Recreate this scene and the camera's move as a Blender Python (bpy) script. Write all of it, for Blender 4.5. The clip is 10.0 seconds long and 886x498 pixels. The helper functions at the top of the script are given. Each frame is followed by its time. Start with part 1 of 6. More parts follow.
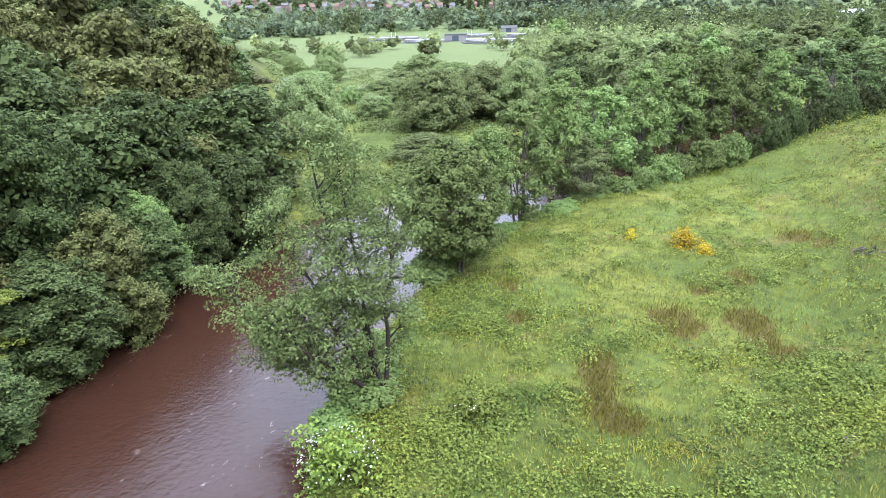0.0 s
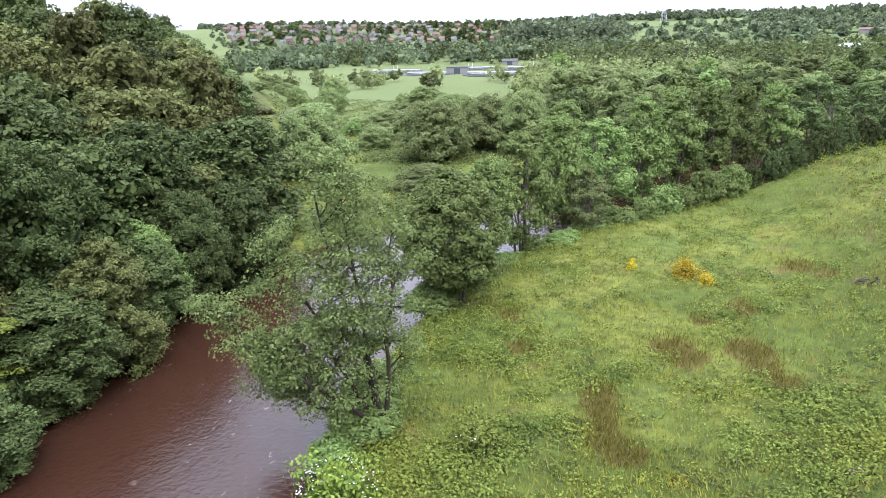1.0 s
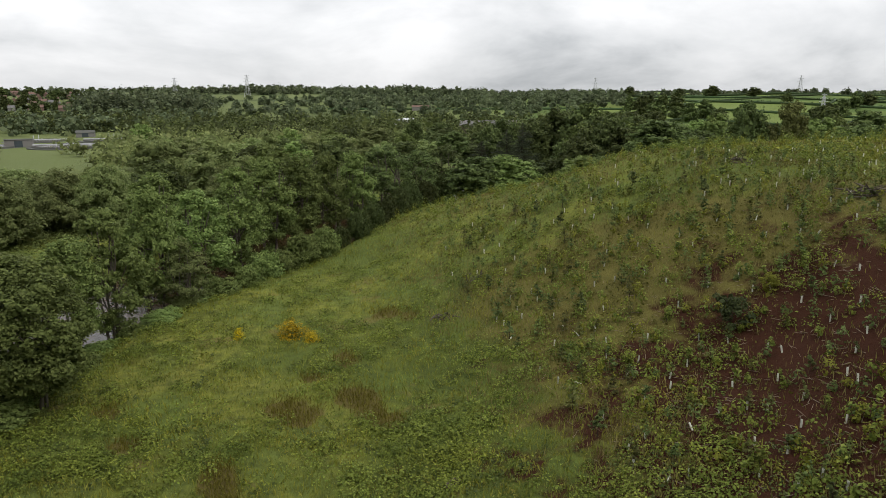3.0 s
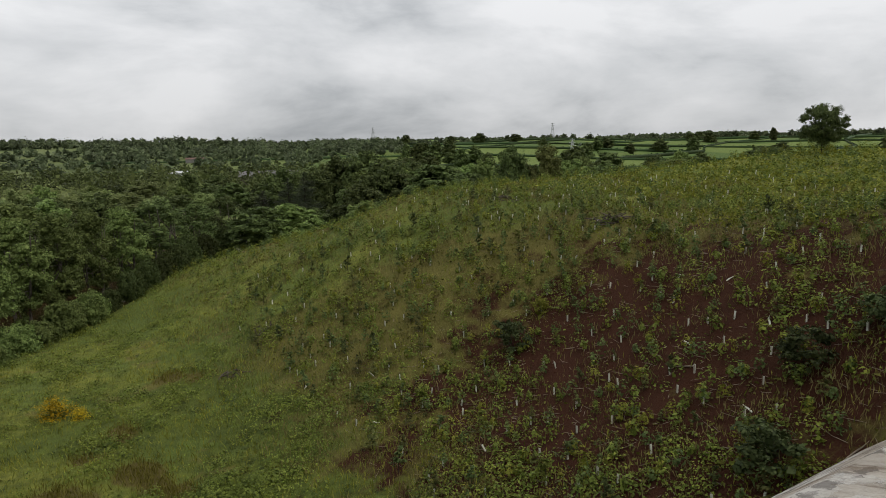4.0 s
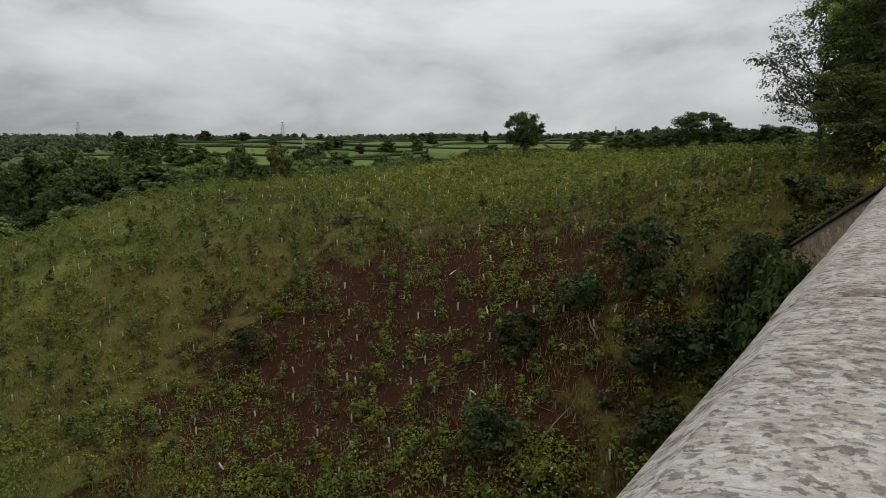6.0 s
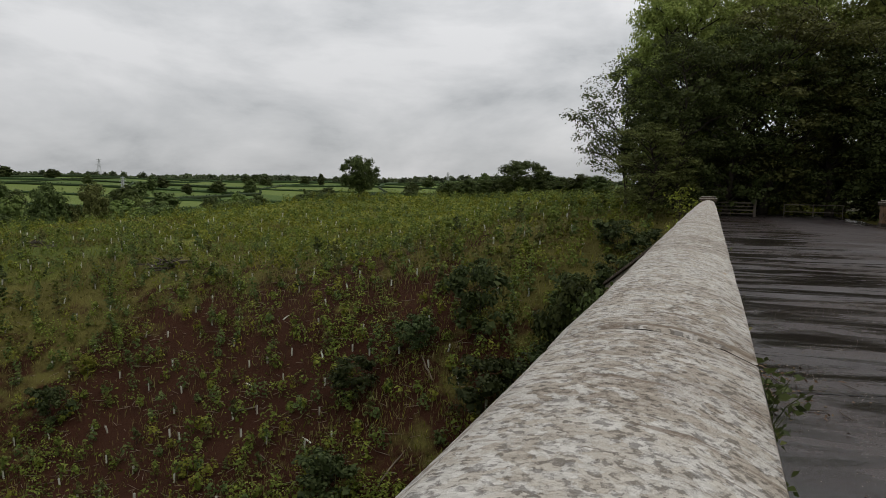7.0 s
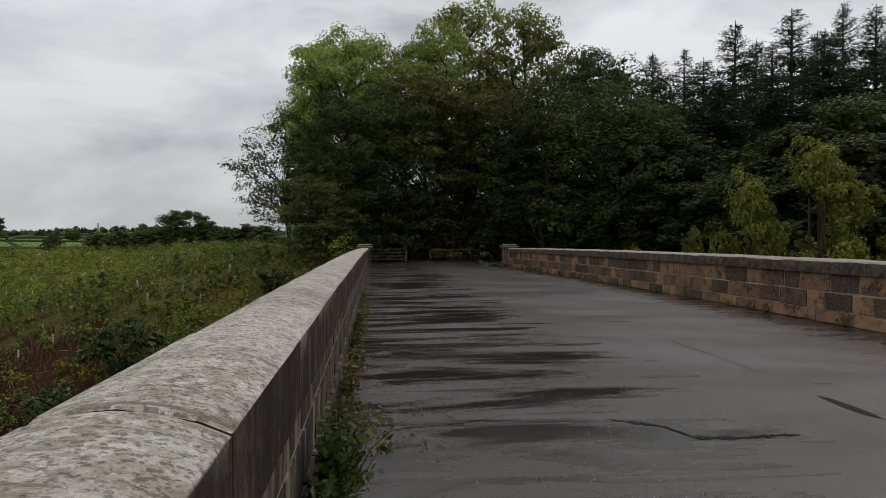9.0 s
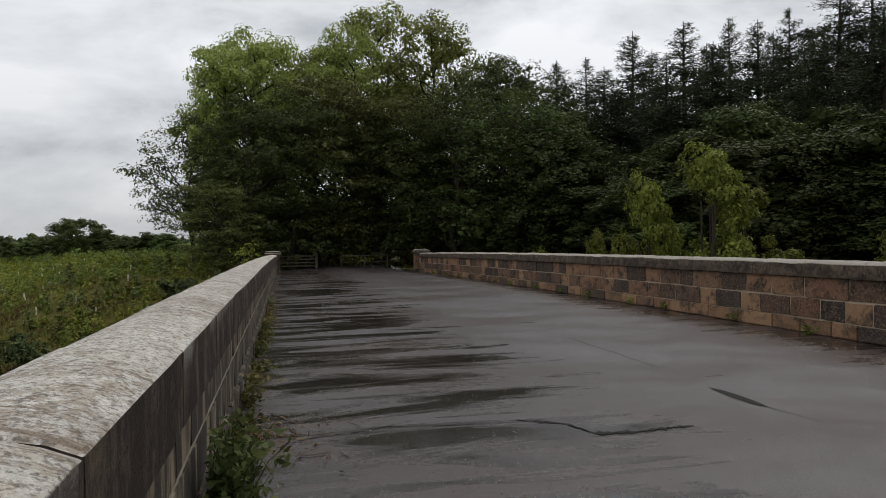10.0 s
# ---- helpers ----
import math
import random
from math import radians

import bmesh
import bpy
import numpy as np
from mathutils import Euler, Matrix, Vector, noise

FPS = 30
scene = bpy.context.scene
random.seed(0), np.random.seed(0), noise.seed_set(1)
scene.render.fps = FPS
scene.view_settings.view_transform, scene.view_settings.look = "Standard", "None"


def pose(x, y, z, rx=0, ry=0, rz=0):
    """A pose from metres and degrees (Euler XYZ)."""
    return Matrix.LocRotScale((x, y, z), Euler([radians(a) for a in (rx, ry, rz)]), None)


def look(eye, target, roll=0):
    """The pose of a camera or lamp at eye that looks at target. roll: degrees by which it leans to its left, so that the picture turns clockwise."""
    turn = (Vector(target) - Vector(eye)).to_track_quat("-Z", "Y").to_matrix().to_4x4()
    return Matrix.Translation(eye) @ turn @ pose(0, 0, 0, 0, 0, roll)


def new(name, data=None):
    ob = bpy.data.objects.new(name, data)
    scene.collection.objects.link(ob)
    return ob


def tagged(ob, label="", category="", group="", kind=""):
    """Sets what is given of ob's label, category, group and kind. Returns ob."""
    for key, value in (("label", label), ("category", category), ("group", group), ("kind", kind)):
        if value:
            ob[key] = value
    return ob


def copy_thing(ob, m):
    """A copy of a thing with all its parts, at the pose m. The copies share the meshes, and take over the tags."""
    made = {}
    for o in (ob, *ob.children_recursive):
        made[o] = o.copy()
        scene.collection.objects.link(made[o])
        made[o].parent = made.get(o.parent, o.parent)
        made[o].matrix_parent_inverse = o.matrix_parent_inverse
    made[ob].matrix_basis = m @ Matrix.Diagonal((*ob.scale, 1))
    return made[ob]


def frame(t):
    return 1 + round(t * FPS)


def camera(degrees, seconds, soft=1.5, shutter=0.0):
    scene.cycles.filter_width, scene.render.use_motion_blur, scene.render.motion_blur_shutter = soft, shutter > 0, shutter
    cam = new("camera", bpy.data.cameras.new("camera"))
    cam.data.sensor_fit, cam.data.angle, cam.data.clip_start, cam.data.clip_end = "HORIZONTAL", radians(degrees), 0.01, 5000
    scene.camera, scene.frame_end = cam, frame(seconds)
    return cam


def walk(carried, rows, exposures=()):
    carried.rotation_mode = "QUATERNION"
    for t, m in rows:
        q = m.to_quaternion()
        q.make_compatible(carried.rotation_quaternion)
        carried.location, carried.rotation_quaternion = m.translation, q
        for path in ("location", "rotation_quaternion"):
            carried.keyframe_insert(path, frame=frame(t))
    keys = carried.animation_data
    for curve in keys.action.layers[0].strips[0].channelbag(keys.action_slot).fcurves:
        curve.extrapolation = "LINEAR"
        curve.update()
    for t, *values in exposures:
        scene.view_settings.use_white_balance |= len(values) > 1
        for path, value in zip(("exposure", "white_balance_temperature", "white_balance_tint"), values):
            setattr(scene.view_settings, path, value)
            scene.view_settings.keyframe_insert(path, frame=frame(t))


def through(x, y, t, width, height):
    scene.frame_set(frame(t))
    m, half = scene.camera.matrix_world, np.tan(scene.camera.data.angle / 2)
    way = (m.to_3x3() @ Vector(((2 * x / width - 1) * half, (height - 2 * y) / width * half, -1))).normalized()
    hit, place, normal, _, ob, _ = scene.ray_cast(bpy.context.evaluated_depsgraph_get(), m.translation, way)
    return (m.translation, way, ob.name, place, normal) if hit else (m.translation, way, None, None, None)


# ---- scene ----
cam = camera(65.7, 10.0, soft=0.45)
PATH = [
    (0, (-3.339, 0.886, 1.667), (-3.907, 2.672, 0.968), -1.9),
    (0.5, (-3.334, 0.852, 1.598), (-3.91, 2.653, 0.949), -1.9),
    (1, (-3.304, 0.831, 1.613), (-3.882, 2.644, 0.998), -1.8),
    (1.5, (-3.103, 0.861, 1.673), (-3.674, 2.685, 1.085), -1.1),
    (2, (-2.668, 0.869, 1.719), (-2.969, 2.774, 1.187), 0.0),
    (2.5, (-2.585, 0.821, 1.685), (-2.413, 2.754, 1.204), -0.1),
    (2.7, (-2.641, 0.789, 1.67), (-2.33, 2.709, 1.203), -0.0),
    (3.8, (-2.572, 0.182, 1.442), (-1.577, 1.884, 1.106), -0.9),
    (4, (-2.579, 0.208, 1.396), (-1.501, 1.864, 1.087), -1.1),
    (4.5, (-2.676, 0.284, 1.418), (-1.379, 1.762, 1.054), -1.2),
    (5, (-2.628, 0.33, 1.487), (-1.197, 1.676, 1.112), 0.3),
    (5.2, (-2.59, 0.322, 1.502), (-1.122, 1.624, 1.117), 0.6),
    (6.3, (-2.272, 0.16, 1.586), (-0.58, 1.193, 1.323), -0.1),
    (6.5, (-2.335, 0.187, 1.573), (-0.59, 1.138, 1.35), 0.3),
    (7, (-2.322, 0.063, 1.586), (-0.467, 0.784, 1.394), 1.0),
    (7.5, (-2.271, -0.096, 1.617), (-0.357, 0.476, 1.529), 0.3),
    (8, (-2.212, -0.232, 1.63), (-0.233, 0.046, 1.573), -0.3),
    (8.5, (-2.217, -0.335, 1.638), (-0.218, -0.351, 1.584), 0.3),
    (9, (-2.188, -0.386, 1.629), (-0.198, -0.585, 1.589), 0.1),
    (9.5, (-2.163, -0.435, 1.622), (-0.194, -0.782, 1.575), -0.4),
    (10, (-2.13, -0.474, 1.613), (-0.182, -0.924, 1.587), -0.7),
]

EXPOSURES = [(0, 2.08, 5400, 18), (1.0, 1.85, 5650, 18), (1.6, 1.52, 6000, 16), (2.5, 0.69, 6720, 12), (4.0, -0.07, 6680, 11), (5.2, -0.20, 6700, 11), (6.3, -0.28, 6700, 11), (7.5, -0.38, 6700, 11), (8.1, -0.50, 6650, 11), (9.2, -0.26, 6620, 11), (10.0, -0.12, 6600, 11)]
walk(cam, [(t, look(eye, target, roll)) for t, eye, target, roll in PATH], EXPOSURES)

# ---- sky and light: overcast ----
SUN_AZ, SUN_EL = 310.0, 52.0  # heading of the veiled sun, counter-clockwise from +x
world = bpy.data.worlds.new("world")
scene.world = world
world.use_nodes = True
wn, wl = world.node_tree.nodes, world.node_tree.links
wn.clear()
w_out, w_bg = wn.new("ShaderNodeOutputWorld"), wn.new("ShaderNodeBackground")
w_sky = wn.new("ShaderNodeTexSky")
w_sky.sky_type, w_sky.sun_disc = "NISHITA", False
w_sky.sun_elevation, w_sky.sun_rotation = radians(SUN_EL), radians(90 - SUN_AZ)
w_co, w_map = wn.new("ShaderNodeTexCoord"), wn.new("ShaderNodeMapping")
w_map.inputs["Scale"].default_value = (1.0, 1.0, 2.7)
w_map.inputs["Location"].default_value = (2.1, 1.4, 0.6)
w_n1, w_n2 = wn.new("ShaderNodeTexNoise"), wn.new("ShaderNodeTexNoise")
w_n1.inputs["Scale"].default_value, w_n1.inputs["Detail"].default_value, w_n1.inputs["Roughness"].default_value = 2.7, 9.0, 0.56
w_n1.inputs["Distortion"].default_value = 0.25
w_n2.inputs["Scale"].default_value, w_n2.inputs["Detail"].default_value = 1.1, 3.0
w_sum = wn.new("ShaderNodeMath")
w_sum.operation = "MULTIPLY_ADD"
w_sum.inputs[1].default_value = 0.55
w_ramp = wn.new("ShaderNodeValToRGB")
w_ramp.color_ramp.elements[0].position, w_ramp.color_ramp.elements[0].color = 0.58, (0.44, 0.475, 0.51, 1)
w_ramp.color_ramp.elements[1].position, w_ramp.color_ramp.elements[1].color = 0.88, (0.955, 0.985, 1.02, 1)
e = w_ramp.color_ramp.elements.new(0.72)
e.color = (0.735, 0.77, 0.805, 1)
w_dim = wn.new("ShaderNodeMix")
w_dim.data_type, w_dim.blend_type = "RGBA", "MULTIPLY"
w_dim.inputs[0].default_value, w_dim.inputs[7].default_value = 1.0, (0.08, 0.08, 0.08, 1)
w_mix = wn.new("ShaderNodeMix")
w_mix.data_type = "RGBA"
w_mix.inputs[0].default_value = 0.94
wl.new(w_co.outputs["Generated"], w_map.inputs["Vector"])
wl.new(w_map.outputs["Vector"], w_n1.inputs["Vector"])
wl.new(w_map.outputs["Vector"], w_n2.inputs["Vector"])
wl.new(w_n2.outputs["Fac"], w_sum.inputs[0])
wl.new(w_n1.outputs["Fac"], w_sum.inputs[2])
wl.new(w_sum.outputs[0], w_ramp.inputs["Fac"])
wl.new(w_sky.outputs["Color"], w_dim.inputs[6])
wl.new(w_dim.outputs[2], w_mix.inputs[6])
wl.new(w_ramp.outputs["Color"], w_mix.inputs[7])
wl.new(w_mix.outputs[2], w_bg.inputs["Color"])
w_up, w_high = wn.new("ShaderNodeSeparateXYZ"), wn.new("ShaderNodeMapRange")  # an overcast sky is brighter overhead
wl.new(w_co.outputs["Generated"], w_up.inputs[0])
wl.new(w_up.outputs["Z"], w_high.inputs["Value"])
w_high.inputs["To Min"].default_value, w_high.inputs["To Max"].default_value = 0.77, 1.82
wl.new(w_high.outputs["Result"], w_bg.inputs["Strength"])
wl.new(w_bg.outputs[0], w_out.inputs["Surface"])

sun = new("sun", bpy.data.lights.new("sun", "SUN"))
sun.data.energy, sun.data.angle, sun.data.color = 0.9, radians(25), (1.0, 0.96, 0.9)
sun.matrix_world = look((0, 0, 60), (-math.cos(radians(SUN_AZ)) * 60, -math.sin(radians(SUN_AZ)) * 60, 60 - 60 * math.tan(radians(SUN_EL))))


# ---- materials ----
class Mat:
    """A node material with a Principled surface and short ways to add noise, ramps and bump."""

    def __init__(self, name, rough=0.8, spec=0.3):
        self.m = bpy.data.materials.new(name)
        self.m.use_nodes = True
        self.n, self.l = self.m.node_tree.nodes, self.m.node_tree.links
        self.b = self.n["Principled BSDF"]
        self.b.inputs["Roughness"].default_value = rough
        self.b.inputs["Specular IOR Level"].default_value = spec
        self.co = self.n.new("ShaderNodeTexCoord").outputs["Object"]

    def link(self, a, b):
        self.l.new(a, b)

    def scatter(self):
        """Each object takes its own piece of the pattern."""
        v = self.n.new("ShaderNodeVectorMath")
        self.link(self.co, v.inputs[0])
        self.link(self.n.new("ShaderNodeObjectInfo").outputs["Location"], v.inputs[1])
        self.co = v.outputs[0]

    def noise(self, scale, detail=4.0, rough=0.55, stretch=None, dist=0.0):
        n = self.n.new("ShaderNodeTexNoise")
        n.inputs["Scale"].default_value, n.inputs["Detail"].default_value = scale, detail
        n.inputs["Roughness"].default_value, n.inputs["Distortion"].default_value = rough, dist
        if stretch:
            mp = self.n.new("ShaderNodeMapping")
            mp.inputs["Scale"].default_value = stretch
            self.link(self.co, mp.inputs["Vector"])
            self.link(mp.outputs["Vector"], n.inputs["Vector"])
        else:
            self.link(self.co, n.inputs["Vector"])
        return n.outputs["Fac"]

    def plates(self, scale, warp=0.05, stretch=(1, 1, 1), seed=0.0):
        """Ragged plates: a random grey for each, and the depth inside it."""
        n, v, a = self.n.new("ShaderNodeTexNoise"), self.n.new("ShaderNodeTexVoronoi"), self.n.new("ShaderNodeVectorMath")
        n.inputs["Scale"].default_value, n.inputs["Detail"].default_value, n.inputs["Roughness"].default_value = scale * 0.9, 8.0, 0.75
        self.link(self.co, n.inputs["Vector"])
        a.operation = "MULTIPLY_ADD"
        a.inputs[1].default_value = (warp, warp, warp)
        self.link(n.outputs["Color"], a.inputs[0])
        self.link(self.co, a.inputs[2])
        mp = self.n.new("ShaderNodeMapping")
        mp.inputs["Scale"].default_value, mp.inputs["Location"].default_value = stretch, (seed, seed, seed)
        self.link(a.outputs[0], mp.inputs["Vector"])
        v.inputs["Scale"].default_value = scale
        self.link(mp.outputs["Vector"], v.inputs["Vector"])
        sep = self.n.new("ShaderNodeSeparateColor")
        self.link(v.outputs["Color"], sep.inputs[0])
        return sep.outputs[0], v.outputs["Distance"]

    def voronoi(self, scale, feature="F1"):
        n = self.n.new("ShaderNodeTexVoronoi")
        n.feature = feature
        n.inputs["Scale"].default_value = scale
        self.link(self.co, n.inputs["Vector"])
        return n.outputs["Distance"]

    def ramp(self, fac, *stops):
        r = self.n.new("ShaderNodeValToRGB")
        els = r.color_ramp.elements
        while len(els) < len(stops):
            els.new(0.5)
        for el, (p, c) in zip(els, stops):
            el.position, el.color = p, (*c, 1) if isinstance(c, tuple) else (c, c, c, 1)
        self.link(fac, r.inputs["Fac"])
        return r.outputs["Color"]

    def mix(self, fac, a, b, kind="MIX"):
        m = self.n.new("ShaderNodeMix")
        m.data_type, m.blend_type = "RGBA", kind
        for i, v in ((0, fac), (6, a), (7, b)):
            sock = m.inputs[i]
            if isinstance(v, (int, float)):
                sock.default_value = v if i == 0 else (v, v, v, 1)
            elif isinstance(v, tuple):
                sock.default_value = (*v, 1)
            else:
                self.link(v, sock)
        return m.outputs[2]

    def math(self, op, a, b=0.0):
        m = self.n.new("ShaderNodeMath")
        m.operation = op
        for sock, v in zip(m.inputs, (a, b)):
            if isinstance(v, (int, float)):
                sock.default_value = v
            else:
                self.link(v, sock)
        return m.outputs[0]

    def attr(self, name):
        a = self.n.new("ShaderNodeAttribute")
        a.attribute_name = name
        return a.outputs["Fac"]

    def rand(self):
        return self.n.new("ShaderNodeObjectInfo").outputs["Random"]

    def island(self):
        return self.n.new("ShaderNodeNewGeometry").outputs["Random Per Island"]

    def color(self, c):
        if isinstance(c, tuple):
            self.b.inputs["Base Color"].default_value = (*c, 1)
        else:
            self.link(c, self.b.inputs["Base Color"])
        return self

    def rough(self, r):
        self.link(r, self.b.inputs["Roughness"])
        return self

    def bump(self, height, strength=0.5, distance=0.02):
        b = self.n.new("ShaderNodeBump")
        b.inputs["Strength"].default_value, b.inputs["Distance"].default_value = strength, distance
        self.link(height, b.inputs["Height"])
        self.link(b.outputs["Normal"], self.b.inputs["Normal"])
        return self


def leaf_mat(name, dark, mid, light, through=0.3, patch=0.0, grain=4.5):
    """Foliage: each leaf a little different, each plant too, with light passing through."""
    m = Mat(name, 0.6, 0.08)
    cell = m.n.new("ShaderNodeTexVoronoi")
    cell.inputs["Scale"].default_value = grain
    m.link(m.co, cell.inputs["Vector"])
    mixed = m.math("ADD", m.math("MULTIPLY", m.island(), 0.62), m.math("MULTIPLY", cell.outputs["Color"], 0.38))
    c = m.ramp(mixed, (0.08, dark), (0.5, mid), (0.92, light))
    hue = m.n.new("ShaderNodeHueSaturation")
    shift = m.math("MULTIPLY_ADD", m.rand(), 0.028)
    shift.node.inputs[2].default_value = 0.488
    m.link(shift, hue.inputs["Hue"])
    val = m.math("MULTIPLY_ADD", m.rand(), 0.58)
    val.node.inputs[2].default_value = 0.54
    m.link(m.math("ADD", val, m.attr("tone")), hue.inputs["Value"])
    if patch:  # swathes of lusher and of drier growth
        c = m.mix(m.ramp(m.noise(0.16, 5, 0.6), (0.40, 0.0), (0.62, patch)), c, m.mix(1.0, c, (1.28, 1.12, 0.82), "MULTIPLY"))
        c = m.mix(m.ramp(m.noise(0.45, 5, 0.6), (0.48, 0.0), (0.66, 0.7)), c, m.mix(1.0, c, (0.42, 0.5, 0.5), "MULTIPLY"))
    m.link(c, hue.inputs["Color"])
    m.color(hue.outputs["Color"])
    tr, mx = m.n.new("ShaderNodeBsdfTranslucent"), m.n.new("ShaderNodeMixShader")
    m.link(hue.outputs["Color"], tr.inputs["Color"])
    mx.inputs[0].default_value = through
    out = m.n["Material Output"]
    m.link(m.b.outputs[0], mx.inputs[1])
    m.link(tr.outputs[0], mx.inputs[2])
    m.link(mx.outputs[0], out.inputs["Surface"])
    return m.m


# alder, wood, olive and willow: extra blue puts valley haze into the colour
LEAF_ALDER = leaf_mat("leaf_alder", (0.097, 0.138, 0.04), (0.17, 0.226, 0.063), (0.262, 0.325, 0.10))
LEAF_WOOD = leaf_mat("leaf_woodland", (0.045, 0.062, 0.022), (0.094, 0.122, 0.038), (0.155, 0.187, 0.06))
# woodland leaf at about 0.6: shade in and under the woods put into colour
LEAF_WOOD_SHADED = leaf_mat("leaf_wood_shaded", (0.028, 0.038, 0.013), (0.06, 0.076, 0.023), (0.102, 0.122, 0.036))
LEAF_OLIVE = leaf_mat("leaf_olive", (0.06, 0.066, 0.022), (0.118, 0.124, 0.038), (0.185, 0.187, 0.058))
LEAF_FERN = leaf_mat("leaf_hill_fern", (0.066, 0.068, 0.014), (0.135, 0.135, 0.027), (0.21, 0.205, 0.043))
LEAF_WILLOW = leaf_mat("leaf_willow", (0.152, 0.192, 0.07), (0.23, 0.278, 0.10), (0.315, 0.36, 0.14), 0.45)
# far woods: paler and bluer, with distance haze put into the leaf colour
LEAF_FAR_HAZED = leaf_mat("leaf_far_hazed", (0.062, 0.082, 0.042), (0.10, 0.125, 0.062), (0.15, 0.172, 0.085))
LEAF_LIME = leaf_mat("leaf_lime", (0.13, 0.15, 0.02), (0.23, 0.25, 0.038), (0.35, 0.36, 0.07))
LEAF_YOUNG = leaf_mat("leaf_young_tree", (0.13, 0.145, 0.021), (0.225, 0.24, 0.035), (0.33, 0.34, 0.06), 0.3)
LEAF_SAPLING = leaf_mat("leaf_sapling", (0.07, 0.09, 0.018), (0.13, 0.153, 0.03), (0.21, 0.23, 0.05), 0.25)
LEAF_HERO = leaf_mat("leaf_leaning_alder", (0.07, 0.094, 0.03), (0.13, 0.158, 0.047), (0.21, 0.24, 0.076))
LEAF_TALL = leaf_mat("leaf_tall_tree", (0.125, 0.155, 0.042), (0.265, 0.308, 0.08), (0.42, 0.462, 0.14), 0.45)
LEAF_CONIFER = leaf_mat("needles", (0.03, 0.042, 0.022), (0.055, 0.07, 0.036), (0.092, 0.108, 0.052), 0.2)
LEAF_BRAMBLE = leaf_mat("leaf_bramble", (0.066, 0.094, 0.017), (0.148, 0.19, 0.033), (0.25, 0.295, 0.058), 0.18, 0.6)
LEAF_MEADOW = leaf_mat("leaf_meadow", (0.13, 0.16, 0.028), (0.215, 0.24, 0.045), (0.33, 0.335, 0.075), 0.18, 0.9)
LEAF_DRY = leaf_mat("dry_grass", (0.13, 0.11, 0.04), (0.215, 0.18, 0.068), (0.31, 0.265, 0.11))
LEAF_DARK = leaf_mat("leaf_dark_bush", (0.026, 0.036, 0.014), (0.052, 0.068, 0.023), (0.092, 0.11, 0.038), 0.15)
GORSE = leaf_mat("gorse_flower", (0.13, 0.15, 0.02), (0.50, 0.37, 0.02), (0.86, 0.62, 0.03))
LEAF_SPRING = leaf_mat("leaf_roadside_young", (0.075, 0.085, 0.015), (0.14, 0.152, 0.027), (0.22, 0.23, 0.045), 0.35)
BLOSSOM = leaf_mat("white_blossom", (0.5, 0.5, 0.42), (0.7, 0.7, 0.6), (0.8, 0.8, 0.72))
DRY_RUST = leaf_mat("dry_rust", (0.06, 0.049, 0.009), (0.105, 0.086, 0.016), (0.165, 0.135, 0.03))

m = Mat("bark", 0.9, 0.15)
m.color(m.mix(m.noise(2.2, 6), (0.02, 0.016, 0.012), (0.062, 0.05, 0.037)))
m.bump(m.noise(9, 5, stretch=(1, 1, 0.25)), 0.7, 0.03)
BARK = m.m

m = Mat("bark_grey", 0.9, 0.15)  # alder stems, pale with lichen
m.color(m.mix(m.noise(2.2, 6), (0.05, 0.042, 0.032), (0.17, 0.15, 0.115)))
m.bump(m.noise(9, 5, stretch=(1, 1, 0.25)), 0.6, 0.03)
BARK_GREY = m.m

m = Mat("stone_lichen", 0.92, 0.15)  # weathered coping: buff sandstone under white, grey and ochre lichen
m.scatter()
small, small_d = m.plates(34, 0.06, (1.1, 0.9, 1), 3.0)
tiny, tiny_d = m.plates(95, 0.025, (1.1, 0.9, 1), 7.0)
broad, grain = m.noise(2.2, 8, 0.65, dist=0.5), m.noise(38, 8, 0.75)
base = m.ramp(m.math("ADD", m.math("MULTIPLY", broad, 0.6), m.math("MULTIPLY", grain, 0.4)), (0.36, (0.22, 0.18, 0.14)), (0.49, (0.38, 0.34, 0.285)), (0.62, (0.50, 0.465, 0.41)))
base = m.mix(m.ramp(m.math("ADD", m.math("MULTIPLY", small, 0.45), m.noise(5, 10, 0.75, dist=0.4)), (0.66, 0.0), (0.78, 0.75)), base, m.mix(tiny, (0.46, 0.44, 0.40), (0.70, 0.68, 0.64)))
base = m.mix(m.ramp(m.math("ADD", m.math("MULTIPLY", small, 0.4), m.noise(4, 10, 0.75)), (0.28, 0.3), (0.50, 0.0)), base, (0.20, 0.175, 0.15))
base = m.mix(m.ramp(m.noise(1.1, 9, 0.7, stretch=(1.5, 0.8, 1), dist=0.5), (0.50, 0.0), (0.66, 0.55)), base, (0.19, 0.15, 0.115))
base = m.mix(m.ramp(m.math("ADD", m.math("MULTIPLY", tiny, 0.5), m.noise(30, 9, 0.8)), (0.82, 0.0), (0.94, 0.7)), base, (0.07, 0.058, 0.048))
ridge = m.noise(5, 9, 0.74, stretch=(4.2, 0.42, 1), dist=1.0)
base = m.mix(m.ramp(ridge, (0.555, 0.0), (0.62, 0.75)), base, (0.15, 0.11, 0.078))
base = m.mix(m.ramp(m.noise(2.4, 12, 0.85, dist=0.3), (0.61, 0.0), (0.65, 0.75)), base, (0.36, 0.22, 0.10))
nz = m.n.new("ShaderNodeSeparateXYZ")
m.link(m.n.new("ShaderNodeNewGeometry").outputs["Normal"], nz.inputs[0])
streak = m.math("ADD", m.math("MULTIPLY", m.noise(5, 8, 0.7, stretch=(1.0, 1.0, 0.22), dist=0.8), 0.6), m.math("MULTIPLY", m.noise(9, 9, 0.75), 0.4))
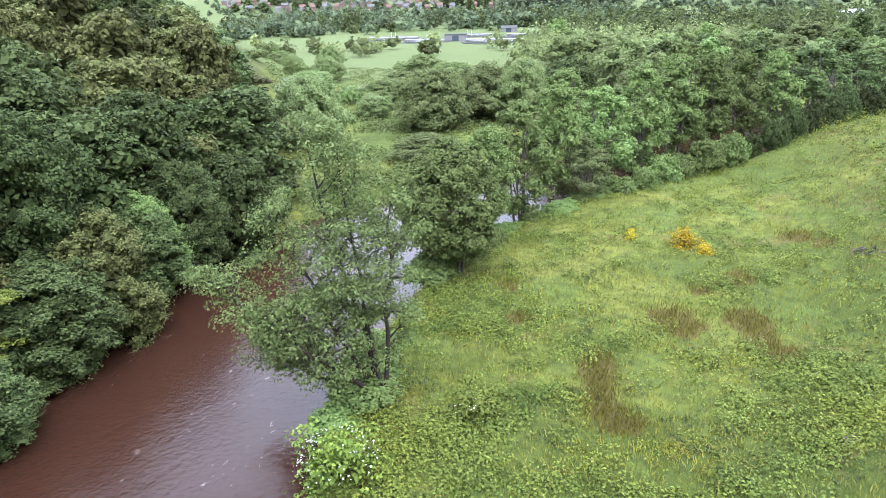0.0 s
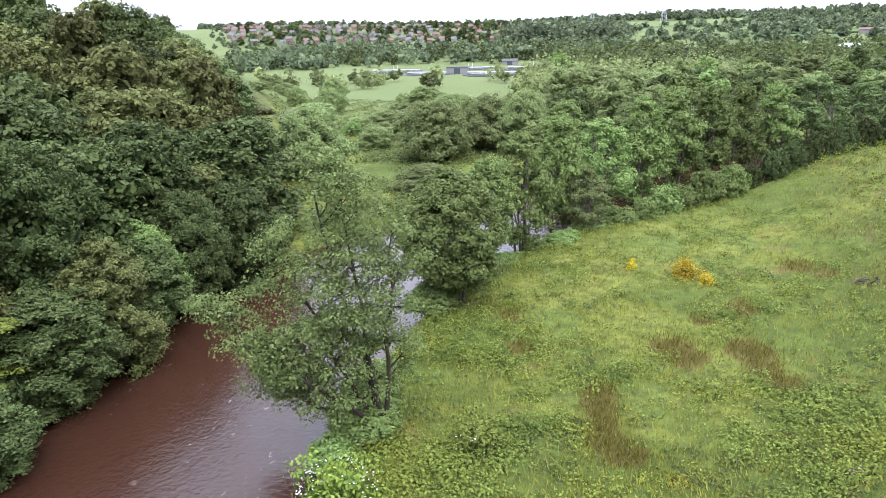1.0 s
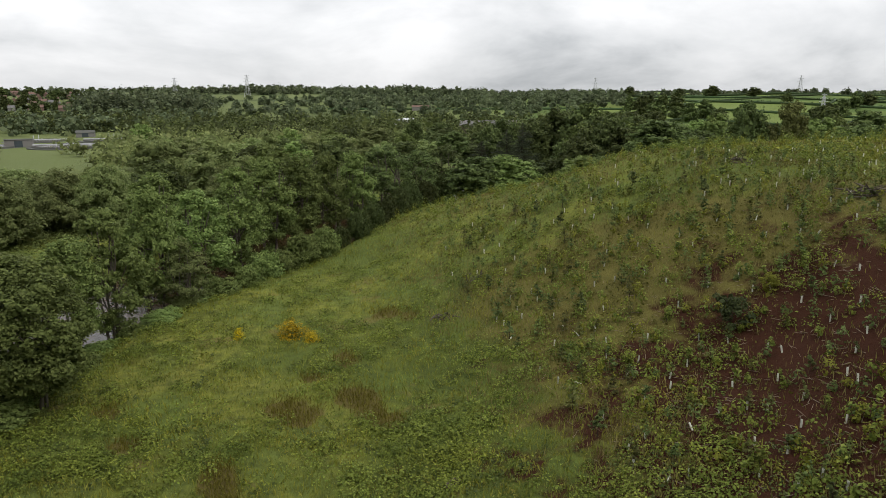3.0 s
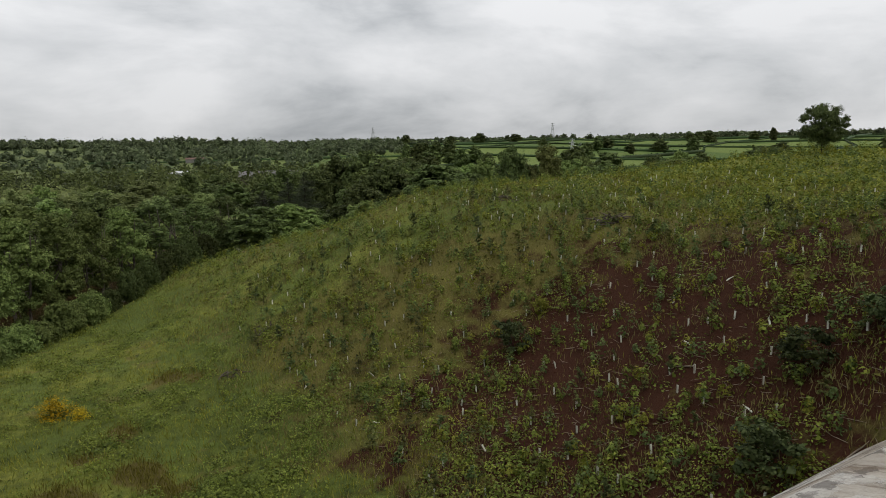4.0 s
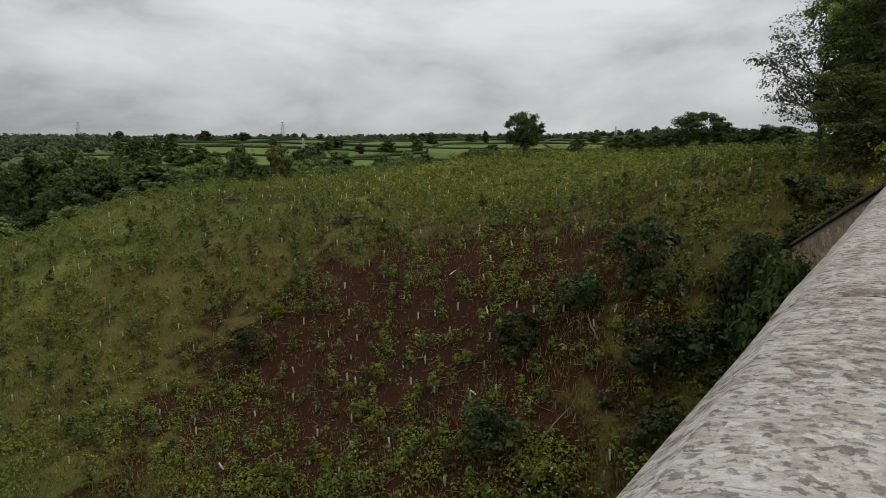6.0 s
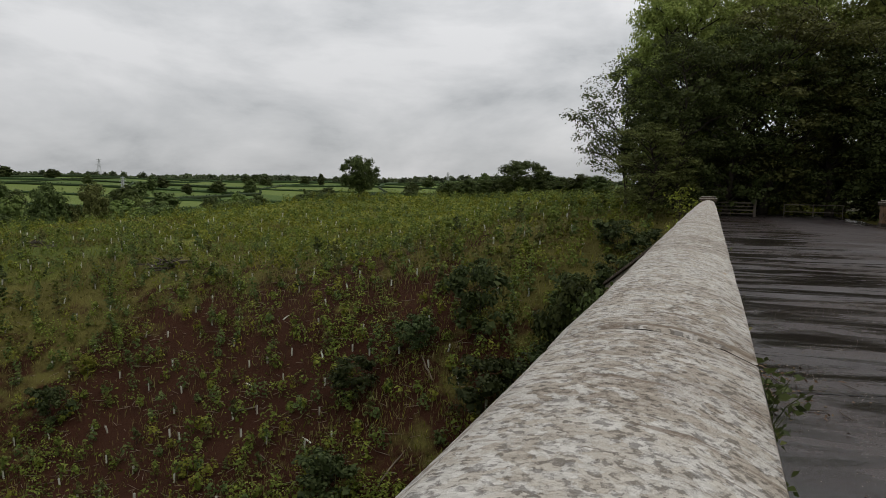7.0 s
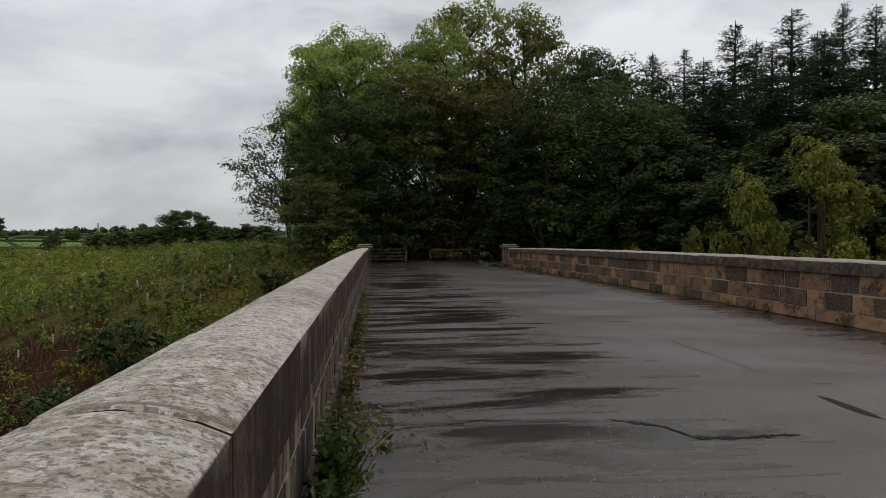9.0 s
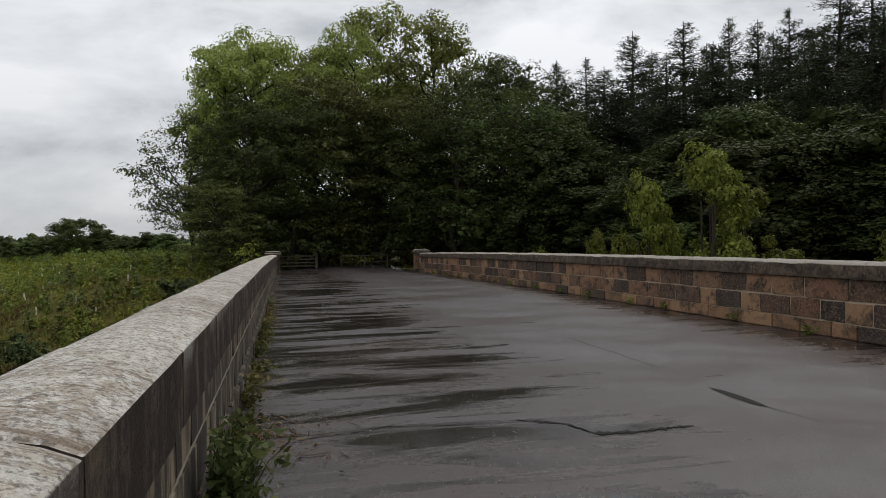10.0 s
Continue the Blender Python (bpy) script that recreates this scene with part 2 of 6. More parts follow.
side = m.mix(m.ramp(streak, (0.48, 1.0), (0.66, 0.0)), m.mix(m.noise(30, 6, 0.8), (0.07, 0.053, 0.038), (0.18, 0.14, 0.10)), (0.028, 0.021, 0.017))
# upright faces take the dark streaked side colour, upward faces the paler base
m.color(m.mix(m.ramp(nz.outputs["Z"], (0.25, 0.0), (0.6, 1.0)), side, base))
h = m.mix(0.5, m.mix(0.5, small, tiny), m.math("SUBTRACT", m.noise(7, 8, 0.7, stretch=(2.4, 0.6, 1)), m.math("MULTIPLY", ridge, 0.8)))
m.bump(h, 0.9, 0.02)
COPING = m.m

m = Mat("stone_sooty", 0.9, 0.15)  # coping of the far parapet: dark, brown-black, mixed paler on upward faces
m.scatter()
tone = m.mix(m.ramp(m.noise(6, 9, 0.75, dist=0.4), (0.42, 0.0), (0.62, 1.0)), (0.035, 0.027, 0.022), (0.12, 0.088, 0.065))
tone = m.mix(m.ramp(m.noise(14, 9, 0.8), (0.58, 0.0), (0.63, 0.5)), tone, (0.26, 0.22, 0.18))
tone = m.mix(m.ramp(m.noise(2.0, 6, 0.7), (0.55, 0.0), (0.68, 0.6)), tone, (0.08, 0.075, 0.035))
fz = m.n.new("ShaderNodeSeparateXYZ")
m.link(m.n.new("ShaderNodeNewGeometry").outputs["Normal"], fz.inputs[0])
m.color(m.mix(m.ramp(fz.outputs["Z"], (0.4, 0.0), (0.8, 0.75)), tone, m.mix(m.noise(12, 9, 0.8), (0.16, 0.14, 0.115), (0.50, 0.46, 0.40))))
m.bump(m.noise(20, 8, 0.75), 0.9, 0.03)
SOOTY = m.m

m = Mat("stone_block", 0.88, 0.2)  # sandstone ashlar, soot-blackened in places
m.scatter()
tone = m.ramp(m.rand(), (0.0, (0.03, 0.023, 0.02)), (0.25, (0.07, 0.045, 0.034)), (0.42, (0.19, 0.105, 0.06)), (0.6, (0.28, 0.165, 0.09)), (0.8, (0.16, 0.08, 0.05)), (1.0, (0.045, 0.033, 0.028)))
tone = m.mix(m.ramp(m.noise(3.2, 8, 0.7, dist=0.5), (0.47, 0.0), (0.61, 0.92)), tone, (0.026, 0.021, 0.018))
tone = m.mix(m.ramp(m.noise(30, 5), (0.48, 0.0), (0.75, 0.45)), tone, (0.36, 0.27, 0.18))
m.color(tone)
m.bump(m.mix(0.5, m.noise(34, 8, 0.7), m.noise(9, 6)), 1.0, 0.03)
STONE = m.m

m = Mat("stone_buff", 0.9, 0.15)  # paler coursed sandstone of the wing wall
m.scatter()
m.color(m.mix(m.ramp(m.noise(5, 8, 0.7), (0.5, 0.0), (0.65, 0.7)), m.ramp(m.rand(), (0.0, (0.20, 0.145, 0.095)), (1.0, (0.34, 0.26, 0.175))), (0.09, 0.066, 0.045)))
m.bump(m.noise(30, 8, 0.7), 0.9, 0.03)
BUFF = m.m

m = Mat("mortar", 0.95, 0.1)
m.color(m.mix(m.noise(5, 5), (0.10, 0.085, 0.065), (0.26, 0.235, 0.19)))
m.bump(m.noise(40, 4), 0.5, 0.01)
MORTAR = m.m

m = Mat("dark_joint", 0.95, 0.1)
m.color(m.mix(m.noise(6, 5), (0.16, 0.125, 0.085), (0.42, 0.35, 0.26)))
m.bump(m.noise(40, 4), 0.5, 0.01)
JOINT = m.m

m = Mat("stone_streaked", 0.85, 0.2)  # inner face of the near parapet: black streaks over buff stone
m.scatter()
st = m.noise(7, 6, 0.6, stretch=(1.0, 1.0, 0.14), dist=0.3)
tone = m.mix(m.noise(2.5, 5), (0.12, 0.09, 0.06), (0.25, 0.205, 0.14))
tone = m.mix(m.ramp(st, (0.48, 1.0), (0.64, 0.0)), tone, (0.035, 0.03, 0.025))
m.color(tone)
m.bump(m.noise(30, 6), 0.7, 0.015)
STREAKED = m.m

m = Mat("wet_asphalt", 0.45, 0.5)
pud = m.noise(0.95, 9, 0.64, stretch=(2.0, 0.40, 1), dist=0.8)
wet = m.math("ADD", m.math("ADD", pud, m.math("SUBTRACT", m.math("MULTIPLY", m.attr("edge"), 0.17), 0.045)), m.math("MULTIPLY", m.attr("puddle"), 0.10))
wet = m.ramp(wet, (0.59, 0.0), (0.71, 1.0))
damp = m.ramp(m.math("ADD", m.noise(0.5, 5, 0.6, stretch=(1.0, 0.5, 1)), m.math("MULTIPLY", m.attr("edge"), 0.08)), (0.45, 0.0), (0.62, 1.0))
dry = m.mix(m.noise(1.6, 7, 0.65), (0.033, 0.026, 0.027), (0.056, 0.046, 0.0475))
dry = m.mix(damp, dry, m.mix(m.noise(2.5, 6), (0.032, 0.022, 0.0195), (0.048, 0.034, 0.031)))
grit = m.math("MULTIPLY", m.ramp(m.voronoi(38), (0.13, 1.0), (0.2, 0.0)), m.ramp(m.noise(1.1, 4), (0.46, 0.0), (0.6, 1.0)))
dry = m.mix(m.math("MULTIPLY", grit, 0.9), dry, (0.30, 0.28, 0.25))
tone = m.mix(m.math("MULTIPLY", wet, 0.95), dry, m.mix(m.noise(1.4, 4), (0.010, 0.0085, 0.008), (0.02, 0.015, 0.0135)))
m.color(m.mix(m.attr("seam"), tone, (0.012, 0.011, 0.011)))
m.rough(m.mix(wet, m.mix(damp, m.ramp(m.noise(1.2, 5), (0.35, 0.44), (0.65, 0.36)), 0.30), 0.12))
m.bump(m.math("MULTIPLY", m.math("ADD", m.noise(110, 3), m.math("MULTIPLY", grit, 0.8)), m.math("SUBTRACT", 1.0, m.math("MULTIPLY", wet, 0.85))), 0.4, 0.008)
m.link(m.mix(wet, 0.5, 0.32), m.b.inputs["Specular IOR Level"])
ASPHALT = m.m

m = Mat("river_water", 0.05, 0.5)
m.b.inputs["IOR"].default_value = 1.33
c = m.mix(m.noise(0.10, 4), (0.025, 0.0105, 0.006), (0.040, 0.0175, 0.010))
foam = m.math("MULTIPLY", m.ramp(m.noise(2.6, 8, 0.75, stretch=(1.0, 0.5, 1), dist=0.6), (0.61, 0.0), (0.68, 0.8)), m.ramp(m.noise(0.22, 3, stretch=(1.6, 0.4, 1)), (0.49, 0.0), (0.57, 1.0)))
m.color(m.mix(foam, c, (0.30, 0.25, 0.22)))
m.bump(m.mix(0.5, m.noise(0.8, 4, 0.6, stretch=(1, 0.6, 1), dist=0.4), m.noise(3.2, 4, 0.6, dist=0.5)), 0.45, 0.12)
WATER = m.m

m = Mat("ground_cover", 0.95, 0.1)  # grass, soil and leaf litter, by what grows there
big, fine = m.noise(0.055, 5, 0.6, dist=0.4), m.noise(1.1, 7, 0.65)
# grass held dark: shade between the leaves above is put into its colour
grass = m.ramp(big, (0.30, (0.066, 0.086, 0.015)), (0.46, (0.105, 0.125, 0.022)), (0.60, (0.18, 0.186, 0.034)), (0.75, (0.215, 0.203, 0.052)))
grass = m.mix(m.ramp(m.noise(0.13, 5, 0.6, dist=0.6), (0.50, 0.0), (0.60, 0.8)), grass, (0.11, 0.145, 0.030))
# fine dark flecks paint in more of the shade in those gaps
grass = m.mix(m.ramp(fine, (0.35, 0.0), (0.65, 0.75)), grass, (0.045, 0.06, 0.016))
grass = m.mix(m.ramp(m.noise(0.21, 5, 0.6), (0.60, 0.0), (0.66, 0.45)), grass, (0.15, 0.105, 0.04))
rough_hill = m.mix(m.noise(0.5, 7, 0.65), (0.056, 0.053, 0.014), (0.155, 0.135, 0.036))
soil = m.mix(m.noise(2.3, 8, 0.7), (0.022, 0.008, 0.004), (0.058, 0.022, 0.011))
floor_ = m.mix(m.noise(1.5, 5), (0.03, 0.028, 0.014), (0.06, 0.055, 0.025))
field = m.mix(m.noise(0.012, 3), (0.084, 0.108, 0.036), (0.12, 0.14, 0.05))
field = m.mix(m.ramp(m.noise(0.004, 2), (0.52, 0.0), (0.56, 1.0)), field, (0.065, 0.085, 0.03))
wild = m.noise(0.35, 6, 0.65)
c = m.mix(m.ramp(m.math("ADD", m.attr("hill"), m.math("SUBTRACT", wild, 0.5)), (0.35, 0.0), (0.65, 1.0)), grass, rough_hill)
c = m.mix(m.ramp(m.math("ADD", m.attr("soil"), m.math("MULTIPLY", m.math("SUBTRACT", wild, 0.5), 1.8)), (0.30, 0.0), (0.52, 1.0)), c, soil)
c = m.mix(m.ramp(m.math("ADD", m.attr("rust"), m.math("MULTIPLY", m.math("SUBTRACT", m.noise(0.9, 6, 0.7), 0.5), 1.2)), (0.35, 0.0), (0.6, 0.9)), c, m.mix(m.noise(3, 6), (0.07, 0.055, 0.016), (0.135, 0.105, 0.036)))
c = m.mix(m.attr("wood"), c, floor_)
pasture = m.mix(m.noise(0.012, 3), (0.085, 0.125, 0.028), (0.13, 0.16, 0.04))
pasture = m.mix(m.ramp(m.noise(0.006, 2), (0.50, 0.0), (0.54, 1.0)), pasture, (0.065, 0.10, 0.024))
c = m.mix(m.attr("field"), c, m.mix(m.attr("pasture"), field, pasture))
m.color(c)
m.bump(m.mix(0.5, m.noise(2.5, 8, 0.7), m.noise(9, 5, 0.7)), 1.0, 0.25)
GROUND = m.m


def plain(name, c, rough=0.7, spec=0.3, amount=0.25, scale=3.0):
    m = Mat(name, rough, spec)
    m.color(m.mix(m.noise(scale, 5), tuple(v * (1 - amount) for v in c), tuple(min(1, v * (1 + amount)) for v in c)))
    return m.m


TUBE = plain("tree_guard_plastic", (0.50, 0.50, 0.42), 0.5, 0.4, 0.15, 6)
DEADWOOD = plain("dead_wood", (0.20, 0.16, 0.12), 0.9, 0.1, 0.5, 8)
BRICK_RED = plain("house_brick", (0.15, 0.10, 0.08), 0.9, 0.1, 0.25, 0.3)
RENDERED = plain("house_render", (0.17, 0.162, 0.15), 0.9, 0.1, 0.12, 0.3)
ROOF_TILE = plain("roof_tile", (0.14, 0.09, 0.072), 0.9, 0.1, 0.25, 0.5)
ROOF_SLATE = plain("roof_slate", (0.11, 0.105, 0.10), 0.7, 0.2, 0.2, 0.5)
WINDOW_DARK = plain("window_glass", (0.05, 0.06, 0.07), 0.15, 0.5, 0.1)
TEAL = plain("teal_paint", (0.03, 0.16, 0.15), 0.6, 0.3, 0.15)
CONCRETE = plain("concrete", (0.075, 0.076, 0.066), 0.9, 0.2, 0.2, 0.4)
GREEN_CLAD = plain("green_cladding", (0.10, 0.14, 0.075), 0.7, 0.2, 0.15)
STEEL = plain("galvanised_steel", (0.42, 0.43, 0.44), 0.5, 0.4, 0.1)
DARKWOOD = plain("weathered_timber", (0.09, 0.075, 0.06), 0.9, 0.1, 0.3, 6)
HEDGE = leaf_mat("hedge_leaf", (0.025, 0.045, 0.018), (0.045, 0.075, 0.028), (0.08, 0.11, 0.04), 0.1)


# ---- mesh helpers ----
def raw(name, verts, faces, mat, attrs=None, smooth=False):
    """A mesh from arrays; faces all have as many corners as the array is wide."""
    verts, faces = np.asarray(verts, np.float32), np.asarray(faces, np.int32)
    me = bpy.data.meshes.new(name)
    k = faces.shape[1]
    me.vertices.add(len(verts))
    me.vertices.foreach_set("co", verts.ravel())
    me.loops.add(faces.size)
    me.loops.foreach_set("vertex_index", faces.ravel())
    me.polygons.add(len(faces))
    me.polygons.foreach_set("loop_start", np.arange(0, faces.size, k, dtype=np.int32))
    if smooth:
        me.polygons.foreach_set("use_smooth", np.ones(len(faces), bool))
    for key, vals in (attrs or {}).items():
        a = me.attributes.new(key, "FLOAT", "POINT")
        a.data.foreach_set("value", np.asarray(vals, np.float32))
    me.update(calc_edges=True)
    me.validate()
    for one in mat if isinstance(mat, (list, tuple)) else (mat,):
        me.materials.append(one)
    return me


def raw_mixed(name, verts, faces, mat):
    """A mesh of quads and triangles; a triangle repeats its last corner."""
    tri = faces[:, 2] == faces[:, 3]
    counts = np.where(tri, 3, 4)
    flat = faces.ravel()[np.stack([~tri * 0 + 1, ~tri * 0 + 1, ~tri * 0 + 1, ~tri], 1).astype(bool).ravel()]
    me = bpy.data.meshes.new(name)
    me.vertices.add(len(verts))
    me.vertices.foreach_set("co", np.asarray(verts, np.float32).ravel())
    me.loops.add(len(flat))
    me.loops.foreach_set("vertex_index", flat.astype(np.int32))
    me.polygons.add(len(faces))
    me.polygons.foreach_set("loop_start", np.r_[0, np.cumsum(counts)[:-1]].astype(np.int32))
    me.update(calc_edges=True)
    me.validate()
    me.materials.append(mat)
    return me


def part(name, data, material, parent=None, label="", bevel=0.0):
    """Links a bmesh or a mesh as one object, under a thing or a part of one."""
    if isinstance(data, bmesh.types.BMesh):
        if bevel:
            bmesh.ops.bevel(data, geom=list(data.edges), offset=bevel, segments=1, affect="EDGES")
        me = bpy.data.meshes.new(name)
        data.to_mesh(me)
        data.free()
        me.materials.append(material)
        data = me
    ob = new(name, data)
    ob.parent = parent
    return tagged(ob, label)


def empty(name, m, label="", category="", group="", kind=""):
    ob = new(name)
    ob.empty_display_size = 0.3
    ob.matrix_world = m
    return tagged(ob, label, category, group, kind)


def box(x0, x1, y0, y1, z0, z1, bm=None):
    bm = bm or bmesh.new()
    bmesh.ops.create_cube(bm, size=1, matrix=Matrix.Translation(((x0 + x1) / 2, (y0 + y1) / 2, (z0 + z1) / 2)) @ Matrix.Diagonal((x1 - x0, y1 - y0, z1 - z0, 1)))
    return bm


def tubes(paths, sides=6):
    """Tapered tubes: paths of (points, radii). Returns vertex and quad arrays."""
    vs, fs, base = [], [], 0
    ring = np.linspace(0, 2 * np.pi, sides, endpoint=False)
    for pts, radii in paths:
        pts = np.asarray(pts, float)
        way = np.gradient(pts, axis=0)
        way /= np.linalg.norm(way, axis=1, keepdims=True) + 1e-9
        ref = np.where(np.abs(way[:, 2:3]) > 0.9, [[1.0, 0, 0]], [[0, 0, 1.0]])
        a = np.cross(way, ref)
        a /= np.linalg.norm(a, axis=1, keepdims=True) + 1e-9
        b = np.cross(way, a)
        r = np.asarray(radii, float)[:, None, None]
        v = pts[:, None] + r * (np.cos(ring)[None, :, None] * a[:, None] + np.sin(ring)[None, :, None] * b[:, None])
        n = len(pts)
        i = np.arange(n - 1)[:, None] * sides + np.arange(sides)[None]
        j = np.arange(n - 1)[:, None] * sides + (np.arange(sides)[None] + 1) % sides
        fs.append((np.stack([i, i + sides, j + sides, j], -1).reshape(-1, 4)) + base)
        vs.append(v.reshape(-1, 3))
        base += n * sides
    return np.concatenate(vs), np.concatenate(fs)


def leaves(rng, at, size, flat=0.5, slim=0.55, up=None, face=None):
    """A folded leaf of two triangles at each place: vertex and quad arrays. flat: how level they lie."""
    at = np.asarray(at, float)
    n = len(at)
    d = rng.normal(size=(n, 3))
    d[:, 2] *= 1 - flat
    d /= np.linalg.norm(d, axis=1, keepdims=True) + 1e-9
    s = rng.normal(size=(n, 3))
    s[:, 2] *= 1 - flat
    s -= d * (s * d).sum(1, keepdims=True)
    s /= np.linalg.norm(s, axis=1, keepdims=True) + 1e-9
    if face is not None:  # lie across the given direction, as on the outside of a clump
        nrm = np.asarray(face, float) + rng.normal(0, 0.34, (n, 3))
        nrm /= np.linalg.norm(nrm, axis=1, keepdims=True) + 1e-9
        d = np.cross(nrm, rng.normal(size=(n, 3)))
        d /= np.linalg.norm(d, axis=1, keepdims=True) + 1e-9
        s = np.cross(nrm, d)
    if up is not None:
        d = np.asarray(up, float) + 0.35 * d
    k = np.cross(d, s)
    L = (size * rng.uniform(0.6, 1.4, n))[:, None]
    v = np.stack([at - d * L * 0.5, at + s * L * slim * 0.5 + k * L * 0.12, at + d * L * 0.5, at - s * L * slim * 0.5 + k * L * 0.12], 1)
    return v.reshape(-1, 3), np.arange(4 * n).reshape(-1, 4)


def joined(*pairs):
    vs, fs, base = [], [], 0
    for v, f in pairs:
        vs.append(v)
        fs.append(f + base)
        base += len(v)
    return np.concatenate(vs), np.concatenate(fs)


def smooth(a, b, x):
    t = np.clip((np.asarray(x, float) - a) / (b - a), 0, 1)
    return t * t * (3 - 2 * t)


def waves(x, y, k=1.0, seed=0.0):
    """Smooth uneven numbers from -1 to 1 over the plan."""
    return (np.sin(0.31 * k * x + 1.7 * np.sin(0.23 * k * y + seed)) + np.sin(0.27 * k * y + 1.3 * np.sin(0.19 * k * x + 2 * seed)) + 0.6 * np.sin(0.83 * k * x - 0.71 * k * y + seed)) / 2.6


# ---- the lie of the land ----
WATER_Z = -20.0
COURSE = np.array([(-27, -300), (-27, -60), (-26, 0), (-27, 20), (-29.5, 38), (-30, 50), (-26, 63), (-19, 75), (-9, 88), (6, 106), (24, 128), (50, 156), (110, 205), (260, 290)], float)


def river_gap(x, y):
    """Distance from the river's middle line."""
    best = np.full(np.shape(x), 1e9)
    for (ax, ay), (bx, by) in zip(COURSE[:-1], COURSE[1:]):
        dx, dy = bx - ax, by - ay
        t = np.clip(((x - ax) * dx + (y - ay) * dy) / (dx * dx + dy * dy), 0, 1)
        best = np.minimum(best, np.hypot(x - ax - t * dx, y - ay - t * dy))
    return best


def left_of_river(x, y):
    """How far beyond the river's far bank, on the wooded side."""
    return np.interp(y, COURSE[1:10, 1], COURSE[1:10, 0]) - x


def ground_z(x, y):
    x, y = np.asarray(x, float), np.asarray(y, float)
    away = np.hypot(x, y)
    z = -19.0 - 2.5 * smooth(80, 350, away) + 0.25 * waves(x, y, 0.5)
    # planted hill towards the bridge's far end
    rise = 13.8 * smooth(4, 46, x) + 4.2 * smooth(44, 100, x) + 5.0 * smooth(34, 4, y) * smooth(24, 50, x)
    rise -= 3.0 * np.exp(-(((x - 27) / 11) ** 2 + ((y - 36) / 16) ** 2)) * (x > -20)
    ang = np.degrees(np.arctan2(y, x))
    crest = 125 - 33 * smooth(15, 42, ang) - 22 * smooth(52, 70, ang)
    rise = rise * (1 - smooth(crest, crest + 75, away))
    rise += smooth(-9.5, -16, y) * 15 * smooth(0, 24, x)
    z = z + np.minimum(rise, 18.6)
    # wooded bank beyond the river
    u = left_of_river(x, y) - 10 - 0.30 * np.maximum(0, y - 55)
    z = z + np.where(y < 330, 14.0 * smooth(0, 60, u) * (1 - smooth(190, 300, y)) * smooth(117, 127, ang), 0)
    # far slopes up to the skyline
    z = z + (20 + 10 * smooth(100, 125, ang) * (1 - smooth(140, 170, ang))) * smooth(430, 1100, away) + 8 * waves(x, y, 0.02, 1.0) * smooth(500, 1200, away)
    # river bed
    gap = river_gap(x, y)
    z = z - np.where(gap < 16, (3.0 + np.maximum(0, z + 19.0)) * (1 - smooth(8.0, 11.0, gap)), 0)
    # level track beyond the bridge
    road = smooth(8, 5, np.abs(y + 4.5)) * smooth(38, 46, x)
    z = z * (1 - road) + road * (-0.52)
    return z


# patches of rust-brown dock in the meadow: place and half widths
RUST = [(-1.6, 44.9, 1.5, 1.1), (-0.6, 43.2, 1.2, 1.3), (3.2, 45.4, 1.5, 1.4), (4.0, 43.0, 0.9, 1.8), (3.4, 52.0, 1.0, 1.4), (-5.6, 37.2, 0.9, 1.6), (-5.2, 34.2, 0.9, 1.9), (-3.9, 31.6, 1.1, 1.1), (-11, 42.2, 1.2, 0.9), (8.4, 61.2, 1.2, 1.6), (10.2, 58.8, 0.8, 1.2), (5.2, 41.0, 0.8, 0.9), (-13, 47, 0.9, 0.9), (0.5, 49, 0.8, 0.8)]


def rust_at(x, y):
    s = 0 * x
    for cx, cy, rx, ry in RUST:
        s = s + np.exp(-(((x - cx) / rx) ** 2 + ((y - cy) / ry) ** 2))
    return np.clip(1.7 * s - 0.15, 0, 1)


def warped(c, fine, n_fine, n_far, reach):
    near = np.linspace(-fine, fine, n_fine)
    step = near[1] - near[0]
    far = fine + step + (reach - fine) * (np.linspace(0, 1, n_far) ** 3.2) + np.arange(n_far) * step
    return c + np.concatenate([-far[::-1], near, far])


def deck_z(x):
    return -0.43 * ((x + 2) / 44.0) ** 2


gx, gy = warped(20, 90, 190, 50, 4200), warped(60, 85, 180, 50, 4200)
X, Y = np.meshgrid(gx, gy)
Z = ground_z(X, Y)
Z += 0.10 * waves(X, Y, 4.0) * (np.hypot(X, Y) < 160)
under = (Y < 1.2) & (Y > -10.2) & (X > -46) & (X < 43)
Z = np.where(under & (Z > -1.2), -1.2 - 0 * Z, Z)
n0, n1 = X.shape
idx = np.arange(n0 * n1).reshape(n0, n1)
quads = np.stack([idx[:-1, :-1], idx[:-1, 1:], idx[1:, 1:], idx[1:, :-1]], -1).reshape(-1, 4)
soil = np.exp(-(((X - 28.5) / 17) ** 2 + ((Y - 26) / 19) ** 2)) * 0.90
BEAR = np.degrees(np.arctan2(Y, X))
wood = np.clip(smooth(2, 9, left_of_river(X, Y) - 10 - 0.3 * np.maximum(0, Y - 55)) * smooth(121, 125, BEAR) * (Y > -200) + (Y < -12) * 1.0, 0, 1)
field = smooth(150, 240, np.hypot(X, Y))
hill = smooth(9, 20, X) * (1 - smooth(55, 75, np.hypot(X, Y))) * 0.85 + smooth(9, 20, X) * 0.12
wood = wood * (1 - field)
ground = new("ground", raw("ground", np.stack([X, Y, Z], -1).reshape(-1, 3), quads, GROUND, {"soil": soil.ravel(), "hill": hill.ravel(), "rust": rust_at(X, Y).ravel(), "pasture": (smooth(80, 62, BEAR) * (BEAR > -5)).ravel(), "wood": wood.ravel(), "field": field.ravel()}, True))
tagged(ground, "rough green meadow, planted hillside and valley fields", "ground", kind="structure")

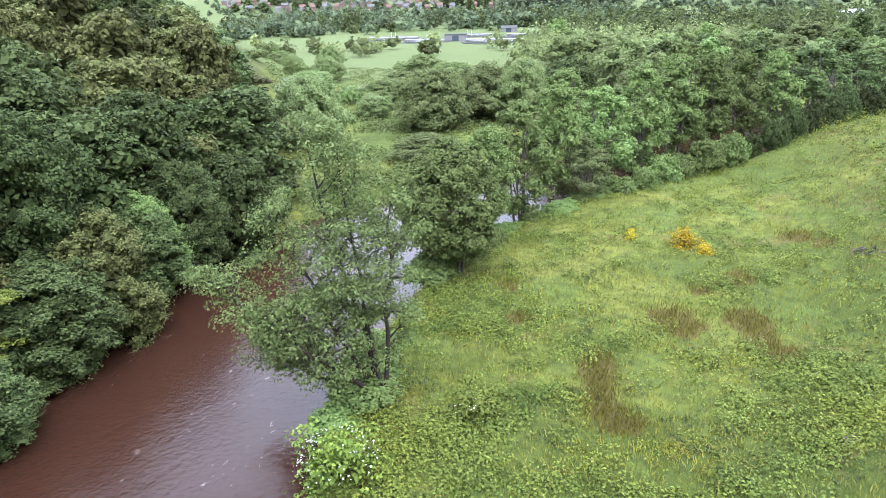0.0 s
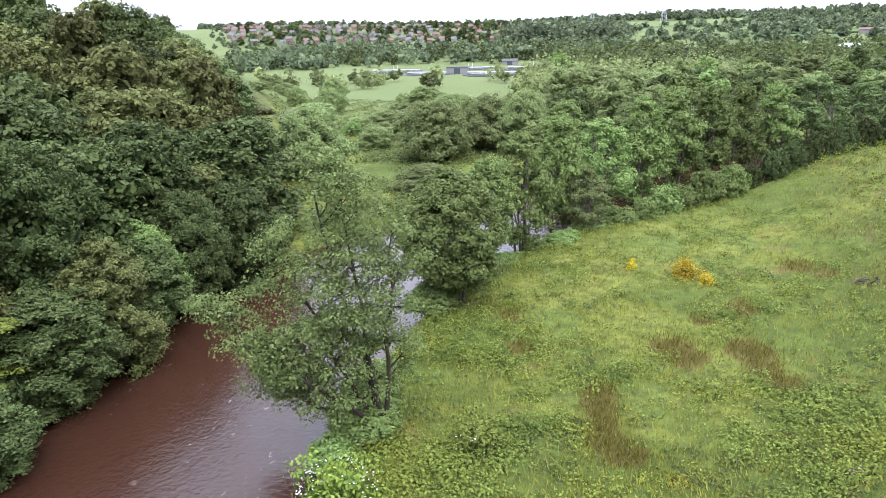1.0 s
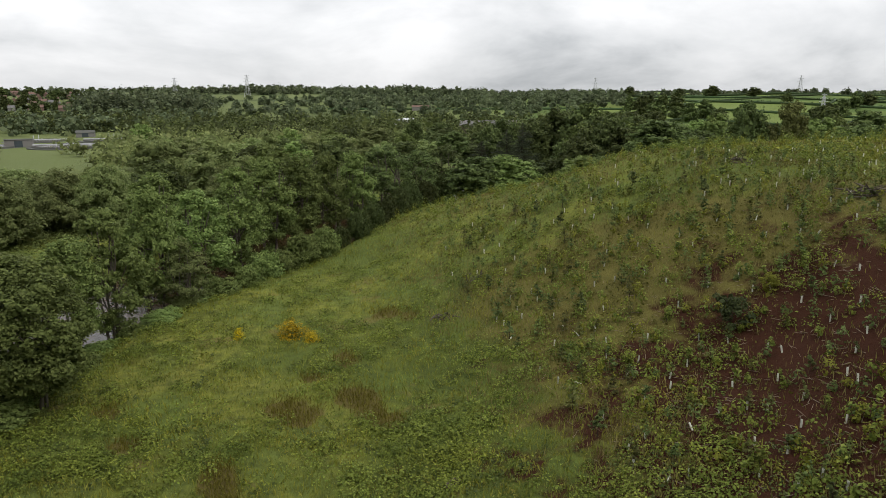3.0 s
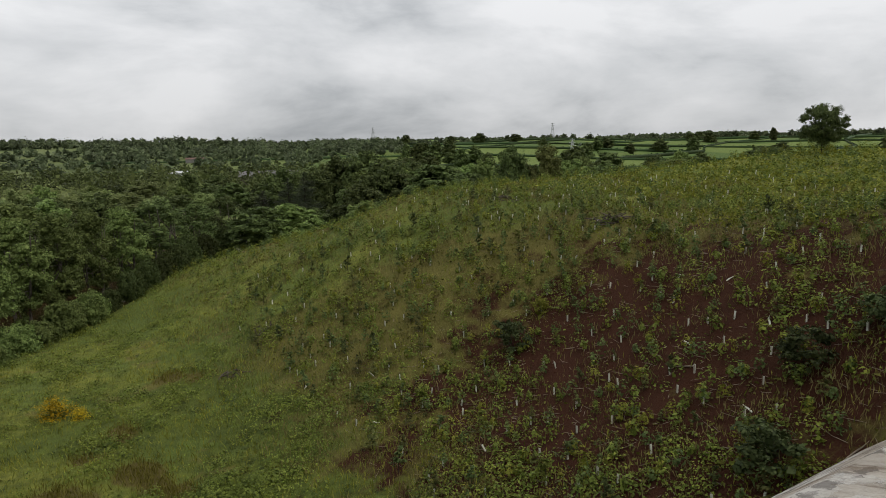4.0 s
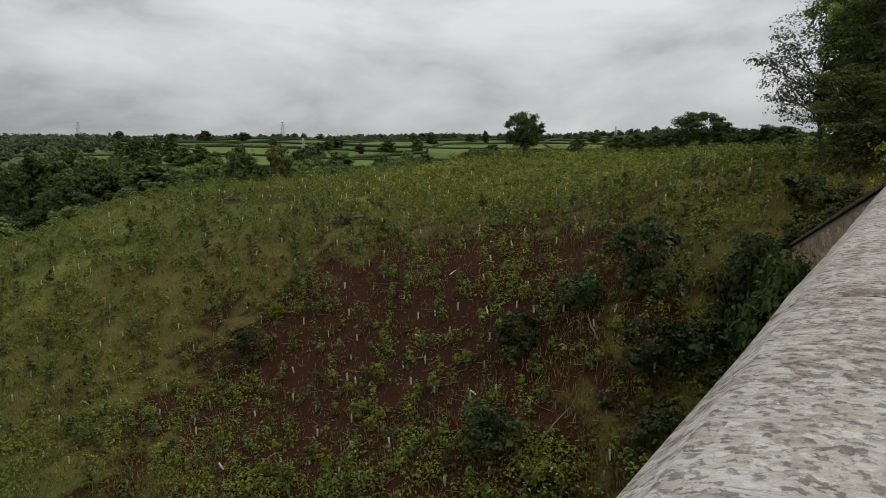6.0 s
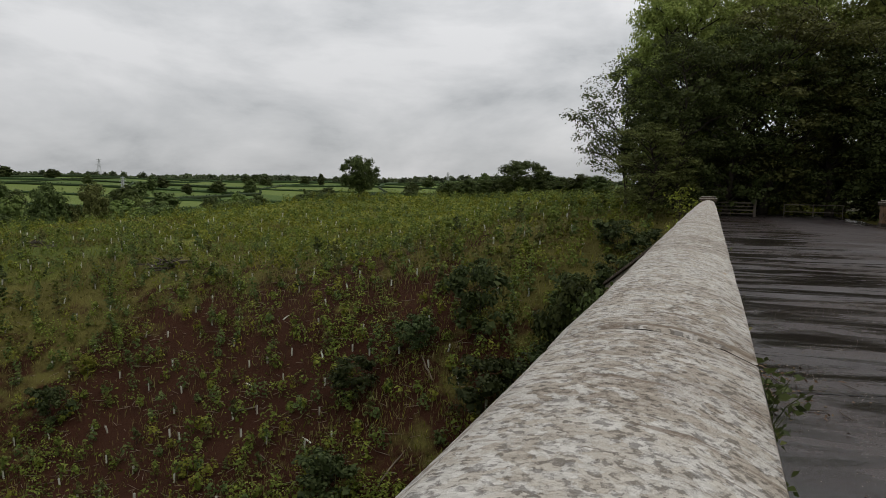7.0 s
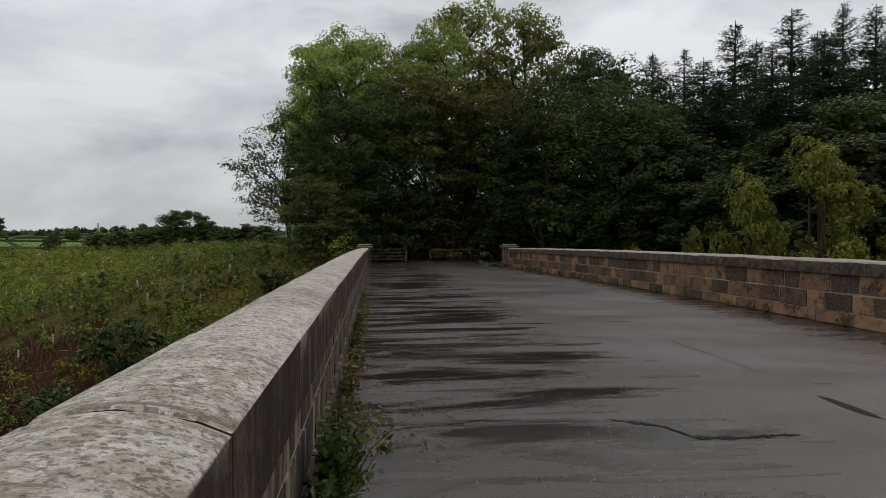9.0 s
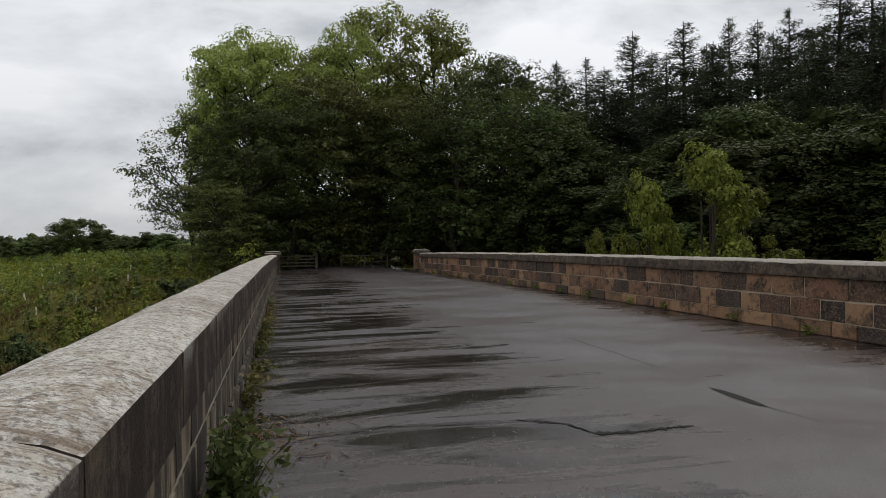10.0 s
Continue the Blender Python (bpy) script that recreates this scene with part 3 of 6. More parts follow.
# river surface: one strip along its course
fine = np.concatenate([np.linspace(a, b, 12, endpoint=False) for a, b in zip(COURSE[:-1], COURSE[1:])] + [COURSE[-1:]])
way = np.gradient(fine, axis=0)
way /= np.linalg.norm(way, axis=1, keepdims=True)
side = np.stack([-way[:, 1], way[:, 0]], -1)
rows = np.stack([np.c_[fine + side * w, np.full(len(fine), WATER_Z)] for w in np.linspace(-12, 12, 7)], 1)
ii = np.arange(len(fine) * 7).reshape(len(fine), 7)
river = new("water", raw("water", rows.reshape(-1, 3), np.stack([ii[:-1, :-1], ii[:-1, 1:], ii[1:, 1:], ii[1:, :-1]], -1).reshape(-1, 4), WATER, None, True))
tagged(river, "muddy red-brown river with ripples and flecks of foam", "river", kind="structure")

# ---- the viaduct ----
RIGHT = -9.01  # inner face of the far parapet
END = 42.0


def arch_floor(x):
    """Underside of the viaduct: round arches between piers."""
    k = (x + 45.0) % 17.0
    return -3.2 - (7.0 - math.sqrt(max(0.0, 49.0 - (k - 8.5) ** 2))) if 1.5 < k < 15.5 else -22.0


xs = sorted({round(v, 3) for v in np.arange(-47, END + 0.1, 0.5)} | {END})
vv, ff = [], []
for x in xs:
    zt, zb = deck_z(x) - 0.02, max(arch_floor(x), -22.0)
    vv += [(x, 0.44, zt), (x, 0.44, zb), (x, RIGHT - 0.44, zb), (x, RIGHT - 0.44, zt)]
for i in range(len(xs) - 1):
    a = 4 * i
    ff += [(a, a + 1, a + 5, a + 4), (a + 1, a + 2, a + 6, a + 5), (a + 2, a + 3, a + 7, a + 6), (a + 3, a, a + 4, a + 7)]
viaduct = tagged(new("viaduct", raw("viaduct", vv, ff, MORTAR)), "tall sandstone viaduct with round arches over the river", "bridge", kind="structure")

rx, ry = np.concatenate([np.arange(-46, 0, 2.0), np.arange(0, 30, 0.15), np.arange(30, 62.1, 1.0)]), np.linspace(RIGHT, 0.0, 73)
RX, RY = np.meshgrid(rx, ry)
RZ = np.where(RX < END, deck_z(np.minimum(RX, END)), deck_z(END)) + 0.035 * (1 - ((RY + 4.5) / 4.5) ** 2) + 0.006 * waves(RX, RY, 5.0)
ri = np.arange(RX.size).reshape(RX.shape)
edge = smooth(-5.0, -2.2, RY) * smooth(0, -0.25, RY) + 1.15 * smooth(-7.4, -8.3, RY)
seam = 0 * RX
puddle = 0 * RX
for px, py, sx, sy in ((4.8, -2.1, .2, .6), (4.3, -2.0, .2, .5), (3.15, -3.1, .18, .9), (7.0, -2.8, .3, .8), (4.8, -5.8, .2, .5), (22, -1.5, 1.5, 1.2), (15, -.9, .8, .8),
                       (12.4, -2.2, .5, 1.2), (9.5, -1.6, .4, 1.4), (7.4, -.9, .4, .8), (5.6, -.6, .3, .5), (28, -3.5, 1.5, 1.0), (1.7, -3.1, .12, .15), (6.5, -7.2, .6, .3), (9, -7.6, .8, .3), (5, -7.6, .5, .25), (13, -7.8, 1.2, .3)):
    puddle = puddle + np.exp(-(((RX - px) / sx) ** 2 + ((RY - py) / sy) ** 2))
road = new("road", raw("road", np.stack([RX, RY, RZ], -1).reshape(-1, 3), np.stack([ri[:-1, :-1], ri[:-1, 1:], ri[1:, 1:], ri[1:, :-1]], -1).reshape(-1, 4), ASPHALT, {"edge": edge.ravel(), "seam": seam.ravel(), "puddle": np.clip(puddle, 0, 1).ravel()}, True))
tagged(road, "wet dark grey asphalt roadway with puddles and scattered grit", "road", kind="structure")


def coping_mesh(length, inner, outer, low, lip, crown, seed, mat, rough=0.004, fall=0.10):
    """A long coping stone with a rounded back: inner face at y=inner, outer face at y=outer."""
    rng = np.random.default_rng(seed)
    w = outer - inner
    prof = [(inner, low), (inner, lip - 0.008), (inner + 0.006, lip)]
    for k in range(1, 8):
        s = k / 8
        prof.append((inner + 0.012 + (w - 0.024) * s, lip + (crown - lip) * math.sin(math.pi * min(1, s * 0.92)) ** 0.8 - fall * s))
    prof += [(outer - 0.012, lip - fall - 0.01), (outer, lip - fall - 0.03), (outer, low)]
    prof = np.array(prof)
    n, cuts = len(prof), 9
    xs = np.array([0.006, 0.016, 0.045, 0.2, 0.5, 0.8, 1, 1, 1]) * [1, 1, 1, length, length, length, 0, 0, 0]
    xs[-3:] = length - xs[2::-1]
    v = np.zeros((cuts, n, 3))
    jig = rng.normal(0, rough, (cuts, n, 2))
    jig[:3], jig[-3:] = 0, 0
    v[:, :, 0] = xs[:, None]
    v[:, :, 1:] = prof[None] + jig
    v[[0, -1], 2:-2, 2] -= 0.012 + 0.004 * np.sin(np.arange(n - 4) * 1.7 + seed)
    v[[1, -2], 2:-2, 2] -= 0.004
    i = np.arange(cuts * n).reshape(cuts, n)
    q = np.stack([i[:-1, :-1], i[1:, :-1], i[1:, 1:], i[:-1, 1:]], -1).reshape(-1, 4)
    me = raw("coping_stone", v.reshape(-1, 3), q, mat, None, False)
    bm = bmesh.new()
    bm.from_mesh(me)
    bm.verts.ensure_lookup_table()
    for row in (0, cuts - 1):
        bm.faces.new([bm.verts[k] for k in (i[row] if row else i[row][::-1])])
    bmesh.ops.recalc_face_normals(bm, faces=bm.faces)
    bm.to_mesh(me)
    bm.free()
    for p in me.polygons:
        p.use_smooth = True
    me.set_sharp_from_angle(angle=radians(40))
    return me


def block_mesh(length, depth, height, seed, mat):
    """A squared building stone with uneven, rounded edges; its face looks to +y."""
    rng = np.random.default_rng(seed)
    bm = box(0.008, length - 0.008, -depth, 0, 0.008, height - 0.008)
    bmesh.ops.bevel(bm, geom=list(bm.edges), offset=0.014, segments=2, affect="EDGES")
    for v in bm.verts:
        v.co += Vector((rng.normal(0, 0.003), rng.normal(0, 0.005) if v.co.y > -0.03 else 0, rng.normal(0, 0.003)))
    me = bpy.data.meshes.new("stone_block")
    bm.to_mesh(me)
    bm.free()
    me.materials.append(mat)
    return me


def run_of(x, z, y=0.0, turn=0.0):
    """The pose of a stone laid along the falling deck."""
    slope = math.degrees(math.atan(0.86 * (x + 2) / 44.0**2))
    return pose(x, y, deck_z(x) + z, 0, slope, turn)


def wall_core(name, y0, y1, z1, label, mat):
    vv, ff = [], []
    xs = np.arange(-46, END + 0.1, 2.0)
    for x in xs:
        z = deck_z(x)
        vv += [(x, y0, z - 0.3), (x, y1, z - 0.3), (x, y1, z + z1), (x, y0, z + z1)]
    for i in range(len(xs) - 1):
        a = 4 * i
        ff += [(a + k, a + (k + 1) % 4, a + 4 + (k + 1) % 4, a + 4 + k) for k in range(4)]
    ff += [(0, 1, 2, 3), (a + 4, a + 5, a + 6, a + 7)]
    return tagged(new(name, raw(name, vv, ff, mat)), label, "wall", kind="structure")


parapet_near = wall_core("wall_parapet_near", 0.02, 0.40, 0.9, "weathered sandstone parapet with lichen-covered rounded coping", MORTAR)
parapet_far = wall_core("wall_parapet_far", RIGHT - 0.44, RIGHT - 0.016, 0.97, "soot-stained buff sandstone parapet with flat coping", JOINT)

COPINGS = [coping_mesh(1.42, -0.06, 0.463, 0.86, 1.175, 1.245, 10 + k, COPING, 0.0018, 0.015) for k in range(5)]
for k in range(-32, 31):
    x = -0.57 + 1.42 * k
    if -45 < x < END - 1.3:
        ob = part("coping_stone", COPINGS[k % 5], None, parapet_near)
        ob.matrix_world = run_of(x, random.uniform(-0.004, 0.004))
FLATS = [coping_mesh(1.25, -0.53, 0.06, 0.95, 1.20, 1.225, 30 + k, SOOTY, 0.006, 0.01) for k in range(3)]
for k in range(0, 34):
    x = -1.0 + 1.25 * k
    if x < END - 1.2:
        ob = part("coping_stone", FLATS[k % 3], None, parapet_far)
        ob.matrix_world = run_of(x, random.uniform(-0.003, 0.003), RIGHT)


def courses(owner, y, turn, rows, x0, x1, mat, seed):
    """Courses of stones along a parapet's inner face: rows of base, height and proudness."""
    rng = random.Random(seed)
    for z, hgt, proud in rows:
        kinds = [(L, block_mesh(L, 0.10, hgt, seed + 7 * i, mat)) for i, L in enumerate((0.52, 0.68, 0.80, 0.95))]
        x = x0 + rng.uniform(0, 0.5)
        while x < x1 - 0.95:
            L, me = rng.choice(kinds)
            ob = part("stone_block", me, None, owner)
            ob.matrix_world = run_of(x + (L if turn else 0), z, y + proud * (-1 if turn else 1), turn)
            x += L


courses(parapet_near, 0.01, 180, [(0.0, 0.22, 0.03), (0.22, 0.32, 0.0), (0.54, 0.32, 0.0)], -10, 42, STREAKED, 50)
courses(parapet_far, RIGHT, 0, [(0.0, 0.24, 0.04), (0.24, 0.35, 0.0), (0.59, 0.36, 0.0)], 2, 42, STONE, 70)


def end_pier(x, y, label):
    """A square gate pier that ends a parapet."""
    at = empty("stone_pier", pose(x, y, deck_z(END) - 0.05), label, "pier", "piers at the parapet ends")
    part("shaft", box(-0.42, 0.42, -0.42, 0.42, 0, 1.22), STONE, at, bevel=0.02)
    part("plinth", box(-0.47, 0.47, -0.47, 0.47, 0, 0.25), STONE, at, bevel=0.02)
    part("cap", box(-0.52, 0.52, -0.52, 0.52, 1.22, 1.42), SOOTY, at, bevel=0.03)
    part("cap_top", box(-0.42, 0.42, -0.42, 0.42, 1.42, 1.52), SOOTY, at, bevel=0.03)


end_pier(END + 0.2, 0.24, "dark square sandstone pier ending the lichened parapet")
end_pier(END + 0.2, RIGHT - 0.2, "buff sandstone pier ending the soot-stained parapet")

# wing wall beyond the near parapet, stepping down the bank
wing = empty("wing_wall", pose(19.5, 0.50, 0.62, 0, 0, 17.5), "coursed stone wing wall with a dark sloping coping", "wall", kind="structure")
WING_L, WING_DROP = 15.0, 4.2
bm = bmesh.new()
pts = [(0, 0), (WING_L, -WING_DROP), (WING_L, -12), (0, -12)]
va, vb = [bm.verts.new((x, -0.02, z)) for x, z in pts], [bm.verts.new((x, -0.5, z)) for x, z in pts]
bm.faces.new(va[::-1]), bm.faces.new(vb)
for i in range(4):
    bm.faces.new((va[i], va[(i + 1) % 4], vb[(i + 1) % 4], vb[i]))
part("wall_core", bm, MORTAR, wing)
slope = math.degrees(math.atan2(WING_DROP, WING_L))
for k in range(14):
    L = WING_L / math.cos(radians(slope)) / 14
    ob = part("coping_slab", box(0.004, L - 0.004, -0.56, 0.10, 0.0, 0.13), SOOTY, wing, bevel=0.015)
    ob.matrix_local = pose(k * WING_L / 14, 0, -k * WING_DROP / 14, 0, slope, 0)
# face of the wing wall looks back along the bridge
WB = [block_mesh(0.6, 0.08, 0.25, 200 + k, BUFF) for k in range(3)]
for r in range(27):
    z = -0.25 * (r + 1)
    x = 0.3 if r % 2 else 0.0
    while x < WING_L - 0.6:
        if z + 2.9 > -(x + 0.6) * WING_DROP / WING_L - 0.02 > z + 0.25:
            ob = part("stone_block", WB[(r + int(x * 7)) % 3], None, wing)
            ob.matrix_local = pose(x, 0.01, z)
        x += 0.6


# ---- trees ----
def make_tree(seed, h, r, mat, count, leaf, bare=0.25, stems=1, shape="round", lean=0.0, clump=0.24, limbs=14, core=0.25, flat=0.55, name="tree", spread=0.75, sides=6, twigs=2, tops=None, lumps=0, heart=0.55):
    """A tree at the origin: tapered stems and limbs under a crown of leaf clumps. Returns the trunk's and the crown's meshes."""
    rng = np.random.default_rng(seed)
    paths, tips = [], []

    def width(s):
        if shape == "cone":
            return max(0.06, 1 - s) ** 0.8
        if shape == "column":
            return 0.55 + 0.45 * math.sin(math.pi * min(1, s * 0.9 + 0.08))
        if shape == "bush":
            return math.sqrt(max(0.02, 1 - (s * 0.98) ** 2.2))
        return math.sqrt(max(0.03, 1 - (2 * s - 0.86) ** 2 / 1.35))

    stems = len(tops) if tops else stems
    for k in range(stems):
        ang, out = rng.uniform(0, 2 * np.pi), (0.0 if stems == 1 else rng.uniform(0.15, 0.5) * r)
        top = np.array([math.cos(ang) * out + lean * r, math.sin(ang) * out, h * rng.uniform(0.82, 0.95)])
        foot = np.array([math.cos(ang), math.sin(ang), 0]) * (0 if stems == 1 else 0.12 * r)
        if tops:
            top, foot = np.array(tops[k][:3], float), np.array([0.12 * tops[k][0] / r, 0.05 * k, 0])
        s = np.linspace(0, 1, 9)[:, None]
        p = foot + (top - foot) * s + np.r_[np.zeros((1, 3)), np.cumsum(rng.normal(0, 0.012 * h, (8, 3)) * [1, 1, 0.2], 0)]
        r0 = h * (0.017 if stems == 1 else 0.011)
        paths.append((p, r0 * (1 - 0.85 * s[:, 0]) * np.r_[1.5, np.ones(8)]))
        for j in range(limbs // stems):
            f = bare + (1 - bare) * ((j + rng.uniform(0.1, 0.9)) / (limbs // stems))
            f = min(f, 0.97)
            b = np.array([np.interp(f, s[:, 0], p[:, c]) for c in range(3)])
            a = rng.uniform(0, 2 * np.pi)
            sh = (f - bare) / (1 - bare)
            reach = r * width(sh) * rng.uniform(0.7, 1.05) * (tops[k][3] if tops else 1.0)
            rise = (0.35 if shape == "cone" else rng.uniform(0.25, 0.9)) * reach * (1 if shape != "cone" else -0.6)
            e = b + [math.cos(a) * reach, math.sin(a) * reach, rise]
            e[2] = min(e[2], h * 0.98)
            t = np.linspace(0, 1, 6)[:, None]
            q = b + (e - b) * t + np.r_[np.zeros((1, 3)), np.cumsum(rng.normal(0, 0.05 * reach, (5, 3)), 0)]
            q[:, 2] += 0.12 * reach * np.sin(np.pi * t[:, 0])
            paths.append((q, r0 * 0.42 * (1.05 - sh * 0.5) * (1 - 0.85 * t[:, 0])))
            tips += [q[3], q[4], q[5], q[5]]
            for _ in range(twigs):
                e2 = q[3] + rng.normal(0, 0.2 * reach, 3).clip(-0.4 * reach, 0.4 * reach) + [0, 0, 0.1 * reach]
                paths.append((np.linspace(q[2], e2, 4), r0 * 0.16 * np.linspace(1, 0.2, 4)))
                tips.append(e2)
    tips = np.array(tips)
    n_env = int(len(tips) * spread)
    s, a = rng.uniform(0, 1, n_env), rng.uniform(0, 2 * np.pi, n_env)
    rad = np.array([width(v) for v in s]) * r * rng.uniform(0.55, 1.02, n_env)
    env = np.c_[np.cos(a) * rad + lean * r * (0.4 + 0.6 * s), np.sin(a) * rad, h * (bare + (1 - bare) * s)]
    if tops:  # foliage gathers round the upper part of every stem
        k, f = rng.integers(0, len(tops), n_env), rng.uniform(0.45, 1.0, n_env)
        a, rad = rng.uniform(0, 2 * np.pi, n_env), r * 0.75 * rng.uniform(0.2, 1.0, n_env) * (1.25 - 0.6 * f)
        env = np.array([[*t[:3]] for t in tops])[k] * f[:, None] + np.c_[np.cos(a) * rad, np.sin(a) * rad, rng.uniform(-0.3, 0.6, n_env)]
    cents = np.concatenate([tips, env])
    rc = clump * r * rng.uniform(0.6, 1.3, len(cents))
    pick = rng.integers(0, len(cents), count)
    g = rng.normal(size=(count, 3))
    g[:, 2] = np.abs(g[:, 2]) * 1.1 - 0.35  # mostly the upper side of each clump
    g /= np.linalg.norm(g, axis=1, keepdims=True)
    at = cents[pick] + g * (rc[pick] * rng.uniform(0.75, 1.08, count))[:, None] * [1, 1, 0.7]
    at[:, 2] = np.clip(at[:, 2], 0.05, h * 1.1)
    if shape == "cone":  # flat sprays of needles along the boughs
        at[:, 2] -= 0.25 * np.hypot(at[:, 0], at[:, 1]) * rng.uniform(0.2, 1, count)
        at[:, 2] = np.maximum(at[:, 2], 0.1)
        sets = [leaves(rng, at, leaf * 1.6, 0.8, 0.22)]
        cone = np.array([[math.cos(a) * r * 0.42, math.sin(a) * r * 0.42, h * (bare + 0.06)] for a in np.arange(7) * 0.9] + [[0, 0, h * 0.82]])
        sets.append((cone, np.array([(i, (i + 1) % 7, 7, 7) for i in range(7)])))
    else:
        sets = [leaves(rng, at, leaf, flat, 0.6, None, g + [0, 0, 0.45])]
    if lumps:  # the leafy mass inside each clump, which keeps the light out
        own = np.repeat(rng.permutation(len(cents))[:lumps], 12)
        low = cents[own][:, 2] < (0.98 if shape == "bush" else 0.80) * h
        p = cents[own] + rng.normal(0, 0.42, (len(own), 3)) * (rc[own] * np.where(low, 1.0, 0.6))[:, None] * [1, 1, 0.7]
        p[:, 2] = np.maximum(p[:, 2], 0.1)
        sets.append(leaves(rng, p[low | (rng.uniform(0, 1, len(own)) < 0.3)], leaf * 2.0, 0.4, 0.75))
        if 40 <= lumps < 100 and not tops:  # the closed heart of the crown
            g = rng.normal(size=(160, 3))
            g /= np.linalg.norm(g, axis=1, keepdims=True)
            p = g * rng.uniform(0.6, 1.0, (160, 1)) * [r * heart, r * heart, h * (1 - bare) * heart * 0.65] + [lean * r, 0, h * (bare + (1 - bare) * 0.46)]
            p[:, 2] = np.maximum(p[:, 2], 0.1)
            sets.append(leaves(rng, p, leaf * 3.0, 0.3, 0.8))
    if core:
        n = int(count * core * 0.3)
        s, a = rng.uniform(0, 0.9, n), rng.uniform(0, 2 * np.pi, n)
        rad = np.array([width(v) for v in s]) * r * 0.62 * np.sqrt(rng.uniform(0, 1, n))
        sets.append(leaves(rng, np.c_[np.cos(a) * rad + lean * r * 0.7, np.sin(a) * rad, h * (bare + (1 - bare) * s * 0.92)], leaf * 3.0, 0.2))
    return raw(name + "_trunk", *tubes(paths, sides), BARK, None, True), raw_mixed(name + "_crown", *joined(*sets), mat)


def kinds(n, seed, **kw):
    return [(make_tree(seed + i, **kw), kw["h"], kw["r"]) for i in range(n)]


def dome_tree(seed, h, r, mat, leaf, lumps=24, size=0.36, bare=0.0, shape="round", cover=0.8, stems=1, sides=5, gaps=0.0, core=0.62, squash=0.85, tufts=15, bark=None, name="tree"):
    """A tree whose crown is a heap of leafy masses, each a cluster of tufts, over tapered stems. Returns the trunk's and the crown's meshes."""
    rng = np.random.default_rng(seed)
    k = np.arange(lumps) + 0.5
    up, ang = 1 - 2 * k / lumps, k * 2.39996 + rng.uniform(0, 6)
    if shape == "bush":
        up = 1 - 1.35 * k / lumps
    rl = size * r * rng.uniform(0.65, 1.35, lumps)
    mid, half = (0.36 * h, 0.64 * h) if shape == "bush" else (h * (bare + (1 - bare) * 0.5), h * (1 - bare) * 0.5)
    flat = np.sqrt(np.maximum(0, 1 - up ** 2)) if shape != "column" else np.maximum(0, 1 - np.abs(up) ** 3.0) * (0.85 - 0.25 * up)
    flat = flat * rng.uniform(0.7, 1.15, lumps)
    c = np.c_[np.cos(ang) * flat * (r - 0.75 * rl), np.sin(ang) * flat * (r - 0.75 * rl), mid + up * (half - 0.7 * rl) + rng.normal(0, 0.035 * h, lumps)]
    if shape == "column":
        c[:, :2] *= 1.1
    keep = rng.uniform(0, 1, lumps) > gaps
    c, rl = c[keep], rl[keep]
    c[:, 2] = np.maximum(c[:, 2], 0.45 * rl)
    # tufts on the outside of every mass
    d = rng.normal(size=(len(c) * tufts, 3))
    d[:, 2] += 0.25
    d /= np.linalg.norm(d, axis=1, keepdims=True)
    mass = np.repeat(np.arange(len(c)), tufts)
    tc, tr = c[mass] + d * (rl[mass] * rng.uniform(0.62, 1.0, len(mass)))[:, None] * [1, 1, squash], rl[mass] * rng.uniform(0.30, 0.62, len(mass))
    n = np.maximum(5, rng.poisson(4 * np.pi * rl[mass] ** 2 * cover / (0.3 * leaf * leaf) / tufts)).astype(int)
    own = np.repeat(np.arange(len(tc)), n)
    g = rng.normal(size=(len(own), 3)) + 0.55 * d[own] + [0, 0, 0.25]
    g /= np.linalg.norm(g, axis=1, keepdims=True)
    at = tc[own] + g * (tr[own] * rng.uniform(0.25, 1.15, len(own)))[:, None] * [1, 1, 0.8]
    free = at[:, 2] > 0.03
    for j in range(len(c)):
        free &= (mass[own] == j) | ((((at - c[j]) / [1, 1, squash]) ** 2).sum(1) > (0.66 * rl[j]) ** 2)
    at, g, own = at[free], g[free], own[free]
    out = at - [0, 0, mid]
    out /= np.linalg.norm(out, axis=1, keepdims=True) + 1e-6
    sets = [leaves(rng, at, leaf, 0.5, 0.6, None, 0.45 * g + 0.3 * d[own] + 0.25 * out + [0, 0, 0.5] + rng.normal(0, 0.3, g.shape))]
    if core:  # larger leaves inside every mass keep the light out
        n = np.maximum(6, 4 * np.pi * (rl * core) ** 2 * 0.9 / (0.3 * (1.6 * leaf) ** 2)).astype(int)
        own = np.repeat(np.arange(len(c)), n)
        g = rng.normal(size=(len(own), 3))
        g /= np.linalg.norm(g, axis=1, keepdims=True)
        p = c[own] + g * (rl[own] * core * rng.uniform(0.5, 1.0, len(own)))[:, None] * [1, 1, squash]
        p[:, 2] = np.maximum(p[:, 2], 0.05)
        sets.append(leaves(rng, p, 1.6 * leaf, 0.3, 0.8, None, g + rng.normal(0, 0.4, g.shape)))
        if not gaps:
            n = int(4 * np.pi * r * half * 0.3 / (0.3 * (2.4 * leaf) ** 2))
            g = rng.normal(size=(n, 3))
            g /= np.linalg.norm(g, axis=1, keepdims=True)
            p = g * [r * 0.55, r * 0.55, half * 0.65] * rng.uniform(0.7, 1.0, (n, 1)) + [0, 0, mid]
            p[:, 2] = np.maximum(p[:, 2], 0.1)
            sets.append(leaves(rng, p, 2.4 * leaf, 0.3, 0.8, None, g))
    paths = []
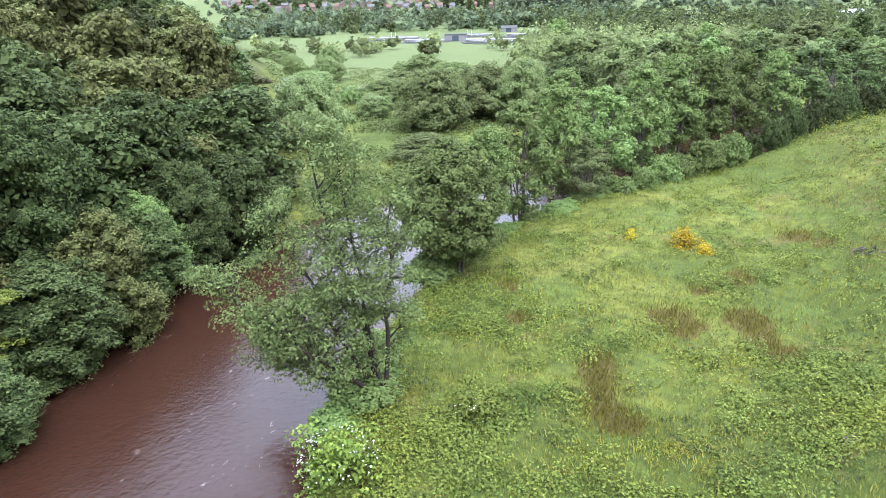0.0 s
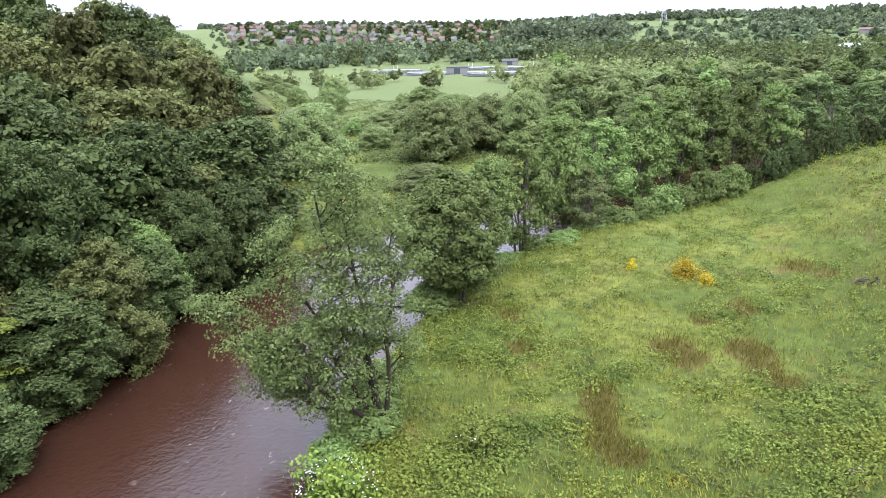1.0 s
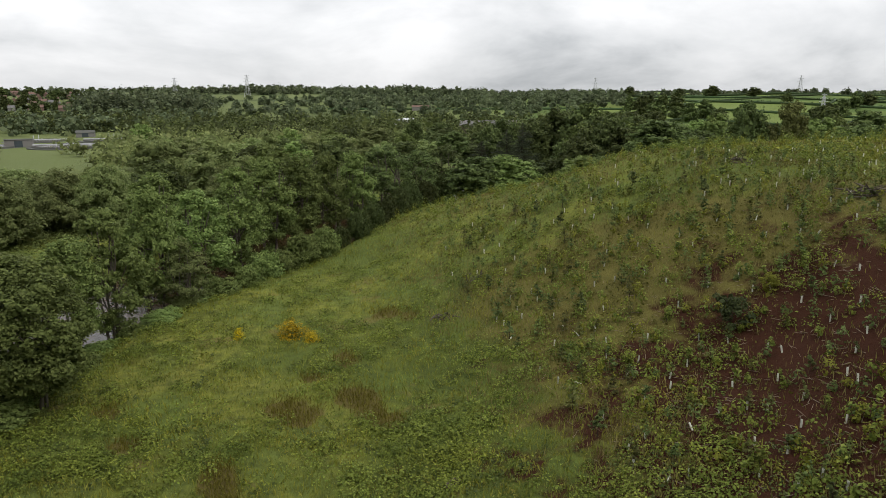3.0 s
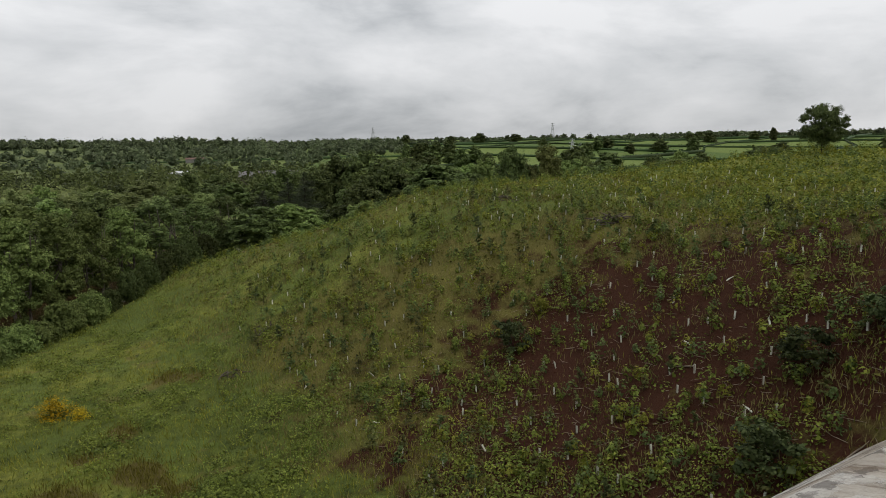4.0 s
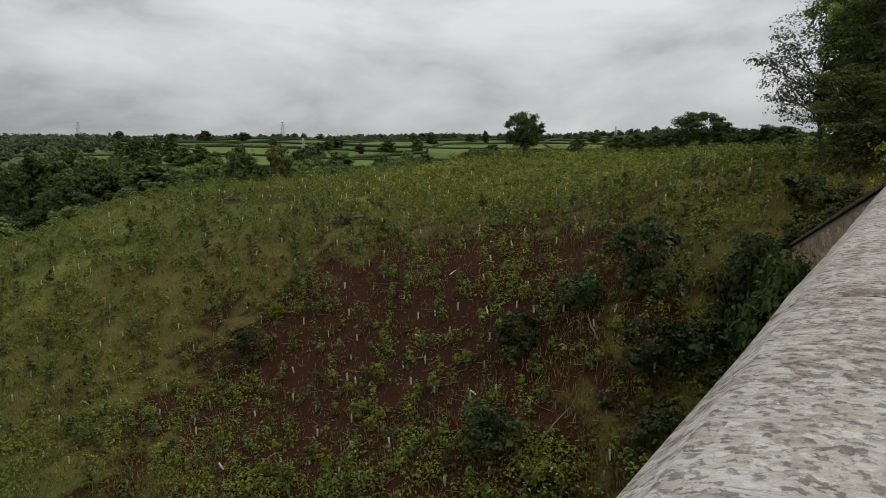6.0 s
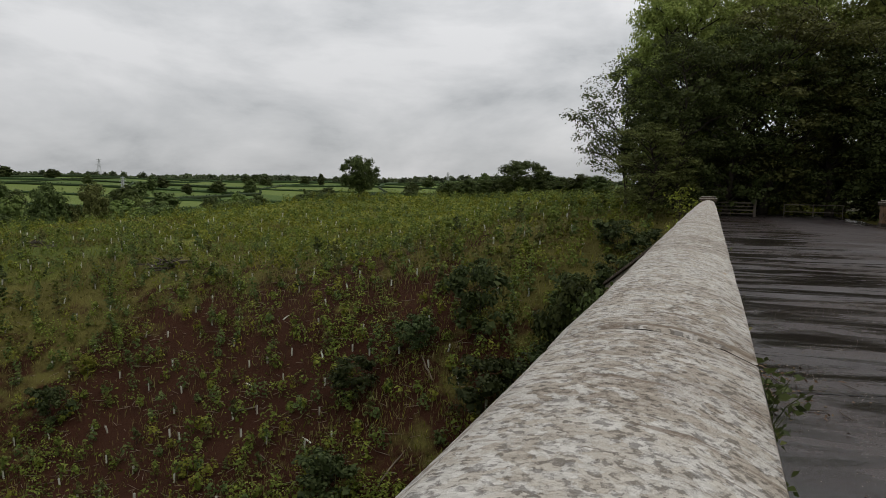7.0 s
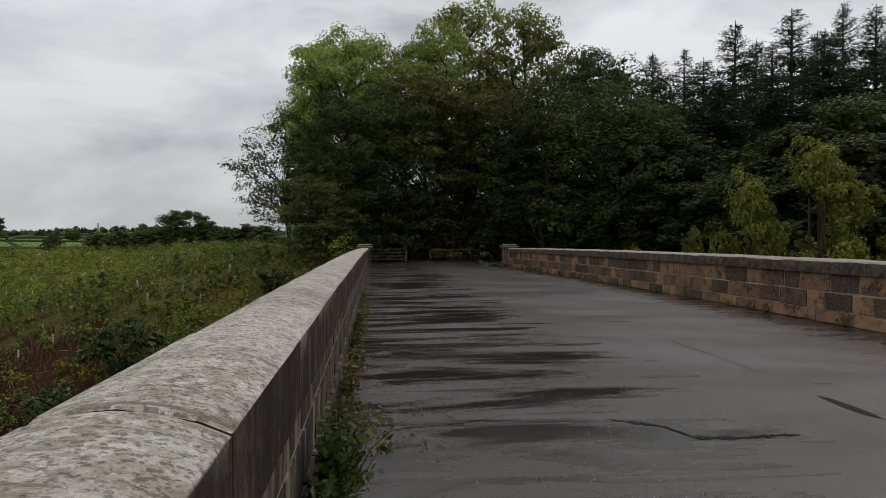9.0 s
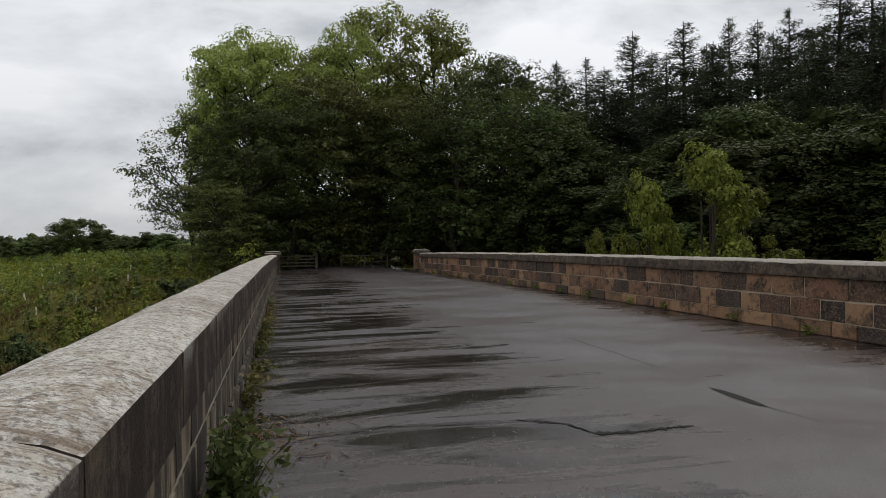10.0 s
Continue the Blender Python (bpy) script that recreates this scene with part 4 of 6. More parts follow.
    for k in range(stems):
        a, o = rng.uniform(0, 6.28), 0.0 if stems == 1 else rng.uniform(0.15, 0.5) * r
        s = np.linspace(0, 1, 7)[:, None]
        p = np.array([math.cos(a) * o * 0.4, math.sin(a) * o * 0.4, 0]) * (1 - s) + np.array([math.cos(a) * o, math.sin(a) * o, h * 0.86]) * s
        p[1:, :2] += np.cumsum(rng.normal(0, 0.008 * h, (6, 2)), 0)
        paths.append((p, h * (0.017 if stems == 1 else 0.012) * (1 - 0.8 * s[:, 0])))
    for j in rng.permutation(len(c))[:14]:
        p = paths[j % stems][0]
        b = p[2 + j % 3]
        q = np.linspace(b, c[j], 4)
        q[1:3] += rng.normal(0, 0.04 * r, (2, 3))
        paths.append((q, h * 0.006 * np.linspace(1, 0.4, 4)))
    return raw(name + "_trunk", *tubes(paths, sides), bark or BARK, None, True), raw_mixed(name + "_crown", *joined(*sets), mat)


def conifer(seed, h, r, mat, name="conifer"):
    """A ragged larch or spruce: uneven boughs, drooping below and rising at the top, hung with sprays. Returns the trunk's and the crown's meshes."""
    rng = np.random.default_rng(seed)
    paths, at, way = [(np.array([[0, 0, -0.2], [rng.normal(0, 0.25), rng.normal(0, 0.25), h * 0.5], [0, 0, h]]), (h * 0.014, h * 0.009, 0.02))], [], []
    z, lop = h * 0.06, rng.uniform(0, 6.28)
    while z < h * 0.985:
        s = z / h
        for k in range(rng.integers(4, 8)):
            a = rng.uniform(0, 6.28)
            L = r * max(0.03, 1 - s) ** (0.6 + 0.3 * max(0.0, s - 0.6)) * rng.uniform(0.4, 1.15) * (1 + 0.25 * math.cos(a - lop))
            d = np.array([math.cos(a), math.sin(a), 0])
            t = np.linspace(0, 1, 5)[:, None]
            lift = -0.05 + 1.5 * max(0.0, s - 0.55)
            q = np.array([0, 0, z]) + d * L * t + np.array([0, 0, 1]) * L * (lift * t - 0.26 * t ** 2 + 0.2 * t ** 3) + np.r_[np.zeros((1, 3)), rng.normal(0, 0.04 * L, (4, 3))]
            if L > 0.6:
                paths.append((q[[0, 2, 4]], (0.045, 0.028, 0.01)))
            n = int(9 + 42 * L)
            u = np.sqrt(rng.uniform(0.02, 1.06, n))
            p = np.array([np.interp(u, t[:, 0], q[:, c]) for c in range(3)]).T
            p += rng.normal(0, 0.08 + 0.055 * L, (n, 3)) * [1, 1, 0.9] - np.c_[np.zeros((n, 2)), np.abs(rng.normal(0, 0.16, n))]
            at.append(p)
            way.append(d * 0.7 + rng.normal(0, 0.5, (n, 3)) + [0, 0, -0.3 + 0.6 * max(0.0, s - 0.6)])
        z += rng.uniform(0.22, 0.5) * h / 20
    at, way = np.concatenate(at), np.concatenate(way)
    way /= np.linalg.norm(way, axis=1, keepdims=True)
    return raw(name + "_trunk", *tubes(paths, 4), BARK, None, True), raw(name + "_crown", *leaves(rng, at, np.where(at[:, 2] > h * 0.82, 0.19, 0.27), 0.7, 0.3, way), mat)


def domes(n, seed, **kw):
    return [(dome_tree(seed + i, **kw), kw["h"], kw["r"]) for i in range(n)]


def plant(kind, x, y, h, w, name, label, category="tree", group="", z=None, turn=None, bottom=0.0):
    """A tree or bush of that height and crown width, rooted in the ground."""
    (trunk, crown), h0, r0 = kind
    z = float(ground_z(x, y)) if z is None else z
    s = w / 2 / r0
    at = empty(name, pose(x, y, z - 0.12 + bottom, 0, 0, random.uniform(0, 360) if turn is None else turn) @ Matrix.Diagonal((s, s, h / h0, 1)), label, category, group)
    part("trunk", trunk, None, at)
    part("crown", crown, None, at)
    return at


ALDS = dict(h=12, r=3.0, leaf=0.23, lumps=40, size=0.27, bare=0.20, shape="column", cover=0.62, stems=4, gaps=0.2, core=0.5, bark=BARK_GREY)
ALDER = domes(2, 100, mat=LEAF_ALDER, **ALDS) + domes(1, 104, mat=LEAF_WILLOW, **ALDS)
ALDERDARK = domes(1, 107, mat=LEAF_WOOD, **ALDS)
BANKALDER = domes(1, 112, mat=LEAF_ALDER, h=10, r=4.0, leaf=0.21, lumps=54, size=0.25, bare=0.10, cover=0.72, stems=4, gaps=0.1, core=0.6, bark=BARK_GREY)
WOODS = dict(h=13, r=4.2, leaf=0.215, lumps=44, size=0.28, cover=0.62)
WOOD = domes(2, 120, mat=LEAF_WOOD, **WOODS)
WOODDARK = domes(1, 125, mat=LEAF_WOOD_SHADED, **WOODS)
WOODB = domes(1, 130, mat=LEAF_ALDER, **WOODS)
WOOD2 = domes(1, 140, mat=LEAF_OLIVE, **WOODS)
LOW = dict(h=13, r=4.4, leaf=0.36, lumps=32, size=0.30, cover=0.62, sides=3, tufts=12)
ROADS = dict(h=13, r=4.4, leaf=0.25, lumps=34, size=0.30, cover=0.55, sides=3)
ROADWOOD = domes(3, 145, mat=LEAF_WOOD_SHADED, **ROADS)
WOODFAR = domes(2, 150, mat=LEAF_WOOD, **LOW) + domes(1, 155, mat=LEAF_OLIVE, **LOW) + domes(1, 158, mat=LEAF_WOOD_SHADED, **LOW)
BUSH = domes(2, 160, h=9, r=5.0, mat=LEAF_WILLOW, leaf=0.30, lumps=36, size=0.29, shape="bush", cover=0.66, stems=3, sides=3)
MIDS = dict(h=12, r=4.6, leaf=0.50, lumps=26, size=0.33, cover=0.62, sides=3, tufts=9)
MID = domes(2, 180, mat=LEAF_WOOD, **MIDS)
MID2 = domes(2, 190, mat=LEAF_WILLOW, **MIDS)
MID3 = domes(1, 195, mat=LEAF_ALDER, **MIDS)
TALL = kinds(4, 200, h=20, r=6.0, mat=LEAF_TALL, count=21000, leaf=0.27, bare=0.05, limbs=36, clump=0.16, core=0.0, lumps=120)
TALLS = dict(h=20, r=6.0, count=18000, leaf=0.27, bare=0.05, limbs=36, clump=0.16, core=0.0, lumps=120)
TALL2 = kinds(1, 210, mat=LEAF_WOOD, **TALLS) + kinds(1, 211, mat=LEAF_OLIVE, **TALLS)
TALLDARK = kinds(2, 206, h=20, r=6.0, mat=LEAF_WOOD_SHADED, count=11000, leaf=0.28, bare=0.02, limbs=30, clump=0.19, core=0.0, lumps=110)
ASH = kinds(1, 215, h=11.5, r=3.9, mat=LEAF_WOOD, count=13000, leaf=0.18, bare=0.26, limbs=34, clump=0.19, core=0.0, lumps=0, spread=0.7)
LONE = domes(2, 218, h=9, r=4.2, mat=LEAF_WOOD, leaf=0.24, lumps=40, size=0.25, bare=0.2, cover=0.7, gaps=0.12)
CONIFER = [(conifer(220 + k, 20, 4.2, LEAF_CONIFER), 20, 3.4) for k in range(5)]
LIME = domes(2, 230, h=13, r=2.0, mat=LEAF_SPRING, leaf=0.14, lumps=60, size=0.24, bare=0.05, shape="round", cover=0.6, gaps=0.34, stems=2, core=0.4, tufts=10)
SHRUB = kinds(3, 240, h=2.4, r=1.5, mat=LEAF_DARK, count=1300, leaf=0.19, bare=0.0, stems=2, shape="bush", limbs=12, clump=0.26, core=0.0, lumps=30, sides=3, twigs=0)
HERO = [(make_tree(99, h=15.5, r=3.0, mat=LEAF_HERO, count=56000, leaf=0.15, bare=0.25, shape="round", clump=0.22, limbs=98, core=0.0, flat=0.5, spread=0.7,
                   tops=[(2.4, 0.3, 15.2, 0.85), (1.0, -0.3, 14.0, 0.6), (-0.4, 0.6, 11.5, 0.55), (5.2, -0.5, 11.0, 1.0), (8.4, -1.0, 7.6, 1.0), (6.0, 1.2, 6.4, 1.0), (6.8, -2.2, 2.8, 0.8)]), 15.5, 3.0)]

CX, CY, CZ = -2.6, 0.5, 1.6  # a spot on the parapet from which the land is set out


def spot(az, far):
    return CX + far * math.cos(radians(az)), CY + far * math.sin(radians(az))


def plant_at(kind, az, far, top, w, name, label, **kw):
    """Set out by heading, distance and the height at which its top stands (z)."""
    x, y = spot(az, far)
    return plant(kind, x, y, top - float(ground_z(x, y)), w, name, label, **kw)


# the riverside alders on the near bank
A_LABEL = "slim riverside alder with light green airy foliage"
plant(HERO[0], -16.4, 30.6, 15.3, 6.0, "alder_tree", "multi-stemmed alder leaning over the river, airy foliage", "tree", "alders along the river bank", turn=204)
plant(BANKALDER[0], -18.0, 49.0, 10.2, 8.6, "alder_tree", "bushy alder on the river bank with yellow-green leaves", "tree", "alders along the river bank")
rng = random.Random(4)
for az, far, top, w in [(104.5, 60, -9.0, 6), (101.5, 66, -7.9, 7), (98.3, 74, -7.0, 6.5), (96.0, 72, -12.5, 5), (94.8, 80, -8.6, 8), (91.5, 88, -7.0, 8), (89.2, 95, -6.4, 8), (86.8, 99, -6.3, 8), (84.2, 106, -6.8, 7), (82.0, 110, -7.0, 7), (79.5, 116, -5.6, 11), (76.8, 122, -7.0, 9), (74.5, 128, -6.5, 9)]:
    plant_at(ALDER[rng.randrange(3)] if az > 80 else ALDERDARK[0], az, far, top, w, "alder_tree", A_LABEL, category="tree", group="alders along the river bank")

# bushes at the water's edge under the alders
rng = random.Random(14)
BANKDARK = domes(2, 255, h=3.0, r=2.0, mat=LEAF_WOOD_SHADED, leaf=0.21, lumps=18, size=0.36, shape="bush", cover=0.7, sides=3)
BANKBUSH = domes(3, 245, h=3.0, r=2.0, mat=LEAF_ALDER, leaf=0.21, lumps=18, size=0.36, shape="bush", cover=0.7, sides=3)
for k in range(46):
    t = k / 45
    y = 28 + 92 * t
    x = float(np.interp(y, COURSE[1:11, 1], COURSE[1:11, 0])) + 10.6 + 2.4 * smooth(55, 90, y) + rng.uniform(-0.6, 0.8)
    if 33 < y < 45 and rng.random() < 0.5:
        continue
    plant((BANKBUSH if y < 92 else BANKDARK)[rng.randrange(2)], x, y, rng.uniform(1.2, 2.6) + 2.6 * smooth(66, 88, y), rng.uniform(2.6, 4.6), "bank_bush", "low green bush at the water's edge", "bush", "bushes at the water's edge")

# the far bank behind them
for k in range(22):
    y = 96 + 40 * k / 21
    x = float(np.interp(y, COURSE[1:11, 1], COURSE[1:11, 0])) - 12.5 - 3.0 * smooth(65, 90, y) + rng.uniform(-1, 1)
    if k % 2:
        plant(ALDER[rng.randrange(3)] if y < 118 else ALDERDARK[0], x, y, rng.uniform(7, 11), rng.uniform(6, 8), "alder_tree", "alder on the far river bank", "tree", "alders along the far bank")
    else:
        plant(BANKBUSH[rng.randrange(2)], x, y, rng.uniform(2.5, 4.5), rng.uniform(4, 6), "bank_bush", "low green bush on the far river bank", "bush", "bushes at the water's edge")

# the wooded bank across the river
rng = random.Random(5)
RIM_AZ, RIM_TOP = (123.4, 125, 127, 129.5, 132, 136, 150), (-11.0, -6.0, 0.5, 3.0, 5.0, 6.8, 12.0)  # headings, and the wood's rise over the bridge in a hundred metres
for y in np.arange(10, 190, 6.0):
    for u in np.arange(0, 46, 5.6):
        foot = float(np.interp(y, COURSE[1:10, 1], COURSE[1:10, 0])) - 9.6 - 0.30 * max(0.0, y - 55)
        x, yy = foot - u + rng.uniform(-1.8, 1.8) * (1 if u else 0.3), y + rng.uniform(-1.8, 1.8)
        az = math.degrees(math.atan2(yy - CY, x - CX))
        far = math.hypot(x - CX, yy - CY)
        if az < 123.4 or az > 158 or (y > 110 and u > 40):
            continue
        if u < 3:
            h, w = rng.uniform(7.0, 11.5), rng.uniform(6.5, 9)
        else:
            h, w = rng.uniform(9.5, 16.0) + (2.2 if u > 12 else 0), rng.uniform(8, 11.5)
        h = min(h, float(np.interp(az, RIM_AZ, RIM_TOP)) * far / 100 + 1.6 - float(ground_z(x, yy)))  # the wood thins out down the valley
        if h < 4:
            continue
        r = rng.random()
        # front row leans on the darkened leaves, the bank's shade painted into them
        if far < 58 and u < 3:
            kind = (WOODDARK + WOODDARK + WOOD + WOOD2)[rng.randrange(5)]
        elif far < 58 and u < 8:
            kind = WOOD2[0] if r < 0.35 else WOODDARK[rng.randrange(len(WOODDARK))] if r < 0.55 else WOOD[rng.randrange(2)]
        else:
            kind = WOODFAR[rng.choice((0, 1, 2, 2, 3))]
        plant(kind, x, yy, h, w, "woodland_tree", "dense dark green broadleaf tree on the wooded bank", "tree", "trees of the wooded bank")
for y in np.arange(8, 60, 2.6):  # low growth hanging over the water
    x = float(np.interp(y, COURSE[1:10, 1], COURSE[1:10, 0])) - 10.6 + rng.uniform(-0.6, 0.6)
    plant(BANKDARK[rng.randrange(2)], x, y, rng.uniform(2.2, 4.6), rng.uniform(4.0, 6.0), "bank_bush", "leafy bush overhanging the river's wooded bank", "bush", "bushes of the wooded bank")
plant_at(WOODB[0], 132.6, 55, -11.5, 6.0, "bank_tree", "pale green leafy tree overhanging the river", category="tree")
plant_at(LIME[0], 145.5, 44, -11.0, 6.0, "bank_tree", "bright yellow-green tree overhanging the river", category="tree")
plant_at(WOODB[0], 126.5, 66, -13.5, 6.0, "bank_tree", "low spreading tree at the river bend", category="tree")

# bushes and trees of the valley floor
for az, far, top, w, k in [(118.5, 100, -8.6, 11, 0), (108.4, 112, -9.2, 12, 1), (104, 120, -9.6, 12, 2), (101, 118, -9, 10, 0), (113.2, 128, -15, 7, 1), (116.6, 190, -13, 9, 2), (112, 150, -15, 12, 0), (118, 165, -14, 12, 1), (121, 130, -13, 11, 2), (120, 210, -12.5, 10, 0), (122, 95, -13, 9, 1), (116.2, 240, -13.5, 9, 2), (109, 90, -15.5, 9, 0), (111, 165, -15, 11, 2), (106.5, 175, -14, 12, 1), (109, 205, -14.5, 12, 0), (123, 75, -14, 8, 2), (114.5, 150, -16, 9, 1), (120.5, 150, -14, 10, 0)]:
    plant_at(BUSH[k % 2], az, far, top, w, "willow_bush", "rounded grey-green willow bush in the valley meadow", category="bush", group="willow bushes of the valley")
SCRUB = domes(3, 165, h=4, r=4.0, mat=LEAF_WILLOW, leaf=0.36, lumps=20, size=0.32, shape="bush", cover=0.65, stems=2, sides=3) + domes(2, 170, h=4, r=4.0, mat=LEAF_ALDER, leaf=0.36, lumps=20, size=0.32, shape="bush", cover=0.65, stems=2, sides=3)
rng = random.Random(16)
for k in range(30):
    az, far = rng.uniform(100, 123), rng.uniform(125, 235)
    x, y = spot(az, far)
    if river_gap(np.array(x), np.array(y)) < 14:
        continue
    plant(SCRUB[rng.randrange(5)], x, y, rng.uniform(1.8, 4.2), rng.uniform(4, 8), "willow_bush", "low pale scrub bush in the valley meadow", "bush", "scrub bushes of the valley")
rng = random.Random(6)
for k in range(150):
    az = rng.uniform(38, 99)
    far = rng.uniform(118 if az > 52 else 150, 300)
    x, y = spot(az, far)
    if river_gap(np.array(x), np.array(y)) < 12:
        continue
    r = rng.random()
    kind = MID[rng.randrange(2)] if az < 76 and r < 0.55 else MID2[rng.randrange(2)] if r < 0.5 else MID3[0] if r < 0.75 else MID[rng.randrange(2)]
    plant(kind, x, y, rng.uniform(7, 14) * (0.85 if az < 75 else 0.9), rng.uniform(8, 14), "valley_tree", "broadleaf tree of the wooded valley floor", "tree", "trees of the valley floor")
plant_at(WOODFAR[2], 48.2, 172, 0.4, 9.0, "valley_tree", "tall dark tree rising behind the planted hill", category="tree")
rng = random.Random(7)
for az, far, top, w in [(63.5, 205, -1.8, 15), (61.2, 200, -2.6, 14), (65.5, 210, -3.0, 14), (58.8, 196, -4.0, 13), (56.2, 190, -5.0, 12), (60.0, 178, -6.0, 11), (51.0, 172, -1.0, 10), (49.8, 176, -4.0, 9), (67.5, 200, -5.0, 13), (54.2, 182, -6.5, 10), (62.8, 182, -6.0, 11), (70.0, 190, -5.5, 12)]:
    plant_at(MID[rng.randrange(2)], az, far, top, w, "valley_tree", "tall dark tree of the wood behind the hill", category="tree", group="trees of the valley floor")
for az, far, top in [(69.5, 150, -5.5), (68.2, 158, -4.5), (57.7, 165, -4.3), (57.0, 170, -7.5), (71.5, 145, -7.5)]:
    plant_at(CONIFER[rng.randrange(5)], az, far, top, 9, "pine_tree", "dark pine standing out of the valley wood", category="tree", group="pines of the valley wood")

# trees where the bridge ends
rng = random.Random(8)
plant(ASH[0], 55.1, 6.4, 12.0, 9.0, "ash_tree", "slim tree with bare lower trunk and drooping airy crown", "tree")
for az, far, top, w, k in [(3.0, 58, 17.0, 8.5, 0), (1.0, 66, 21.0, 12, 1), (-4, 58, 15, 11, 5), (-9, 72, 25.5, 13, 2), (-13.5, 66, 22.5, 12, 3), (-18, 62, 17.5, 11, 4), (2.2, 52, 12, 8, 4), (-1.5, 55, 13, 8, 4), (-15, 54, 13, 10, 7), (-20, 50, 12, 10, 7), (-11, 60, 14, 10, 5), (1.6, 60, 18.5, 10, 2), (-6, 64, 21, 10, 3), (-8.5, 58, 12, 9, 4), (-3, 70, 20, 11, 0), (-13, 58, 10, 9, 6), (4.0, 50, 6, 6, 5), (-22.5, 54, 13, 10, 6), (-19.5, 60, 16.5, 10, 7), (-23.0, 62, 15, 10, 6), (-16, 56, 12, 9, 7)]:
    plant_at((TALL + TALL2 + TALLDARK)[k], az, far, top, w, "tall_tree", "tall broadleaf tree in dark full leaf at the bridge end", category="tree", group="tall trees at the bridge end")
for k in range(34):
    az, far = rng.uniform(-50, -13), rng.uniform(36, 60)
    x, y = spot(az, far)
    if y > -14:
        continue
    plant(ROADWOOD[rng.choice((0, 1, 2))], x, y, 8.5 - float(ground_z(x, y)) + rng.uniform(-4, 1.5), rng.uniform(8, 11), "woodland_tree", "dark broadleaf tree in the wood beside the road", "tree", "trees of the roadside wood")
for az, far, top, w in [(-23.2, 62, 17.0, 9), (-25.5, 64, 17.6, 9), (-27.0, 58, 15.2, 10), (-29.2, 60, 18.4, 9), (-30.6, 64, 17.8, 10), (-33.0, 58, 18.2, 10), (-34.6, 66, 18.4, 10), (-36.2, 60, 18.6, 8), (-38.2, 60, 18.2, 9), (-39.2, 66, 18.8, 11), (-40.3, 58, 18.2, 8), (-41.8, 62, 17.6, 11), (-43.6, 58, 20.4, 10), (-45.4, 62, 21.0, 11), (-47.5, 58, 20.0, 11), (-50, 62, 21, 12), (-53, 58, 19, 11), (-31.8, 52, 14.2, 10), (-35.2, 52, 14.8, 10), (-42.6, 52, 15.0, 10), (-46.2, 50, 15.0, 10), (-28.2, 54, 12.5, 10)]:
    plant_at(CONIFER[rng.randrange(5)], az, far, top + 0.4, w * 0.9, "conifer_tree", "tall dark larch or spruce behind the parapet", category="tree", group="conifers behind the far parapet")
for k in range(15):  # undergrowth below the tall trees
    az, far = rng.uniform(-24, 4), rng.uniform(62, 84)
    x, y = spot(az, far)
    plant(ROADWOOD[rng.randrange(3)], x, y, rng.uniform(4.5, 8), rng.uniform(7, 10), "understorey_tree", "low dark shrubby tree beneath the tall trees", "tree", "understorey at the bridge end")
for az, far, top, w in [(-31.2, 23, 4.1, 2.6), (-35.7, 23, 4.9, 3.4), (-38.6, 24, 3.0, 2.8), (-29.4, 23.5, 2.2, 2.0), (-27.2, 25, 1.75, 1.8), (-22.5, 30, 1.5, 1.8), (-48.0, 22, 2.0, 2.2)]:
    plant_at(LIME[rng.randrange(2)], az, far, top, w, "young_tree", "young yellow-green broadleaf tree rising behind the parapet", category="tree", group="young trees behind the parapet")

# lone trees on the hill's skyline
plant_at(LONE[0], 28.0, 106, 5.6, 5.8, "lone_tree", "lone rounded tree on the hill's skyline", category="tree")
for az, far, top, w in [(14.3, 118, 5.6, 9), (17.5, 125, 2.6, 5), (19, 128, 2.2, 5), (16.2, 124, 2.8, 5), (12.4, 120, 3.4, 6), (11, 112, 3.0, 5.5), (9.6, 108, 3.2, 5.5), (8.4, 104, 3.2, 5), (20.5, 130, 2.0, 5), (13.2, 116, 2.6, 5)]:
    plant_at(MID[rng.randrange(2)] if az != 14.3 else LONE[1], az, far, top, w, "hilltop_tree", "dark rounded tree at the hilltop's edge", category="tree", group="trees at the hilltop's edge")


# ---- meadow and hillside growth ----
def sample(seed, n, x0, x1, y0, y1, keep):
    """Points spread over a stretch of ground, kept with the chance that keep(x, y) gives, thinning with distance."""
    rng = np.random.default_rng(seed)
    x, y = rng.uniform(x0, x1, n), rng.uniform(y0, y1, n)
    p = keep(x, y) * np.clip((34.0 / np.hypot(x - CX, y - CY)) ** 1.5, 0.06, 1.2)
    ok = (rng.uniform(0, 1, n) < p) & (river_gap(x, y) > 9.6) & ((y > 1.6) | (x > 44))
    return rng, x[ok], y[ok]


def soil_at(x, y):
    return np.exp(-(((x - 28.5) / 15) ** 2 + ((y - 28) / 20) ** 2))


def tuft_height(x, y):
    """How high the growth stands: low humps of bramble and nettle."""
    return 0.16 + 0.30 * np.clip(waves(x, y, 3.1, 0.7), 0, 1) + 0.14 * np.clip(waves(x, y, 7.0, 2.0), 0, 1)


def stuff(name, mesh, label, category):
    return tagged(new(name, mesh), label, category, kind="stuff")


def cover(name, seed, n, box_, keep, size, flat, slim, mat, label, lift=1.0, upright=False, category="undergrowth"):
    rng, x, y = sample(seed, n, *box_, keep)
    base = ground_z(x, y)
    z = base + lift * tuft_height(x, y) * rng.uniform(0.2, 1.0, len(x)) + (size * 0.35 if upright else 0)
    up = np.c_[rng.normal(0, 0.22, (len(x), 2)), np.ones(len(x))] if upright else None
    return stuff(name, raw(name, *leaves(rng, np.c_[x, y, z], size, flat, slim, up), mat), label, category)


